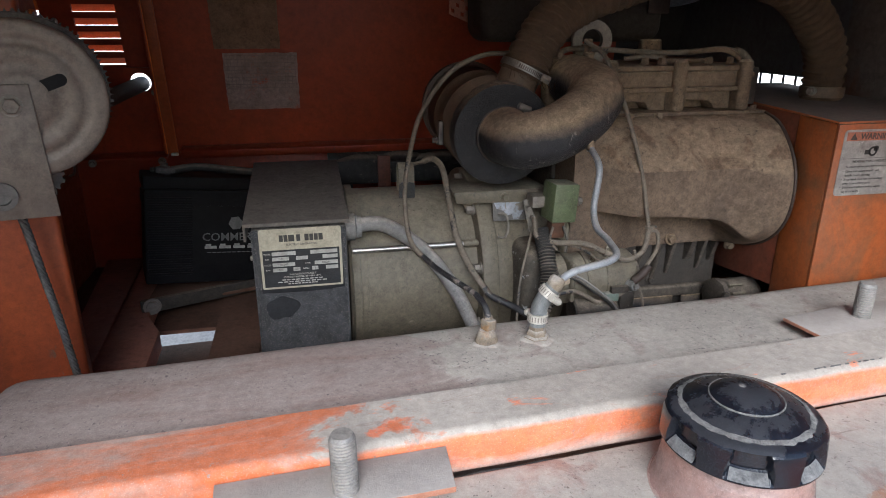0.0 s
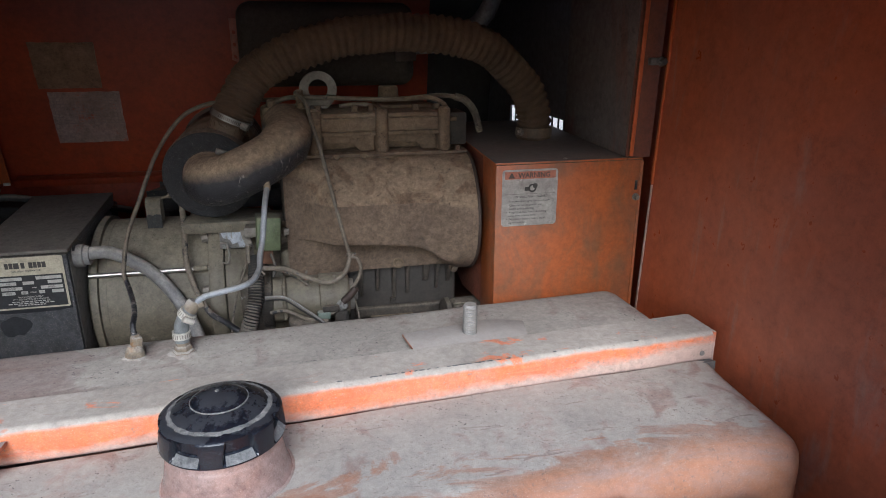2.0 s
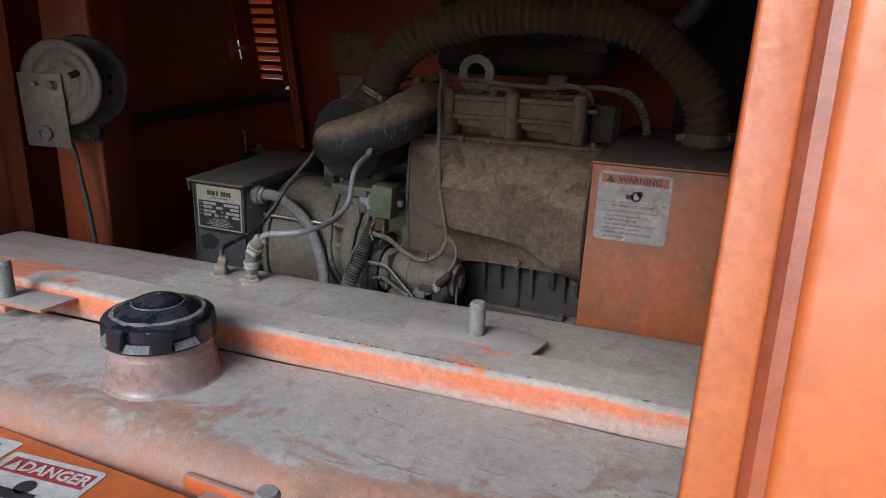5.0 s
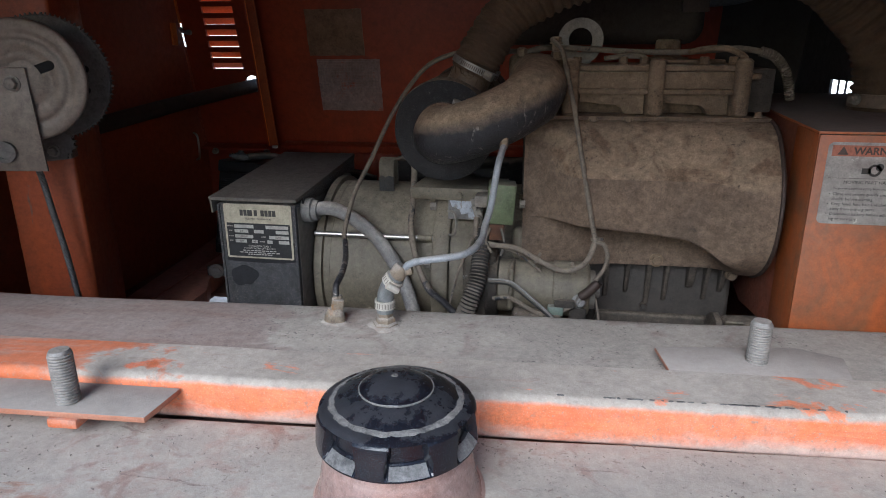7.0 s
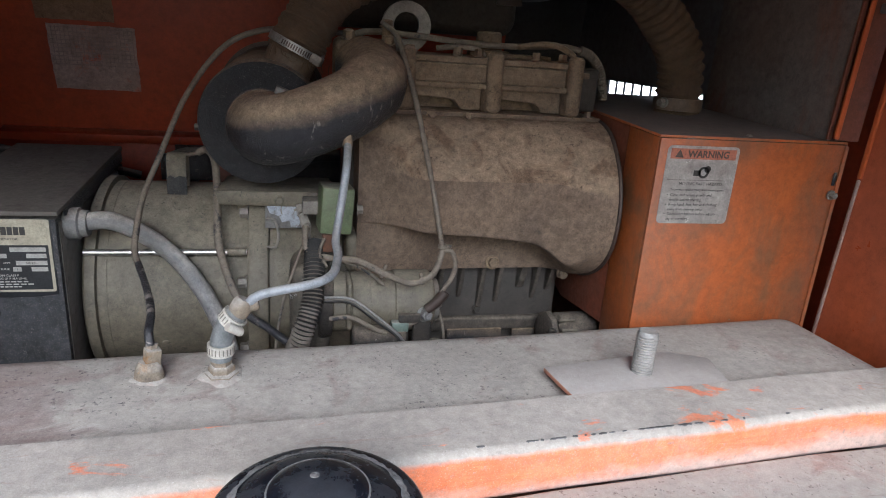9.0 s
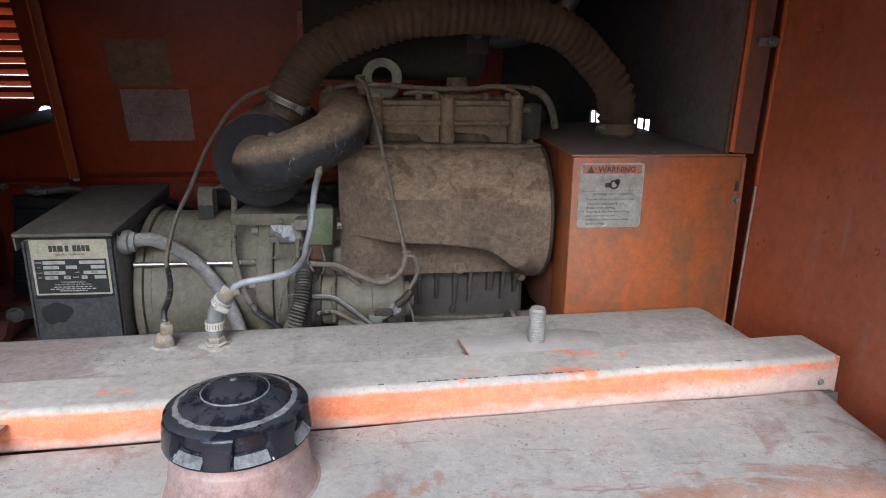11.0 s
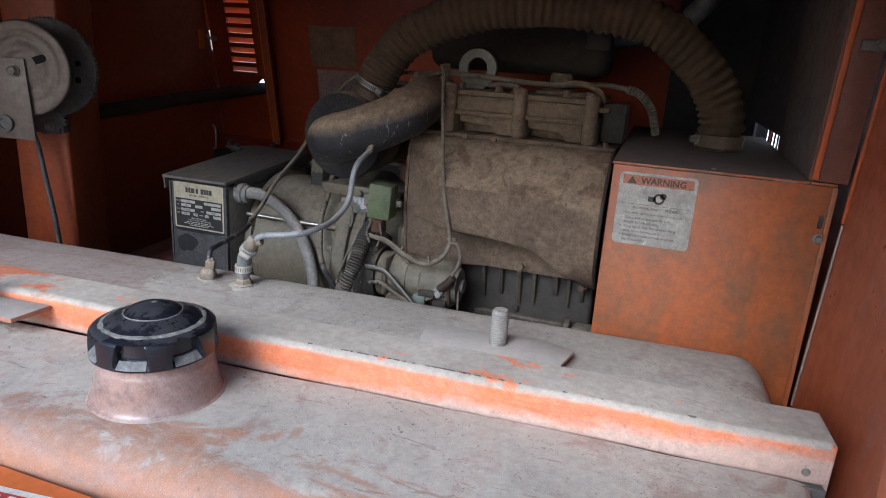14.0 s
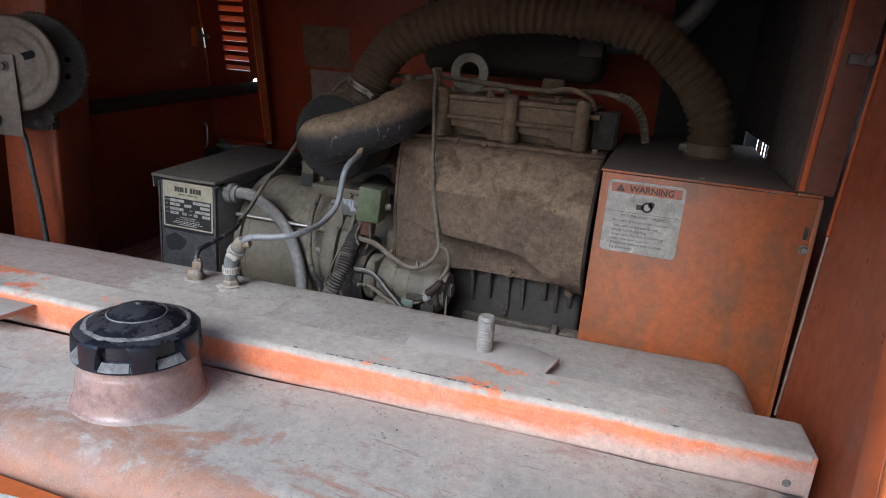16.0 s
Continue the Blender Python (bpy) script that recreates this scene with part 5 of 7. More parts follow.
lug = [(1.045, 1.004)] + [(1.0615 - 0.0165 * math.cos(math.pi * k / 12), 1.0515 + 0.0165 * math.sin(math.pi * k / 12)) for k in range(13)] + [(1.078, 1.004)]
lug += [(1.0750, 1.004)] + [(1.0615 + 0.0135 * math.cos(math.pi * k / 12), 1.0515 + 0.0135 * math.sin(math.pi * k / 12)) for k in range(13)] + [(1.0480, 1.004)]
part("lifting_lug", prism(lug, 0.147, 0.173, "x"), "generator", gen, "dusty bent strap lifting lug")
part("lug_patch", prism([(0.1466, 1.010), (0.1466, 1.0345), (0.152, 1.0380), (0.158, 1.0345), (0.164, 1.0375), (0.1734, 1.0350), (0.1734, 1.010)], 1.0438, 1.0449, "y"), "lug_black", gen, "black ragged patch on the lower lug")
part("rod_sleeve", cyl((0.236, 0.9495, 0.954), (1, 0, 0), 0.0056, 0.0245, 14, 0.0006), "generator", gen)
part("barrel_seam", lathe([(0.1440, 0), (0.1452, 0.0004), (0.1452, 0.0020), (0.1440, 0.0024)], (0.080, GY, GZ), (1, 0, 0), 72), "generator", gen)
part("rivet", lathe([(0.006, 0), (0.005, 0.003), (0, 0.004)], (0.150, 0.9545, 0.820), (0, -0.9, -0.35), 14), "generator", gen)
part("cable_gland", lathe([(0, 0), (0.0195, 0), (0.0205, 0.004), (0.0205, 0.016), (0.0175, 0.018), (0.0165, 0.026), (0, 0.026)], (0.046, 0.938, 0.997), (1, 0, 0), 10), "hose", gen, "grey plastic cable gland")
line("power_cable", [(0.064, 0.938, 0.999), (0.100, 0.937, 1.000), (0.138, 0.945, 0.977), (0.173, 0.943, 0.946), (0.209, 0.928, 0.899), (0.238, 0.902, 0.840), (0.249, 0.867, 0.797)], 0.0115, "hose",
     "thick dusty grey flexible conduit from the terminal box", "conduit", 14)

# grimy channel with a bundled harness on the lower back wall behind the generator
wt = thing("wiring_trough", (0.20, 1.52, 0.95), "grimy black channel with bundled wiring behind the generator", "trough")
part("channel", prism([(1.50, 0.93), (1.675, 0.93), (1.675, 0.975), (1.669, 0.975), (1.669, 0.936), (1.506, 0.936), (1.506, 0.985), (1.50, 0.985)], 0.05, 0.46, "x", 0.001), "lug_black", wt)
part("upright", rbox(0.16, 0.19, 1.488, 1.499, 0.90, 0.998, 0.002), "orange_post", wt, "dull orange upright strap")
for k in range(4):
    x = 0.06 + 0.09 * k
    part("harness", tube([(x, 1.52, 0.972), (x + 0.05, 1.51 - 0.006 * k, 0.988 + 0.004 * (k % 2)), (x + 0.12, 1.515, 0.984), (x + 0.18, 1.53, 0.968)], 0.011 + 0.001 * k, 10), "wire_black", wt)
part("stay", rbox(0.36, 0.38, 1.50, 1.67, 0.705, 0.929, 0.002), "lug_black", wt)
part("stay", rbox(0.08, 0.10, 1.50, 1.67, 0.705, 0.929, 0.002), "lug_black", wt)

# ---------------------------------------------------------------- engine
eng = thing("engine", (0.55, 1.08, 0.70), "dust-caked two cylinder diesel engine", "engine")
b = lathe([(0.140, 0), (0.172, 0.001), (0.174, 0.004), (0.174, 0.025), (0.172, 0.028), (0.140, 0.029)], (0.262, GY, GZ), (1, 0, 0), 80)
part("flange_ring", b, "generator", eng, "olive flange ring of the bell housing")
for a in (92, 128, 164, 200):
    d = Vector((0, math.cos(radians(a)), math.sin(radians(a)))) * 0.162
    part("flange_bolt", hexbolt(Vector((0.262, GY, GZ)) + d, (-1, 0, 0), 0.0075, 0.012), "dirty_steel", eng)
part("bell_housing", lathe([(0.162, 0), (0.162, 0.014), (0.155, 0.030), (0.148, 0.060), (0.145, 0.125), (0.10, 0.130), (0, 0.130)], (0.291, GY, GZ), (1, 0, 0), 64), "generator", eng)
part("starter_boss", rbox(0.318, 0.372, 0.885, 0.99, 0.80, 0.955, 0.018, 4), "corroded", eng, "scuffed casting beside the starter")
part("filter_bracket", prism([(0.222, 0.961), (0.385, 0.961), (0.375, 1.06), (0.228, 1.06)], 1.030, 1.036, "z", 0.001), "generator", eng)
part("bracket_face", prism([(0.222, 1.0375), (0.385, 1.0375), (0.383, 1.016), (0.226, 1.019)], 0.9555, 0.9605, "y", 0.001), "generator", eng, "folded front of the filter bracket")
for x in (0.305, 0.36):
    part("bracket_bolt", hexbolt((x, 0.9555, 1.027), (0, -1, 0), 0.0055, 0.009), "generator", eng)
part("bracket_nut", hexbolt((0.257, 1.000, 1.008), (-0.3, -1, 0), 0.008, 0.014), "generator", eng)
tn = facing(0.312, 0.9545, 1.006, 0, -12)
torn = bmesh.new()
tv = [torn.verts.new(tn @ Vector((u, v, w))) for w in (0.0, 0.0006) for u, v in ((-0.024, 0.012), (0.028, 0.017), (0.030, 0.004), (0.022, -0.008), (0.016, -0.017), (0.008, -0.016), (0.006, -0.008), (-0.004, -0.010), (-0.008, -0.002), (-0.020, 0.002))]
for f in (tv[:10], tv[10:], *[(tv[i], tv[(i + 1) % 10], tv[10 + (i + 1) % 10], tv[10 + i]) for i in range(10)]):
    torn.faces.new(f)
part("label_backing", flat(-0.026, 0.031, -0.018, 0.018, tn @ Matrix.Translation((0, 0, -0.0012)), 0.0008), "winch_gear", eng, "grey backing of the torn label")
part("foil_label", torn, "foil", eng, "torn silvery label")
part("pull_handle", tube([(0.289, 0.935, 1.005), (0.300, 0.928, 1.005), (0.304, 0.926, 0.985), (0.300, 0.928, 0.968), (0.290, 0.934, 0.967)], 0.002, 8), "dirty_steel", eng)
part("upper_block", rbox(0.400, 0.745, 1.00, 1.20, 0.92, 1.150, 0.006), "block", eng)


# cooling shroud: bulging sheet with a rolled lip, a recessed strip below it, flat at its left end
def ease(v):
    v = min(1.0, max(0.0, v))
    return v * v * (3 - 2 * v)


def between(x, knots):
    for (x0, v0), (x1, v1) in zip(knots, knots[1:]):
        if x <= x1:
            return v0 + (v1 - v0) * max(0.0, (x - x0) / (x1 - x0))
    return knots[-1][1]


def shroud_profile(x):
    """(y, z) points from the top flange to the bottom edge at x: a flat left end, a sheet folded once along its
    length, and a round drum at the right end."""
    k = ease((x - 0.425) / 0.075)
    d = ease((x - 0.655) / 0.09)
    fold = [(1.005, 1.152), (0.968, 1.1508), (0.944, 1.1495), (0.928, 1.144), (0.917, 1.1345), (0.9045, 1.119), (0.886, 1.0975), (0.8695, 1.0785), (0.8678, 1.0740), (0.8690, 1.050), (0.8715, 1.020)]
    flat_end = [(1.005, 1.152), (0.968, 1.1508), (0.952, 1.1490), (0.940, 1.143), (0.932, 1.133), (0.928, 1.118), (0.925, 1.098), (0.923, 1.079), (0.9225, 1.070), (0.921, 1.046), (0.920, 1.022)]
    drum = [(1.005, 1.153), (0.968, 1.1525), (0.940, 1.150), (0.917, 1.143), (0.900, 1.133), (0.880, 1.113), (0.865, 1.093), (0.855, 1.073), (0.850, 1.054), (0.8480, 1.036), (0.849, 1.018)]
    top = [(p[0] + (q[0] - p[0]) * k, p[1] + (q[1] - p[1]) * k) for p, q in zip(flat_end, fold)]
    top = [(p[0] + (q[0] - p[0]) * d, p[1] + (q[1] - p[1]) * d) for p, q in zip(top, drum)]
    zl = between(x, [(0.41, 1.006), (0.47, 1.006), (0.50, 1.003), (0.58, 0.998), (0.645, 0.990), (0.665, 0.980), (0.695, 0.958), (0.73, 0.942), (0.76, 0.930)])
    zb = 0.922 + 0.004 * (x - 0.6)
    ys = 0.925 + 0.036 * ease((x - 0.44) / 0.12)
    y1 = 0.921 - 0.0465 * k
    lip = [(y1 - 0.001, zl + 0.010), (y1 + 0.0005, zl + 0.003), (y1 + 0.003 * k + 0.001, zl), (y1 + 0.014 * k + 0.002, zl - 0.001), (ys - 0.012 * k, zl - 0.0015), (ys, zl - 0.008), (ys + 0.003, (zl + zb) / 2), (ys + 0.006, zb)]
    right = [(0.853, 0.998), (0.860, 0.981), (0.872, 0.963), (0.889, 0.947), (0.908, 0.935), (0.928, 0.926), (0.948, 0.920), (0.970, 0.917)]
    s = ease((x - 0.69) / 0.045)
    return top + [(a[0] + (c[0] - a[0]) * s, a[1] + (c[1] - a[1]) * s) for a, c in zip(lip, right)]


def strip_mesh(rows, thick=None):
    bm = bmesh.new()
    vs = [[bm.verts.new(p) for p in r] for r in rows]
    for r, q in zip(vs, vs[1:]):
        for i in range(len(r) - 1):
            bm.faces.new((r[i], r[i + 1], q[i + 1], q[i]))
    return bm


def solid_strip(rows, off):
    """A sheet through rows of points, given thickness along off."""
    bm = strip_mesh(rows)
    geo = bmesh.ops.extrude_face_region(bm, geom=bm.faces[:])
    bmesh.ops.translate(bm, vec=off, verts=[v for v in geo["geom"] if isinstance(v, bmesh.types.BMVert)])
    return bm


rows = []
for k in range(86):
    x = 0.411 + 0.340 * k / 85
    r = []
    for y, z in shroud_profile(x):
        d = 0.0009 * noise.noise(Vector((x * 13, y * 13, z * 13))) + 0.0003 * noise.noise(Vector((x * 60, y * 60, z * 60)))
        r.append((x, y + d, z))
    # smooth the profile between its points
    rows.append(spline([Vector(p) for p in r], 1.0))
part("shroud", solid_strip(rows, (0, 0.006, -0.001)), "shroud", eng, "bulging brown dust-caked sheet metal cooling shroud", smooth=28)
end = [Vector(p) for p in rows[-1]]
rim = tube([p + Vector((0.001, 0, 0)) for p in end[::2]] + [end[-1] + Vector((0.001, 0, 0))], 0.003, 8)
part("shroud_rim", rim, "pipe_dark", eng, "black greasy edging of the shroud")
part("shroud_end", prism([(p.y + 0.004, p.z - 0.002) for p in end[::3]] + [(1.10, 0.925), (1.10, 1.148)], 0.742, 0.748, "x"), "shroud", eng)
part("shroud_end", prism([(p.y - 0.0025, p.z) for p in [Vector(q) for q in rows[0]][::3]] + [(1.10, 0.915), (1.10, 1.148)], 0.4075, 0.4125, "x"), "shroud", eng)
part("shroud_flange", rbox(0.405, 0.752, 0.945, 1.06, 1.150, 1.1555, 0.001), "shroud", eng, "dusty top flange of the shroud")
for x in (0.475, 0.525, 0.735):
    part("flange_bolt", hexbolt((x, 0.955, 1.1555), (0, 0, 1), 0.005, 0.008) if x > 0.7 else hexbolt((x + 0.03, 0.944, 1.149), (0, -0.8, 0.4), 0.0055, 0.008), "shroud", eng)
part("shroud_bolt", hexbolt((0.617, 0.964, 0.932), (0, -1, 0.2), 0.008, 0.010), "cover", eng)
part("shroud_bolt", hexbolt((0.728, 0.955, 0.918), (0, -1, -0.2), 0.007, 0.010), "cover", eng)
part("side_bolt", hexbolt((0.407, 0.985, 1.02), (-1, 0, 0), 0.006, 0.009), "cover", eng)

# crankcase below
part("crankcase", rbox(0.415, 0.745, 1.005, 1.20, 0.72, 0.945, 0.010, 3), "crankcase", eng, "dark oily crankcase with cast ribs")
for x, w, zz in ((0.545, 0.007, 0.85), (0.578, 0.007, 0.86), (0.612, 0.008, 0.842), (0.640, 0.007, 0.85), (0.678, 0.011, 0.875), (0.702, 0.007, 0.855), (0.726, 0.008, 0.87)):
    b = prism([(1.006, 0.936), (0.978, 0.924), (0.986, 0.90), (0.994, (zz + 0.89) / 2), (1.002, zz), (1.007, zz)], x - w / 2, x + w / 2, "x", 0.002)
    part("rib", b, "case_rib", eng)
part("case_bolt", hexbolt((0.609, 1.004, 0.838), (0, -1, 0.2), 0.006, 0.009), "block", eng)
part("sump_step", rbox(0.50, 0.70, 0.955, 1.01, 0.72, 0.786, 0.008, 3), "case_rib", eng)
part("case_ledge", rbox(0.53, 0.745, 0.990, 1.006, 0.806, 0.828, 0.005, 3), "case_rib", eng, "dusty cast ledge across the crankcase")
part("sump_window", rbox(0.560, 0.650, 0.984, 0.989, 0.775, 0.812, 0.002), "rubber", eng)
part("sump_window", rbox(0.668, 0.708, 0.984, 0.989, 0.775, 0.810, 0.002), "rubber", eng)
part("sump_elbow", cyl((0.530, 0.93, 0.79), (0.3, -0.2, 1), 0.026, 0.024, 20, 0.005), "generator", eng)
al = part("fuel_pump", cyl((0.722, 0.945, 0.818), (1, 0.05, 0), 0.034, 0.066, 28, 0.006), "case_rib", eng, "dark cast pump beside the crankcase")
part("pump_flange", lathe([(0, 0), (0.030, 0), (0.036, 0.003), (0.036, 0.012), (0.030, 0.016), (0, 0.016)], (0.704, 0.944, 0.820), (1, 0.05, 0), 9), "case_rib", al)
for k in range(5):
    d = radians(120 + 26 * k)
    part("pump_fin", rbox(0.722, 0.748, -0.002, 0.002, 0.030, 0.0375, 0.0008, m=Matrix.Translation((0, 0.945, 0.818)) @ Matrix.Rotation(d - radians(90), 4, "X")), "generator", al)
part("pump_stub", cyl((0.718, 0.905, 0.812), (1, 0, 0), 0.0045, 0.042, 12, 0.001), "dirty_steel", al)
part("pump_bolt", hexbolt((0.707, 0.914, 0.836), (-0.4, -1, 0.2), 0.0055, 0.008), "block", al)
part("cylinder_end_shield", lathe([(0.095, 0), (0.118, 0.002), (0.118, 0.012), (0.095, 0.014)], (0.752, 1.04, 1.03), (1, 0, 0), 56), "block", eng)

# starter motor
st = part("starter_motor", cyl((0.372, 0.918, 0.893), (1, 0, 0), 0.0415, 0.142, 36, 0.004), "generator", eng, "olive starter motor with a strap round it")
part("strap", lathe([(0.0415, 0), (0.0435, 0), (0.0435, 0.008), (0.0415, 0.008)], (0.425, 0.918, 0.893), (1, 0, 0), 36), "generator", st)
part("front_half", lathe([(0.0415, 0), (0.0432, 0.002), (0.0432, 0.050), (0.0400, 0.054)], (0.458, 0.918, 0.893), (1, 0, 0), 36), "generator", st, "dusty front half of the starter")
part("body_rib", rbox(0.392, 0.400, 0.868, 0.925, 0.870, 0.9365, 0.004, 3), "generator", st)
part("case_bolt", hexbolt((0.436, 0.893, 0.930), (0, -0.5, 0.9), 0.0045, 0.008), "generator", st)
part("earth_lug", rbox(0.462, 0.492, 0.866, 0.875, 0.880, 0.892, 0.002), "block", st)
part("nose", lathe([(0, 0), (0.05, 0), (0.052, 0.006), (0.048, 0.018), (0, 0.018)], (0.356, 0.918, 0.893), (1, 0, 0), 36), "block", st)
part("end_cap", lathe([(0, 0), (0.030, 0), (0.030, 0.008), (0.012, 0.010), (0.012, 0.016), (0, 0.016)], (0.514, 0.918, 0.893), (1, 0, 0), 28), "dirty_steel", st)
part("mount", rbox(0.392, 0.415, 0.925, 0.985, 0.93, 0.985, 0.012, 4), "generator", st)
so = part("solenoid", cyl((0.400, 0.880, 0.848), (1, 0, 0), 0.024, 0.075, 28, 0.003), "block", eng)
part("terminal", hexbolt((0.498, 0.876, 0.889), (0.2, -1, 0.2), 0.0082, 0.013, 0.005), "clamp_steel", so)
part("terminal_lug", rbox(0.484, 0.510, 0.878, 0.884, 0.832, 0.903, 0.004), "block", so)
part("teal_plug", rbox(0.452, 0.476, 0.866, 0.880, 0.866, 0.881, 0.003), "teal", so, "pale teal plastic plug")
part("relay_block", rbox(0.408, 0.455, 0.868, 0.90, 0.815, 0.862, 0.004), "block", so)
part("relay_fin", rbox(0.440, 0.446, 0.862, 0.870, 0.81, 0.868, 0.001), "generator", so)

# valve covers
vc = part("valve_cover", rbox(0.468, 0.714, 0.958, 1.13, 1.192, 1.219, 0.004, 3), "cover", eng, "cast valve cover thick with brown dust")
part("lower_wall", rbox(0.470, 0.712, 1.000, 1.12, 1.156, 1.1915, 0.003), "cover", vc)
part("top_rim", rbox(0.462, 0.720, 0.953, 1.136, 1.2195, 1.228, 0.003), "cover", vc)
part("mid_rim", rbox(0.462, 0.720, 0.950, 0.975, 1.187, 1.1945, 0.002), "cover", vc)
for x in (0.470, 0.591, 0.708):
    part("boss", cyl((x, 0.953, 1.156), (0, 0, 1), 0.0115, 0.081, 18, 0.004), "cover", vc)
    part("boss_web", rbox(x - 0.012, x + 0.012, 0.955, 1.0, 1.156, 1.190, 0.003), "cover", vc)
for x0, x1 in ((0.484, 0.578), (0.604, 0.696)):
    # sloping pocket floor: deep at its left end, rising to a lump beside the boss
    w = x1 - x0
    b = prism([(x0, 1.1895), (x1, 1.1895), (x1, 1.157), (x1 - 0.30 * w, 1.157), (x1 - 0.36 * w, 1.166), (x1 - 0.42 * w, 1.170), (x0, 1.174)], 0.966, 1.001, "y", 0.0025)
    part("pocket", b, "cover", vc)
for x in (0.478, 0.545, 0.575, 0.66, 0.70):
    part("cover_bolt", hexbolt((x, 0.985, 1.228), (0, 0, 1), 0.0065, 0.011), "cover", vc)
part("oil_cap", lathe([(0, 0), (0.034, 0), (0.034, 0.008), (0.022, 0.010), (0.020, 0.034), (0.017, 0.037), (0, 0.037)], (0.627, 1.122, 1.228), segs=24), "cover", vc, "dusty oil filler cap")
part("cover_plate", rbox(0.60, 0.70, 1.03, 1.12, 1.228, 1.234, 0.002), "cover", vc)
part("end_bracket", rbox(0.722, 0.760, 0.985, 1.06, 1.16, 1.222, 0.004), "block", eng, "dark bracket at the end of the head")
part("end_stub", rbox(0.700, 0.735, 0.962, 0.978, 1.208, 1.216, 0.002), "cover", eng)
# lifting eye
eyeb = bmesh.new()
n = 40
hole = [(0.483 + 0.0185 * math.cos(2 * math.pi * i / n), 1.264 + 0.0185 * math.sin(2 * math.pi * i / n)) for i in range(n)]


def outer(i):
    a = 2 * math.pi * i / n
    c, s = math.cos(a), math.sin(a)
    return (0.483 + 0.0355 * c, 1.264 + (0.0335 * s if s > -0.25 else max(-0.038, 0.0385 * s)))


ring = [[eyeb.verts.new((p[0], y, p[1])) for p in pts] for y in (1.055, 1.065) for pts in (hole, [outer(i) for i in range(n)])]
for i in range(n):
    j = (i + 1) % n
    for a, c in ((0, 1), (2, 3), (0, 2), (1, 3)):
        eyeb.faces.new((ring[a][i], ring[a][j], ring[c][j], ring[c][i]))
part("lifting_eye", eyeb, "dirty_steel", eng, "pale dusty lifting eye plate")
part("eye_foot", rbox(0.466, 0.500, 1.05, 1.085, 1.226, 1.234, 0.001), "dirty_steel", eng)

# green housing on its bracket
gb = thing("regulator_box", (0.38, 0.90, 1.0), "small dusty green housing bolted to the engine", "housing")
part("case", rbox(-0.0205, 0.0205, -0.021, 0.021, -0.0300, 0.0300, 0.003, m=Matrix.Translation((0.376, 0.897, 1.032)) @ pose(0, 0, 0, 0, 4, 6)), "green", gb)
part("bracket", prism([(0.326, 1.028), (0.334, 1.030), (0.347, 1.0), (0.345, 0.970), (0.337, 0.985)], 0.9245, 0.928, "y", 0.0006), "dirty_steel", gb)
part("mount_arm", rbox(0.335, 0.368, 0.905, 0.935, 1.020, 1.038, 0.002), "dirty_steel", gb)
for x, z in ((0.334, 1.016), (0.341, 1.000), (0.341, 0.980)):
    part("bolt", hexbolt((x, 0.9245, z), (0, -1, 0), 0.0042, 0.009), "dirty_steel", gb)
part("lower_clip", rbox(0.360, 0.382, 0.885, 0.905, 0.975, 1.000, 0.002), "rust", gb, "rusty clip under the housing")
part("lower_wire", tube([(0.362, 0.883, 0.995), (0.356, 0.878, 0.975), (0.366, 0.872, 0.960)], 0.0022, 8), "wire", gb)
part("lower_wire", tube([(0.378, 0.883, 0.995), (0.384, 0.878, 0.975), (0.380, 0.872, 0.955)], 0.0022, 8), "wire_black", gb)
part("side_bolt", hexbolt((0.404, 0.897, 1.030), (1, 0, 0), 0.006, 0.008), "dirty_steel", gb)

# ---------------------------------------------------------------- air filter, intake elbow, cooling duct
FA = Vector((0.02, 1.0, 0.05)).normalized()
F0 = Vector((0.286, 0.905, 1.133))
af = thing("air_filter", (0.286, 1.0, 1.036), "brown dusty canister air filter with a black lid", "air filter")
part("canister", lathe([(0, 0), (0.073, 0), (0.075, 0.004), (0.075, 0.060), (0.0765, 0.062), (0.0765, 0.070), (0.075, 0.072), (0.075, 0.13), (0.0765, 0.132), (0.0765, 0.138), (0.075, 0.14), (0.075, 0.235), (0.070, 0.245), (0, 0.245)], F0 + FA * 0.03, FA, 64), "filter", af)
part("lid", lathe([(0, 0.010), (0.041, 0.009), (0.043, 0.002), (0.047, 0.0), (0.062, 0.0), (0.0745, 0.006), (0.0765, 0.012), (0.0765, 0.034), (0, 0.034)], F0, FA, 64), "lid_black", af, "black pitted end lid")
part("clamp_band", lathe([(0.0765, 0), (0.078, 0.001), (0.078, 0.009), (0.0765, 0.010)], F0 + FA * 0.225, FA, 48), "pipe_dark", af)
part("rear_rim", lathe([(0.070, 0), (0.082, 0.003), (0.082, 0.010), (0.076, 0.013), (0.079, 0.018), (0.079, 0.030), (0.070, 0.034)], F0 + FA * 0.250, FA, 48), "pipe_dark", af)
lt = part("latch", rbox(0.204, 0.211, 0.988, 1.002, 1.108, 1.146, 0.002), "winch_gear", af, "rusty latch")
part("latch_nut", hexbolt((0.203, 0.995, 1.115), (-1, 0, 0), 0.005, 0.008), "winch_gear", lt)
part("outlet", tube([(0.306, 0.955, 1.180), (0.317, 0.955, 1.203), (0.327, 0.955, 1.224)], 0.0315, 24), "filter", af)
el = thing("intake_elbow", (0.40, 0.88, 1.10), "black rubber intake elbow, its top coated in tan dust", "intake pipe")


def elbow_r(s, a):
    return 0.0395 + 0.003 * math.exp(-((s - 0.01) / 0.008) ** 2) + 0.0025 * math.exp(-((s - 0.215) / 0.012) ** 2)


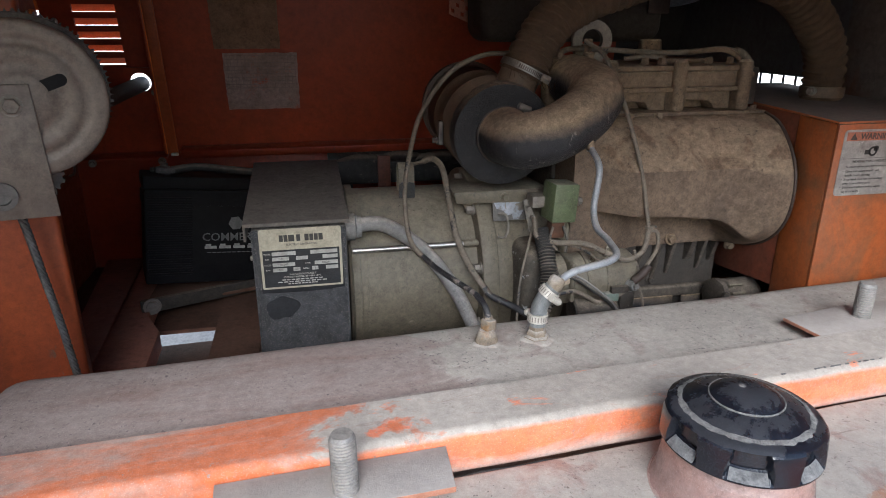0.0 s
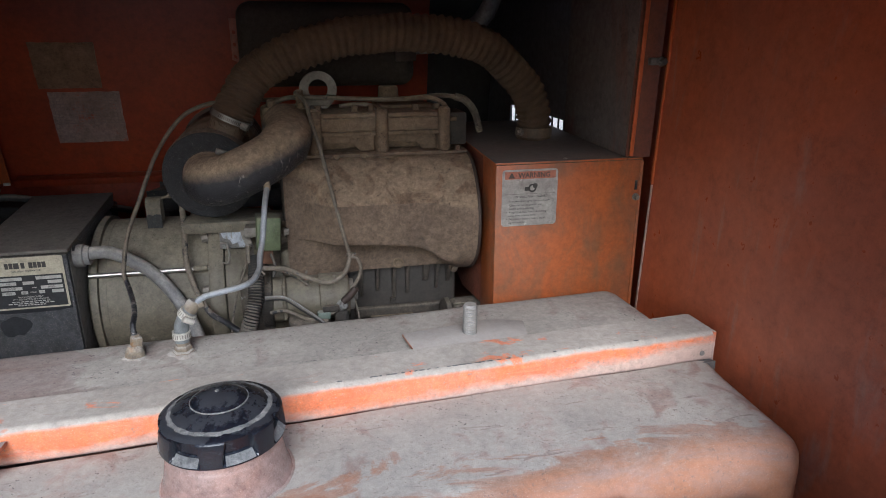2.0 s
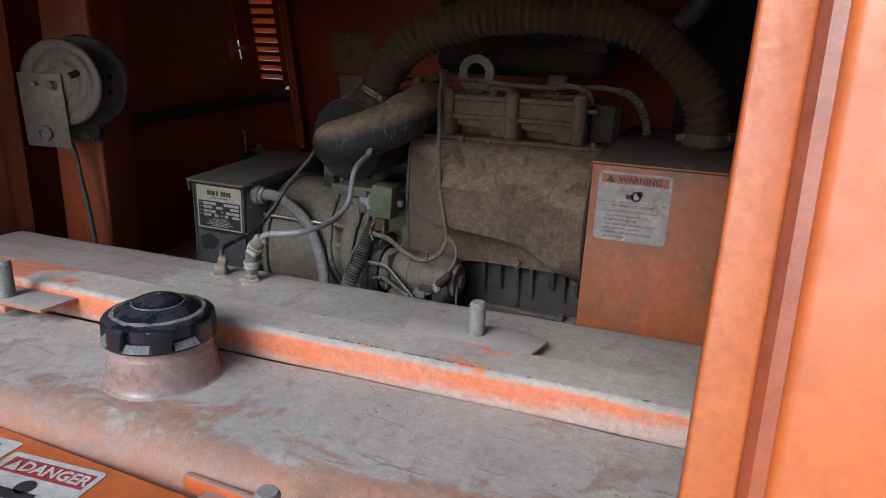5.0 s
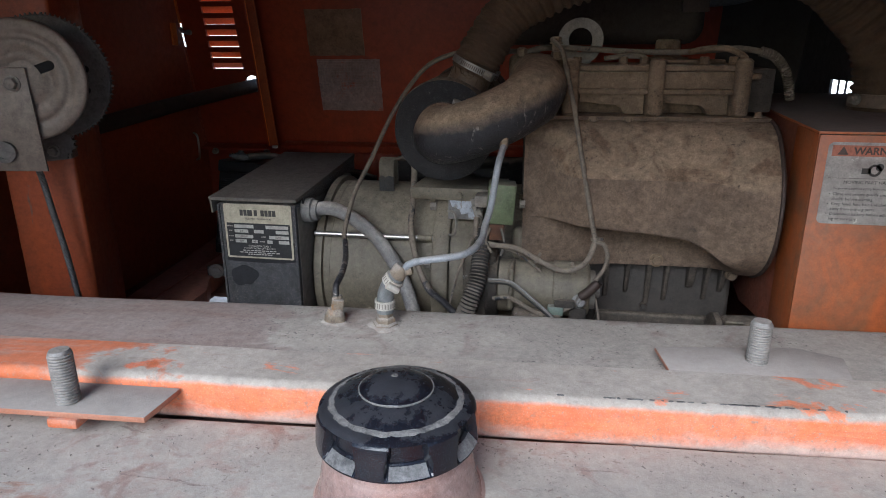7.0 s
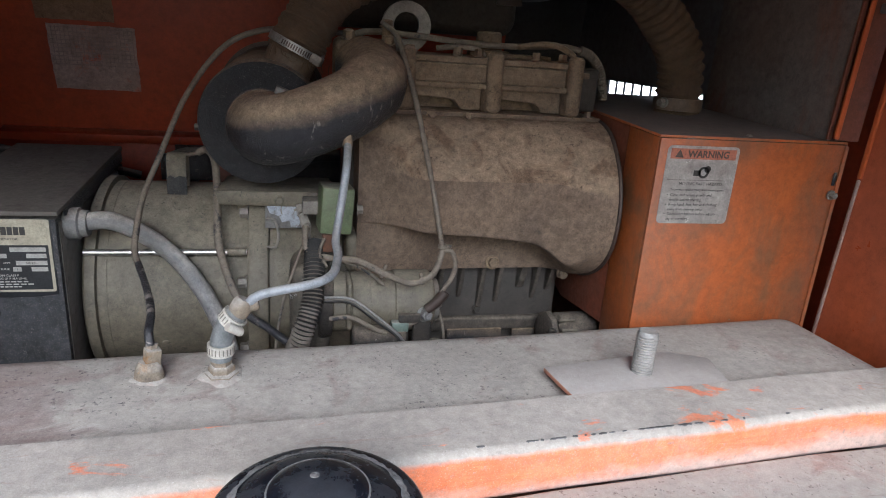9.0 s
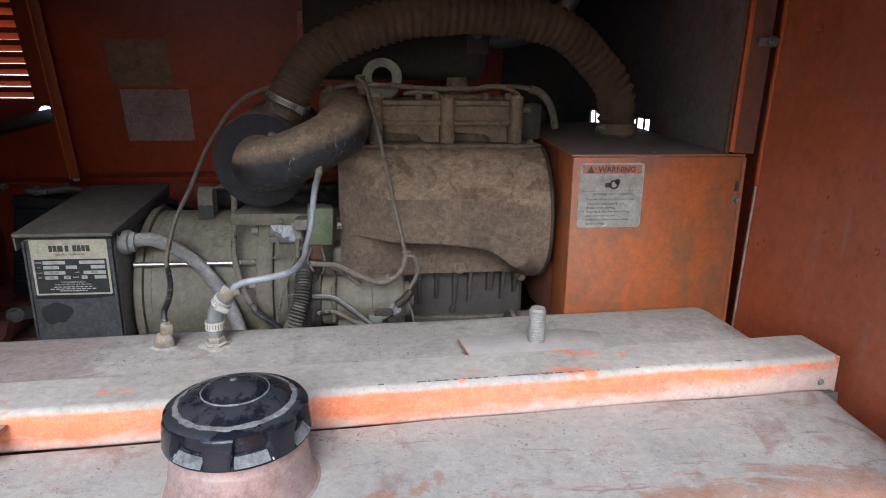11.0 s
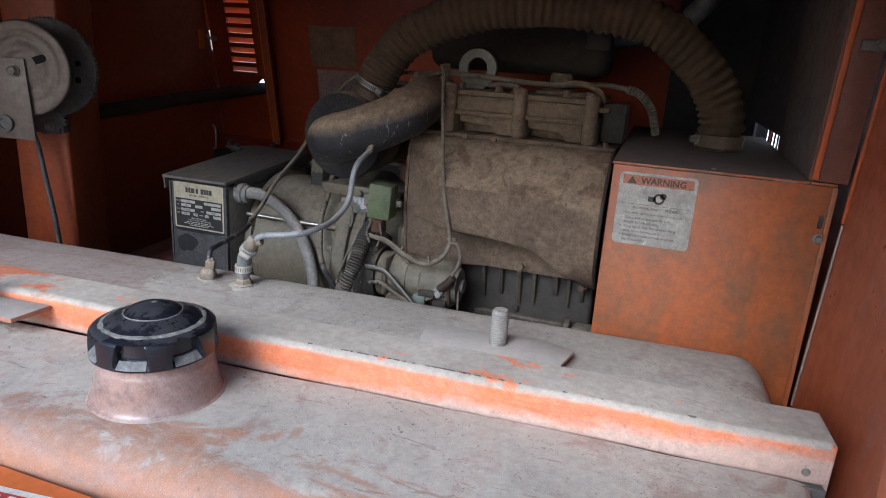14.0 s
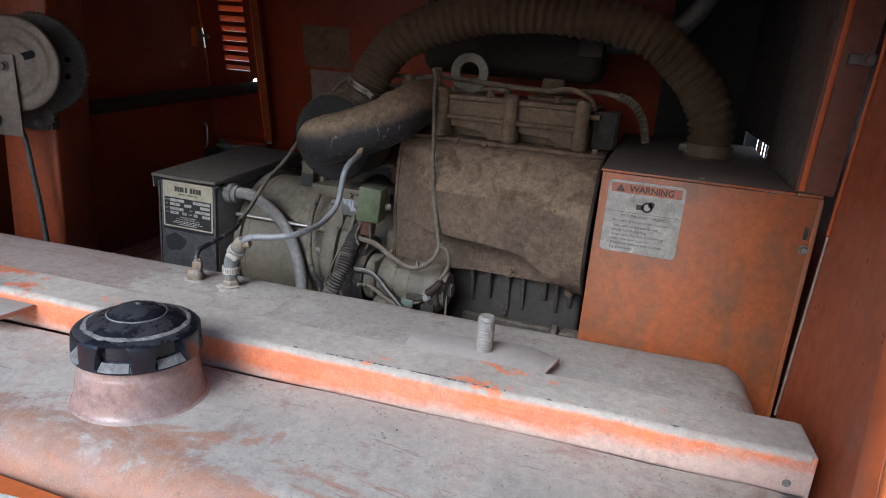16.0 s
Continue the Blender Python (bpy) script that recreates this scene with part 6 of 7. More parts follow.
part("pipe", tube([(0.287, 0.915, 1.134), (0.288, 0.878, 1.133), (0.300, 0.848, 1.135), (0.328, 0.836, 1.143), (0.365, 0.846, 1.157), (0.400, 0.868, 1.174), (0.422, 0.900, 1.192), (0.424, 0.940, 1.202), (0.416, 0.985, 1.206)], 0.04, 36, 0.004, elbow_r), "rubber", el, smooth=80)
part("clamp", lathe([(0.0405, 0), (0.0435, 0.0005), (0.0435, 0.009), (0.0405, 0.0095)], (0.287, 0.903, 1.134), (0, 1, 0), 40), "pipe_dark", el)
part("clamp_screw", cyl((0.303, 0.897, 1.178), (1, 0, -0.4), 0.0055, 0.02, 10, 0.001), "dirty_steel", el)
part("manifold_flange", rbox(0.375, 0.460, 0.985, 1.01, 1.165, 1.243, 0.010, 3), "cover", el, "dusty cast manifold flange")
part("manifold_bolt", hexbolt((0.395, 0.985, 1.240), (0, -0.3, 1), 0.008, 0.012), "cover", el)
part("manifold_bolt", hexbolt((0.447, 0.985, 1.236), (0, -0.3, 1), 0.008, 0.012), "cover", el)
part("hose_nipple", cyl((0.3845, 0.818, 1.124), (0.05, 0.6, 1), 0.006, 0.016, 12), "rubber", el)

dh = thing("cooling_duct", (0.6, 0.96, 1.16), "corrugated brown cloth air duct arching over the engine", "duct hose")


def ribbed(s, a):
    k = math.sin(2 * math.pi * s / 0.0150 + 0.9 * math.sin(a + s * 9))
    w = 0.0010 * math.sin(3 * a + s * 40) + 0.0009 * math.sin(5 * a - s * 71)
    sag = math.exp(-(s / 0.17) ** 4)
    fold = math.sin(2 * math.pi * s / 0.0165 + 1.5 * math.sin(a + s * 11) + 0.7 * math.sin(2 * a - s * 31))
    return 0.0325 + 0.0017 * math.tanh(1.5 * k) * (1.0 + 0.6 * math.sin(s * 23 + 2 * a)) * (1 - 0.7 * sag) + 0.0042 * sag * (1.0 - abs(fold - 0.35)) * (0.75 + 0.25 * math.sin(a * 2 + s * 19)) + w


DUCT = [(0.3235, 0.955, 1.216), (0.340, 0.955, 1.250), (0.379, 0.955, 1.300), (0.441, 0.955, 1.334), (0.540, 0.957, 1.360), (0.637, 0.962, 1.366), (0.733, 0.970, 1.360), (0.783, 0.978, 1.345), (0.834, 0.987, 1.313), (0.877, 0.995, 1.268), (0.901, 1.000, 1.219), (0.905, 1.003, 1.166)]
part("hose", tube(DUCT, 0.039, 40, 0.0020, ribbed), "duct", dh, smooth=80)
ca = (Vector(DUCT[1]) - Vector(DUCT[0])).normalized()
c1 = Vector((0.3282, 0.955, 1.2257))
cl = part("hose_clamp", lathe([(0.0350, 0), (0.0366, 0.0004), (0.0366, 0.0100), (0.0350, 0.0105)], c1 - ca * 0.006, ca, 48), "clamp_steel", dh, "dull worm-drive hose clamp")
part("screw_housing", rbox(-0.011, 0.011, -0.0400, -0.033, -0.001, 0.014, 0.001, m=axis_matrix(c1 - ca * 0.006, ca) @ pose(0, 0, 0, 0, 0, 42)), "dirty_steel", cl)
part("screw_head", cyl(Vector((0.346, 0.924, 1.216)), (0.75, -0.3, -0.40), 0.0065, 0.014, 6, 0.001), "dirty_steel", cl)
for k in range(26):
    q = axis_matrix(c1 - ca * 0.006, ca) @ pose(0, 0, 0, 0, 0, 150 + k * 5)
    part("band_slot", rbox(0.0364, 0.0369, -0.0009, 0.0009, 0.002, 0.0080, m=q), "pipe_dark", cl)
b = lathe([(0.0345, 0), (0.0366, 0.0005), (0.0366, 0.018), (0.0345, 0.0185)], (0.905, 1.003, 1.169), segs=48)
cl = part("hose_clamp", b, "filter", dh, "brown dust-covered hose clamp")
part("screw_head", hexbolt((0.873, 0.988, 1.180), (-1, -0.4, 0), 0.006, 0.012), "dirty_steel", cl)
fr = bmesh.new()
for k in range(14):
    a = Vector((0.300 + 0.005 * k + random.uniform(-0.003, 0.003), 0.920 + 0.0004 * (k - 7) ** 2 * 0.3, 1.228 - 0.0016 * k))
    tube([a, a + Vector((random.uniform(-0.003, 0.003), -0.003, -0.006)), a + Vector((random.uniform(-0.008, 0.008), -0.004, random.uniform(-0.016, -0.008)))], 0.0005, 4, 0.003, bm=fr)
part("frayed_threads", fr, "duct", dh)

# ---------------------------------------------------------------- guard box with its warning label
gx = thing("guard_box", (0.9, 0.95, 0.70), "orange sheet steel guard box with burnt and rubbed paint", "box")
part("front", rbox(0.764, 1.037, 0.7975, 0.8025, 0.55, 1.152, 0.0015), "orange_box", gx)
part("side", prism([(0.803, 0.55), (0.880, 0.55), (0.880, 1.1554), (0.803, 1.1522)], 0.764, 0.769, "x", 0.0012), "orange_box", gx)
# darker paint than the front part: the shade on this side is coloured in
part("rear_side", prism([(0.8815, 0.866), (1.03, 0.848), (1.22, 0.90), (1.22, 1.1698), (0.8815, 1.1556)], 0.7655, 0.769, "x", 0.0010), "orange_post", gx, "dirty rear sheet of the box side, shade mixed into its paint")
topb = prism([(0.7975, 1.1525), (0.7975, 1.156), (1.22, 1.1742), (1.22, 1.1702)], 0.762, 1.005, "x", 0.0008)
for v in topb.verts:
    if v.co.x > 0.9:
        v.co.x -= 0.0220 * (v.co.y - 0.7975)
part("top", topb, "orange_box", gx, "dust-grey top plate")
part("top_return", prism([(0.7975, 1.1525), (0.7975, 1.156), (0.829, 1.1574), (0.829, 1.1535)], 1.0065, 1.036, "x", 0.0006), "orange_box", gx)
part("flange", rbox(1.0315, 1.0375, 0.7955, 0.797, 0.55, 1.150, 0.001), "orange_box", gx)
part("flange_bolt", hexbolt((1.027, 0.7955, 1.085), (0, -1, 0), 0.005, 0.008), "dirty_steel", gx)
part("flange_slot", rbox(1.023, 1.028, 0.7938, 0.7953, 1.098, 1.116, 0.001), "rubber", gx)
part("rivet", lathe([(0.004, 0), (0.003, 0.002), (0, 0.003)], (0.892, 0.806, 1.157), segs=10), "dirty_steel", gx)
wm = facing(0.8255, 0.7972, 1.0935)
lb = part("warning_label", flat(-0.0505, 0.0505, -0.0500, 0.0500, wm, 0.0006, bevel=0.006), "label_alu", gx, "scratched silver warning label with a faded orange heading")
w1 = wm @ Matrix.Translation((0, 0, 0.0007))
part("heading_band", flat(-0.046, 0.046, 0.0335, 0.0465, w1, 0.0002), "label_orange", lb)
w2 = wm @ Matrix.Translation((0, 0, 0.0010))
part("letters", lettering("WARNING", 0.0120, w2 @ Matrix.Translation((0.007, 0.0395, 0)), 0.0002, bold=0.0003), "ink_faded", lb)
tri = bmesh.new()
tv = [tri.verts.new(w2 @ Vector(p)) for p in ((-0.040, 0.0352, 0.0002), (-0.028, 0.0352, 0.0002), (-0.034, 0.0455, 0.0002))]
tri.faces.new(tv)
part("warning_triangle", tri, "ink_faded", lb)
pic = lathe([(0.0045, 0), (0.0075, 0), (0.0075, 0.0003), (0.0045, 0.0003)], w2 @ Vector((0.004, 0.017, 0)), (0, -1, 0), 20)
flat(-0.010, 0.0, 0.0125, 0.0195, w2, 0.0003, bm=pic)
lathe([(0, 0), (0.0045, 0), (0.0045, 0.0003), (0, 0.0003)], w2 @ Vector((0.009, 0.021, 0)), (0, -1, 0), 16, pic)
part("pictogram", pic, "ink", lb, "black pinch hazard pictogram")
part("rule", flat(-0.046, 0.046, 0.0068, 0.0072, w2, 0.0001), "ink_faded", lb)
for text, x, z, size in (("MOVING PART HAZARD", 0.003, 0.0020, 0.0056), ("To prevent serious injury from moving parts:", 0.0, -0.0055, 0.0042)):
    part("letters", lettering(text, size, w2 @ Matrix.Translation((x, z, 0)), 0.0001), "ink", lb)
for k, text in enumerate(("\u2022  Close and secure guards and", "   shields before starting.", "\u2022  Keep hand, feet, hair and clothing", "   away from moving parts.", "\u2022  Disconnect battery before adjust-", "   ing or servicing.")):
    part("letters", lettering(text, 0.0051, w2 @ Matrix.Translation((-0.042, -0.0125 - 0.0062 * k, 0)), 0.0001, "LEFT"), "ink", lb)

# ---------------------------------------------------------------- muffler and exhaust behind the engine
mf = thing("muffler", (0.5, 1.25, 1.29), "soot black box muffler behind the engine", "muffler")
part("body", rbox(0.33, 0.70, 1.20, 1.34, 1.258, 1.43, 0.03, 5), "muffler", mf)
part("bracket", rbox(0.655, 0.70, 1.192, 1.199, 1.31, 1.37, 0.002), "pipe_dark", mf)
part("bracket_bolt", hexbolt((0.675, 1.192, 1.35), (0, -1, 0), 0.008, 0.012), "dirty_steel", mf)
line("exhaust_pipe", [(0.70, 1.27, 1.34), (0.76, 1.26, 1.345), (0.815, 1.24, 1.365), (0.855, 1.22, 1.40), (0.875, 1.21, 1.44), (0.88, 1.21, ROOF)], 0.019, "pipe_grey", "pale grey curved exhaust pipe", "pipe", 18)
ps = holed("y", 1.368, 1.370, 0.304, 0.372, 1.310, 1.400, [(0.3085 + 0.020 * i + 0.010 * (j % 2), 0.3155 + 0.020 * i + 0.010 * (j % 2), 1.316 + 0.013 * j, 1.323 + 0.013 * j) for i in range(3) for j in range(6)])
for v in ps.verts:
    v.co.z -= 0.41 * (v.co.x - 0.304) * max(0.0, 1 - (v.co.z - 1.310) / 0.09)
single("heat_shield", ps, "heat_shield", "perforated faded orange heat shield beside the muffler", "shield")

# ---------------------------------------------------------------- wires on the engine
sc = thing("spark_cable", (0.350, 0.848, 0.845), "dusty grey cable looping over the generator flange", "cable")
part("upper_run", tube([(0.190, 1.052, 1.070), (0.203, 1.042, 1.077), (0.216, 1.019, 1.064), (0.221, 0.988, 1.016), (0.224, 0.953, 0.972), (0.234, 0.931, 0.939), (0.248, 0.907, 0.911), (0.267, 0.890, 0.885)], 0.0052, 12), "wire", sc)
part("lower_end", tube([(0.258, 0.897, 0.897), (0.267, 0.890, 0.885), (0.290, 0.874, 0.876), (0.316, 0.852, 0.865), (0.350, 0.848, 0.845)], 0.0053, 12), "tarred", sc, "black tarred lower end")
line("cable", [(0.158, 1.06, 1.056), (0.170, 1.058, 1.064), (0.190, 1.052, 1.070)], 0.003, "wire", "dusty cable end at the lifting lug", "cable")
line("control_wire", [(0.439, 0.985, 1.264), (0.455, 0.957, 1.249), (0.463, 0.931, 1.220), (0.476, 0.905, 1.171), (0.487, 0.883, 1.118), (0.498, 0.869, 1.065), (0.508, 0.867, 1.019), (0.516, 0.866, 0.983)], 0.0034, "wire", "dusty wire bundle hanging down the shroud", "wire")
tie = thing("wire_post", (0.44, 0.99, 1.23), "dusty stud with a wire loop at the head", "stud")
part("stud", cyl((0.446, 0.992, 1.225), (0, -0.1, 1), 0.0065, 0.036, 12, 0.001), "cover", tie)
part("nut", hexbolt((0.446, 0.990, 1.258), (0, -0.1, 1), 0.0075, 0.010), "cover", tie)
line("control_wire", [(0.515, 0.866, 0.984), (0.509, 0.860, 0.966), (0.498, 0.852, 0.953), (0.472, 0.849, 0.945), (0.438, 0.846, 0.959), (0.403, 0.858, 0.973), (0.366, 0.880, 0.970), (0.340, 0.893, 0.978), (0.339, 0.905, 1.005)], 0.0042, "wire", "dusty taped wire loop over the starter", "wire")
line("control_wire", [(0.515, 0.866, 0.984), (0.527, 0.865, 0.983), (0.534, 0.866, 0.966), (0.531, 0.867, 0.946), (0.522, 0.868, 0.930), (0.514, 0.868, 0.915)], 0.0032, "wire", "thin rusty wire down to the starter terminal", "wire")
line("control_wire", [(0.345, 0.900, 0.985), (0.352, 0.885, 0.968), (0.380, 0.876, 0.968), (0.410, 0.872, 0.958), (0.440, 0.866, 0.936)], 0.0024, "wire", "thin pale wire beside the loop", "wire")
for p, d in (((0.436, 0.847, 0.959), (-0.85, 0.1, 0.35)), ((0.485, 0.850, 0.948), (0.9, 0, 0.25)), ((0.515, 0.866, 0.988), (-0.1, 0.05, 1))):
    b = lathe([(0.0045, 0), (0.0062, 0), (0.0062, 0.004), (0.0045, 0.004)], p, d, 16)
    rbox(0.004, 0.012, -0.002, 0.002, 0, 0.004, 0.0004, m=axis_matrix(p, d) @ pose(0, 0, 0, 0, 0, 100), bm=b)
    single("cable_tie", b, "wire", "dusty cable tie with its tail", "cable tie", "cable ties on the wiring")


def conduit_r(s, a):
    return 0.0125 + 0.0018 * math.sin(2 * math.pi * s / 0.0048)


single("split_conduit", tube([(0.352, 0.904, 0.982), (0.350, 0.876, 0.957), (0.347, 0.853, 0.921), (0.335, 0.838, 0.884), (0.320, 0.843, 0.842), (0.301, 0.847, 0.799)], 0.0125, 16, 0.0012, conduit_r), "wire_black",
       "ribbed black split conduit dusted brown", "conduit", smooth=80)
line("throttle_cable", [(0.343, 0.914, 1.000), (0.330, 0.900, 0.965), (0.312, 0.880, 0.915), (0.302, 0.862, 0.860), (0.298, 0.852, 0.80)], 0.0020, "wire", "thin dusty throttle cable", "cable")
line("starter_cable", [(0.362, 0.866, 0.916), (0.396, 0.868, 0.913), (0.429, 0.860, 0.891), (0.456, 0.857, 0.870), (0.472, 0.861, 0.850), (0.491, 0.866, 0.833)], 0.0036, "wire_black", "black starter cable with tape", "cable")
line("starter_cable", [(0.362, 0.863, 0.921), (0.397, 0.864, 0.918), (0.430, 0.856, 0.896), (0.456, 0.853, 0.874), (0.470, 0.857, 0.856)], 0.0018, "galv", "pale wire along the starter cable", "cable")
line("starter_cable", [(0.370, 0.868, 0.888), (0.395, 0.862, 0.893), (0.420, 0.862, 0.880), (0.440, 0.868, 0.868), (0.470, 0.872, 0.872), (0.498, 0.874, 0.886)], 0.0035, "wire", "dusty wire below the starter", "cable")
line("terminal_boot", [(0.500, 0.870, 0.898), (0.512, 0.868, 0.909), (0.524, 0.868, 0.924)], 0.007, "pipe_dark", "black rubber terminal boot", "boot", 14)
line("bonding_wire", [(0.510, 0.955, 0.925), (0.515, 0.93, 0.915), (0.525, 0.90, 0.880), (0.530, 0.885, 0.85), (0.528, 0.88, 0.81)], 0.002, "wire", "thin dusty bonding wire", "wire")
line("injector_pipe", [(0.40, 1.00, 1.245), (0.43, 1.02, 1.252), (0.50, 1.03, 1.250), (0.56, 1.035, 1.246), (0.63, 1.03, 1.245), (0.68, 1.03, 1.248), (0.72, 1.04, 1.250), (0.757, 1.048, 1.245)], 0.0045, "wire", "dusty pipe along the valve cover", "pipe")
line("injector_pipe", [(0.52, 1.01, 1.236), (0.55, 0.995, 1.240), (0.575, 0.99, 1.238), (0.585, 0.99, 1.228)], 0.004, "wire", "short dusty fuel pipe", "pipe")
line("injector_pipe", [(0.645, 1.02, 1.245), (0.665, 0.995, 1.250), (0.69, 0.985, 1.250), (0.715, 0.985, 1.238), (0.722, 0.985, 1.222)], 0.0045, "cover", "short dusty fuel pipe with a bend", "pipe")


def spring_r(s, a):
    return 0.0068 + 0.0012 * math.sin(2 * math.pi * s / 0.004)


single("braided_pipe", tube([(0.752, 1.048, 1.246), (0.774, 1.052, 1.238), (0.795, 1.057, 1.214), (0.808, 1.062, 1.173)], 0.0072, 12, 0.001, spring_r), "wire", "brown ribbed sleeve going down behind the guard box", "hose", smooth=80)

# ---------------------------------------------------------------- winch on its post
WR = Matrix.Translation((-0.300, 0.780, 0)) @ pose(0, 0, 0, 0, 0, 19) @ Matrix.Translation((0.300, -0.785, 0))
wp = thing("winch_post", (-0.36, 0.93, FLOOR), "dusty orange square tube post", "post", kind="structure")
part("tube", rbox(-0.110, 0.0, 0.0, 0.13, FLOOR, ROOF - 0.002, 0.006, 3), "orange_post_dark", wp, m=Matrix.Translation((-0.324, 0.884, 0)) @ pose(0, 0, 0, 0, 0, 18))
wn = thing("hand_winch", (-0.30, 0.84, 1.08), "dusty zinc-plated hand winch with a geared reel", "winch")
part("side_plate", prism([(-0.382, 1.228), (-0.290, 1.228), (-0.284, 1.080), (-0.376, 1.084)], 0.779, 0.783, "y", 0.0012), "winch_zinc", wn, "grey zinc side plate with bolts", m=WR)
D0 = Vector((-0.2985, 0.786, 1.2105))
disc = [(0, -0.0012), (0.024, -0.0012), (0.029, 0.0), (0.034, 0.0020), (0.041, 0.0020), (0.046, 0.0004), (0.0535, 0.0002), (0.0575, 0.0016), (0.0605, 0.0026), (0.0645, 0.0026), (0.0680, 0.0014), (0.0710, 0.0010), (0.0800, 0.0016), (0.0830, 0.0024), (0.0848, 0.0040), (0.0852, 0.006), (0.0848, 0.008), (0.083, 0.009), (0.0, 0.009)]
part("reel_flange", lathe(disc, D0, (0, 1, 0), 72), "winch_zinc", wn, "pressed reel flange with concentric ripples", smooth=50, m=WR)
slot = [((0.0145 if math.cos(a) > 0 else -0.0145) + 0.0068 * math.cos(a), 0.0068 * math.sin(a)) for a in [2 * math.pi * (k + 0.5) / 20 for k in range(20)]]
part("reel_slot", prism(slot, -0.0025, 0.0025, "y"), "battery", wn, "dark oblong slot in the flange", m=WR @ Matrix.Translation((-0.2735, 0.7880, 1.2255)) @ pose(0, 0, 0, 0, -20, 0))
part("reel_drum", cyl(D0 + Vector((0, 0.009, 0)), (0, 1, 0), 0.038, 0.069, 36), "winch_gear", wn, m=WR)
coil = [D0 + Vector((0.044 * math.cos(a), 0.012 + 0.056 * a / (12 * math.pi), 0.044 * math.sin(a))) for a in [0.5 * math.pi * k for k in range(25)]]
part("wound_rope", tube(coil, 0.0045, 8, 0.02), "rope", wn, m=WR)


def teeth(a, r, h):
    return r - (0.0040 if (a * 84 / (2 * math.pi)) % 1.0 < 0.55 else 0.0) if r > 0.0935 else r


gear = part("gear_wheel", lathe([(0, 0.004), (0.070, 0.004), (0.078, 0.003), (0.0905, 0.0), (0.0918, 0.001), (0.0920, 0.0030), (0.0960, 0.0035), (0.0960, 0.0075), (0.0920, 0.008), (0, 0.008)], D0 + Vector((0, 0.079, 0)), (0, 1, 0), 336, bumpy=teeth), "winch_gear", wn, "dark toothed gear wheel", smooth=25, m=WR)
for a in (-20, 12):
    part("bolt_hole", cyl(D0 + Vector((0.058 * math.cos(radians(a)), 0.0805, 0.058 * math.sin(radians(a)))), (0, 1, 0), 0.0055, 0.004, 16), "battery", gear, "dark hole in the gear", m=WR)
part("pinion", lathe([(0, 0), (0.020, 0), (0.020, 0.010), (0, 0.010)], D0 + Vector((0.006, 0.078, -0.101)), (0, 1, 0), 96, bumpy=lambda a, r, h: r - (0.003 if (a * 12 / (2 * math.pi)) % 1.0 < 0.5 else 0.0) if r > 0.01 else r), "winch_gear", wn, "small toothed pinion", smooth=25, m=WR)
part("axle_bolt", hexbolt((-0.310, 0.779, 1.206), (0, -1, 0), 0.0085, 0.010), "dirty_steel", wn, m=WR)
part("axle_bolt", hexbolt((-0.345, 0.779, 1.207), (0, -1, 0), 0.006, 0.008), "dirty_steel", wn, m=WR)
part("bush", lathe([(0.0095, 0), (0.0155, 0), (0.0155, 0.006), (0.0095, 0.006)], (-0.336, 0.773, 1.110), (0, 1, 0), 32), "winch_gear", wn, "dirty bush ring", m=WR)
part("bush_core", lathe([(0, 0), (0.0092, 0), (0.0092, 0.003), (0, 0.003)], (-0.336, 0.7765, 1.110), (0, 1, 0), 24), "winch_gear", wn, m=WR)
part("rear_plate", prism([(-0.375, 1.24), (-0.300, 1.24), (-0.288, 1.085), (-0.375, 1.085)], 0.866, 0.870, "y", 0.001), "winch_gear", wn, m=WR)
part("foot_bracket", prism([(-0.330, 1.112), (-0.286, 1.112), (-0.284, 1.084), (-0.330, 1.080)], 0.871, 0.901, "y", 0.002), "winch_zinc", wn, m=WR)
part("foot_bolt", hexbolt((-0.306, 0.864, 1.098), (0, -1, 0), 0.007, 0.010), "dirty_steel", wn, m=WR)


def strand(s, a):
    return 0.0042 + 0.0011 * math.cos(6 * a + 2 * math.pi * s / 0.0075)


single("winch_rope", tube([(-0.352, 0.815, 1.180), (-0.354, 0.825, 1.10), (-0.346, 0.832, 1.068), (-0.339, 0.836, 1.00), (-0.332, 0.840, 0.93), (-0.326, 0.842, 0.856), (-0.322, 0.844, 0.80), (-0.318, 0.845, 0.705)], 0.0045, 24, 0.0011, strand),
       "rope", "twisted steel wire rope hanging from the winch", "wire rope", smooth=80)
line("cross_pipe", [(-0.50, 0.93, 1.086), (-0.46, 1.10, 1.104), (-0.42, 1.35, 1.131), (-0.3715, 1.63, 1.1560), (-0.3700, 1.655, 1.1570)], 0.0172, "pipe_dark", "dark dusty pipe running to a hole in the back wall", "pipe", 24)

# ---------------------------------------------------------------- battery
BM = Matrix.Translation((-0.203, 1.425, 0.757)) @ pose(0, 0, 0, -7, 7, 14)
bt = thing("battery", (-0.175, 1.38, 0.73), "black ribbed vehicle battery with a worn label", "battery")
part("case", rbox(-0.165, 0.165, -0.085, 0.085, 0, 0.195, 0.004), "battery", bt, m=BM)
part("top_cover", rbox(-0.168, 0.168, -0.088, 0.088, 0.195, 0.222, 0.004), "battery", bt, m=BM)
for k in range(17):
    z = 0.018 + 0.0098 * k
    part("rib", rbox(-0.160, -0.075, -0.0885, -0.084, z, z + 0.0048, 0.001), "battery", bt, m=BM)
b = part("end_handle", rbox(-0.168, -0.164, -0.07, 0.07, 0.16, 0.185, 0.0015), "battery", bt, m=BM)
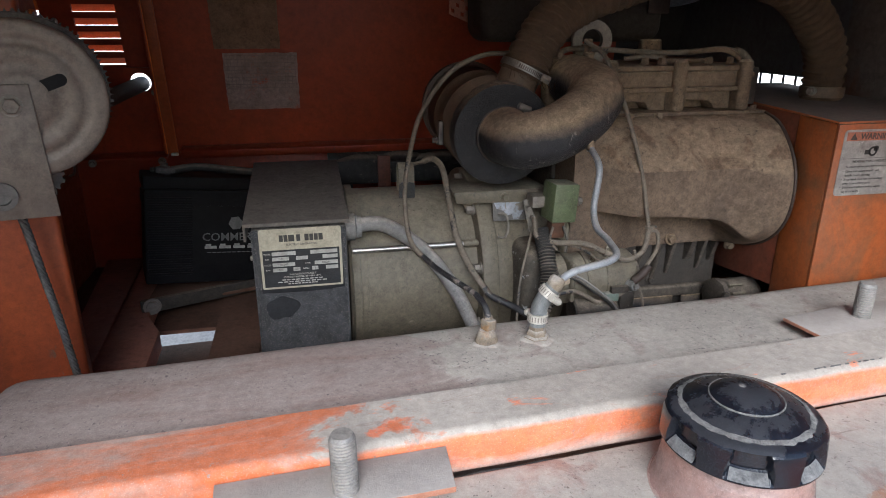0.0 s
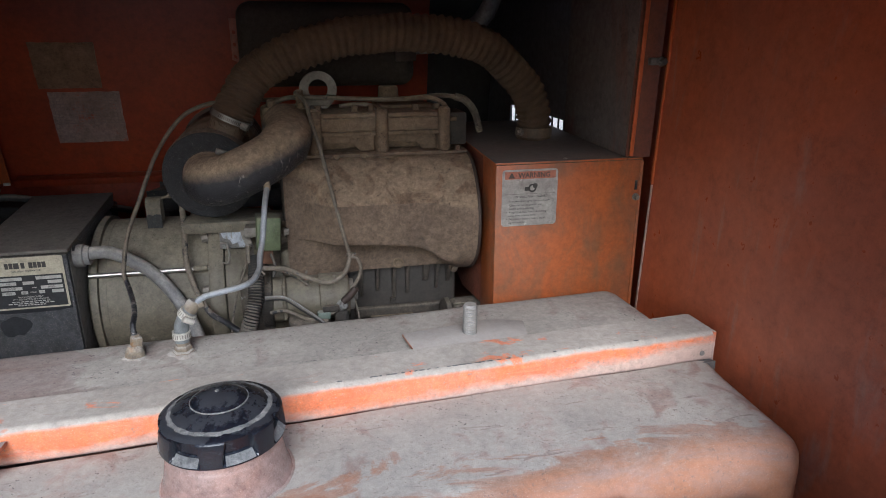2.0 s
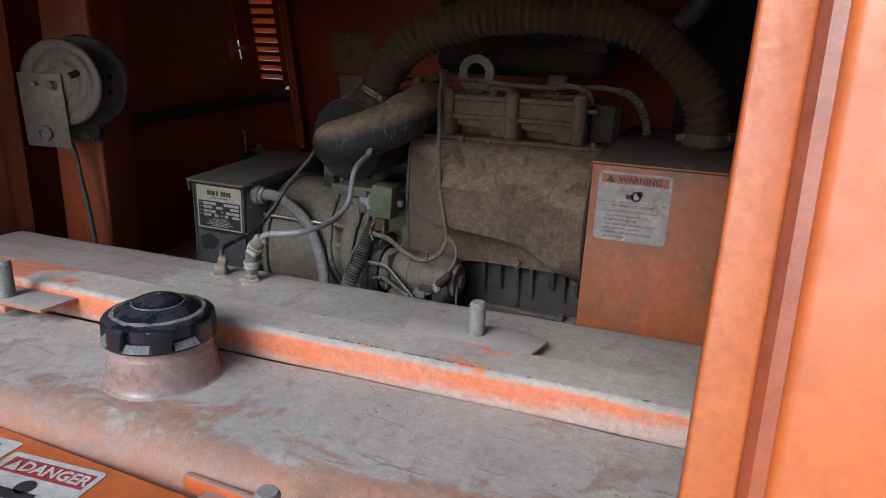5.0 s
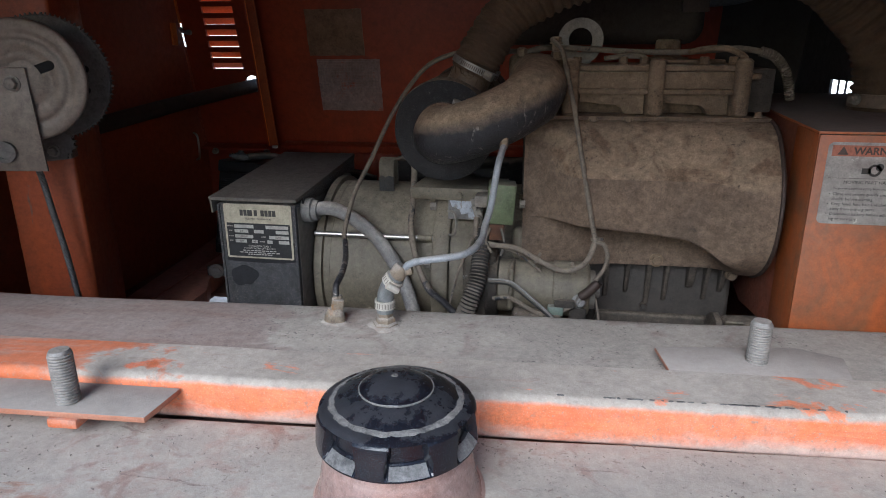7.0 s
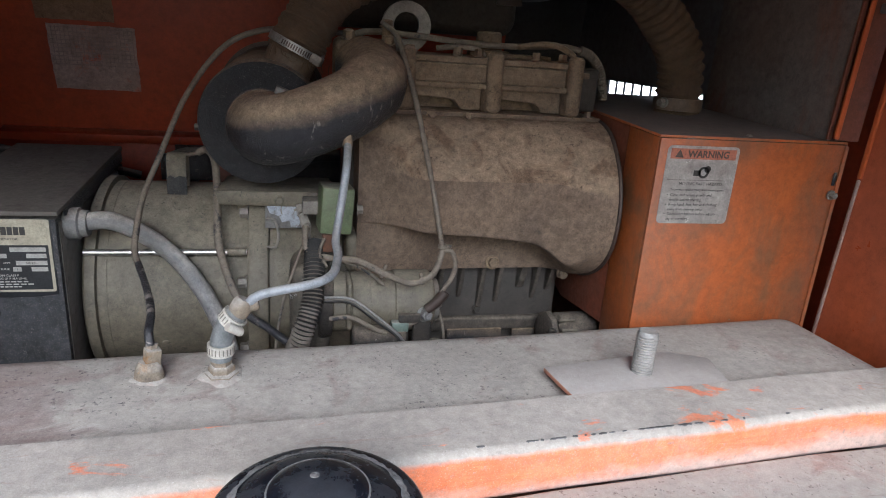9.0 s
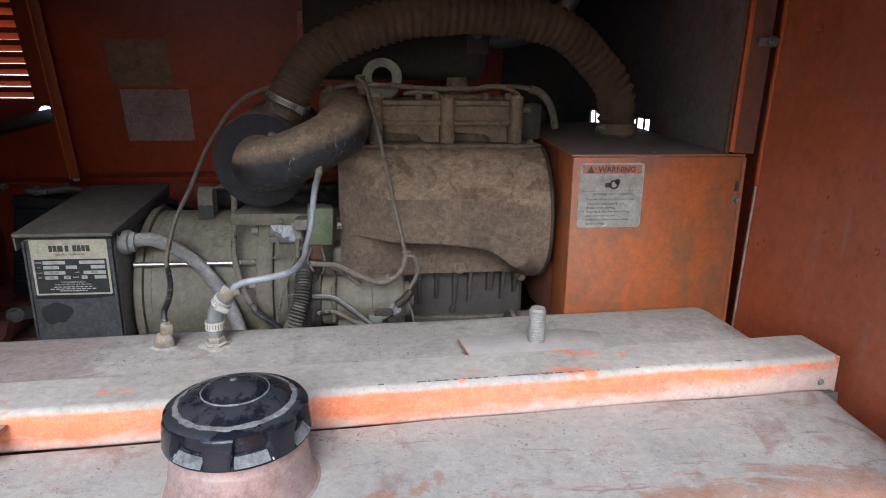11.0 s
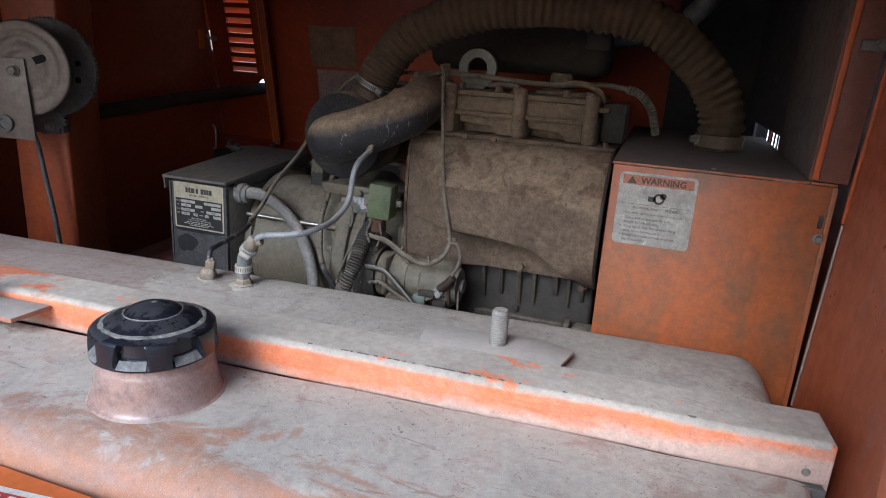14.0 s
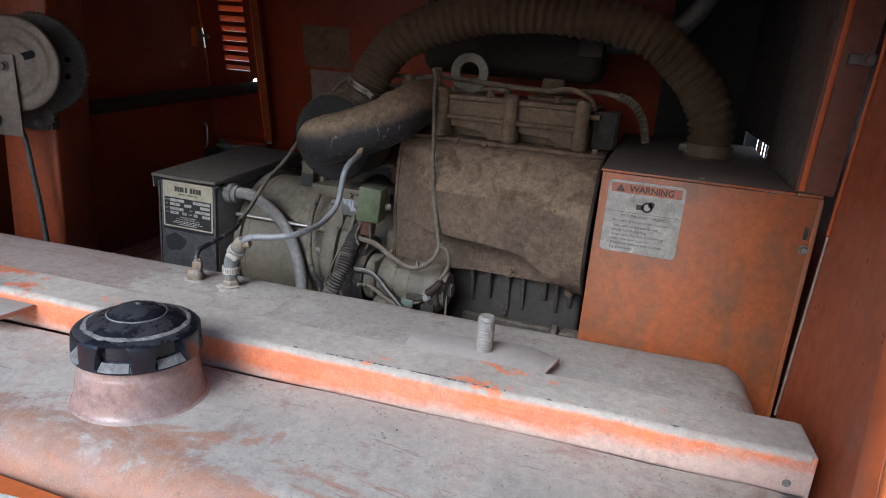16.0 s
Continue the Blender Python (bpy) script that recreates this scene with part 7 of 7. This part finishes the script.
for x in (-0.125, 0.125):
    tm = part("terminal", lathe([(0, 0), (0.012, 0), (0.011, 0.018), (0.007, 0.019), (0.007, 0.024), (0, 0.024)], (x, -0.05, 0.222), segs=16), "lead", bt, m=BM)
    part("cable_clamp", rbox(x - 0.018, x + 0.020, -0.066, -0.034, 0.226, 0.238, 0.004), "lead", tm, m=BM)
    part("clamp_bolt", hexbolt((x - 0.019, -0.05, 0.232), (-1, 0, 0), 0.005, 0.008), "lead", tm, m=BM)
fm = BM @ facing(0.005, -0.0856, 0.10)
lb = part("front_label", flat(-0.085, 0.150, -0.062, 0.062, fm, 0.0005), "battery_label", bt, "black sticker with grey lettering")
f2 = fm @ Matrix.Translation((0, 0, 0.0006))
part("letters", lettering("COMMERCIAL", 0.024, f2 @ Matrix.Translation((-0.062, -0.004, 0)), 0.0002, "LEFT", 0.0002), "grey_ink", lb)
hexa = lathe([(0, 0), (0.015, 0), (0.015, 0.0003), (0, 0.0003)], f2 @ Vector((0.006, 0.026, 0)), f2.to_3x3() @ Vector((0, 0, 1)), 6)
part("maker_badge", hexa, "grey_ink", lb, "plain hexagonal badge")
b = bmesh.new()
for k in range(5):
    x = -0.057 + 0.029 * k
    flat(x, x + 0.024, -0.028, -0.022, f2, 0.0002, bm=b)
    flat(x + 0.002, x + 0.013, -0.022, -0.018, f2, 0.0002, bm=b)
part("vehicle_row", b, "white_ink", lb, "row of small white vehicle outlines")
b = bmesh.new()
for k in range(14):
    flat(-0.052 + 0.010 * k, -0.044 + 0.010 * k, -0.037, -0.0355, f2, 0.0002, bm=b)
part("fine_print", b, "grey_ink", lb)
line("battery_cable", [BM @ Vector((-0.11, -0.05, 0.232)), BM @ Vector((-0.06, -0.052, 0.240)), BM @ Vector((0.0, -0.05, 0.236)), BM @ Vector((0.09, -0.04, 0.228)), BM @ Vector((0.20, -0.02, 0.21))], 0.0085, "wire_black", "thick dusty battery cable lying across the top", "cable", 12)
tr = thing("battery_tray", (-0.175, 1.37, FLOOR), "rusty orange battery tray with a bolted strap", "tray")
part("shelf", prism([(-0.345, 1.29), (0.02, 1.385), (0.02, 1.56), (-0.345, 1.56)], 0.741, 0.747, "z", 0.001), "dirty_floor", tr)
part("leg", rbox(-0.03, 0.01, 1.42, 1.55, FLOOR + 0.001, 0.7405, 0.001), "orange_wall", tr)
SM = Matrix.Translation((-0.327, 1.275, 0.750)) @ pose(0, 0, 0, 0, 0, 20.8)
part("strap", rbox(-0.02, 0.33, 0.004, 0.018, -0.015, 0.013, 0.003), "block", tr, "dusty steel front strap", m=SM)
part("strap_bolt", hexbolt((0.0, 0.003, 0.0), (0, -1, 0), 0.013, 0.010), "dirty_steel", tr, m=SM)

# ---------------------------------------------------------------- papers on the back wall
def sheet(name, x0, x1, z0, z1, material, label, jag):
    b = bmesh.new()
    pts = []
    nn = 14
    for a, c, d, e in ((x0, z0, x1, z0), (x1, z0, x1, z1), (x1, z1, x0, z1), (x0, z1, x0, z0)):
        for k in range(nn):
            t = k / nn
            pts.append((a + (d - a) * t + random.uniform(-jag, jag), c + (e - c) * t + random.uniform(-jag, jag)))
    return single(name, prism(pts, 1.6382, 1.6395, "y"), material, label, "paper", m=BACK)


sheet("paper_notice", -0.197, -0.047, 1.237, 1.352, "paper", "brown aged paper sheet stuck to the wall", 0.0009)
gp = sheet("paper_grid", -0.180, -0.010, 1.092, 1.228, "paper_grid", "faded paper with a ruled grid, torn at the bottom", 0.0011)
for k in range(20):
    x = -0.172 + 0.0082 * k
    part("ruled_line", rbox(x, x + 0.0010, 1.6372, 1.6381, 1.135 + 0.02 * random.random(), 1.224), "paper_line", gp, m=BACK)
for k in range(10):
    z = 1.145 + 0.0085 * k
    part("ruled_line", rbox(-0.176, -0.014, 1.6360, 1.6371, z, z + 0.0010), "paper_line", gp, m=BACK)

# ---------------------------------------------------------------- decals on the front sill
SZ = SILL + 0.0004
dm = Matrix.Translation((0.358, 0.205, SZ)) @ pose(0, 0, 0, 0, 0, 7)
dg = thing("danger_decal", (0.358, 0.205, SZ), "torn red and white danger decal on the sill", "decal")
part("sheet", flat(-0.058, 0.058, -0.055, 0.037, dm, 0.0005, bevel=0.004), "decal_white", dg)
d2 = dm @ Matrix.Translation((0, 0, 0.0006))
part("red_band", flat(-0.050, 0.052, 0.008, 0.030, d2, 0.0002), "decal_red", dg)
d3 = dm @ Matrix.Translation((0, 0, 0.0010))
part("letters", lettering("DANGER", 0.0205, d3 @ Matrix.Translation((0.010, 0.019, 0)), 0.0002, bold=0.0005), "decal_white", dg)
tb = bmesh.new()
tb.faces.new([tb.verts.new(d3 @ Vector(p)) for p in ((-0.047, 0.011, 0.0002), (-0.031, 0.011, 0.0002), (-0.039, 0.027, 0.0002))])
part("warning_triangle", tb, "decal_white", dg)
pb = lathe([(0, 0), (0.010, 0), (0.010, 0.0003), (0, 0.0003)], d3 @ Vector((0.0, -0.006, 0)), (0, 0, 1), 14)
flat(-0.030, 0.020, -0.024, -0.012, d3, 0.0003, bm=pb)
part("pictogram", pb, "ink", dg, "black hazard pictogram")
dd = thing("fuel_decal", (0.24, 0.215, SZ), "worn cream decal with green lettering on the sill", "decal")
em = Matrix.Translation((0.240, 0.210, SZ)) @ pose(0, 0, 0, 0, 0, 6)
part("sheet", flat(-0.055, 0.053, -0.045, 0.032, em, 0.0005, bevel=0.003), "decal_white", dd)
part("letters", lettering("EL", 0.034, em @ Matrix.Translation((0.026, 0.010, 0.0006)), 0.0002, bold=0.0003), "decal_green", dd)
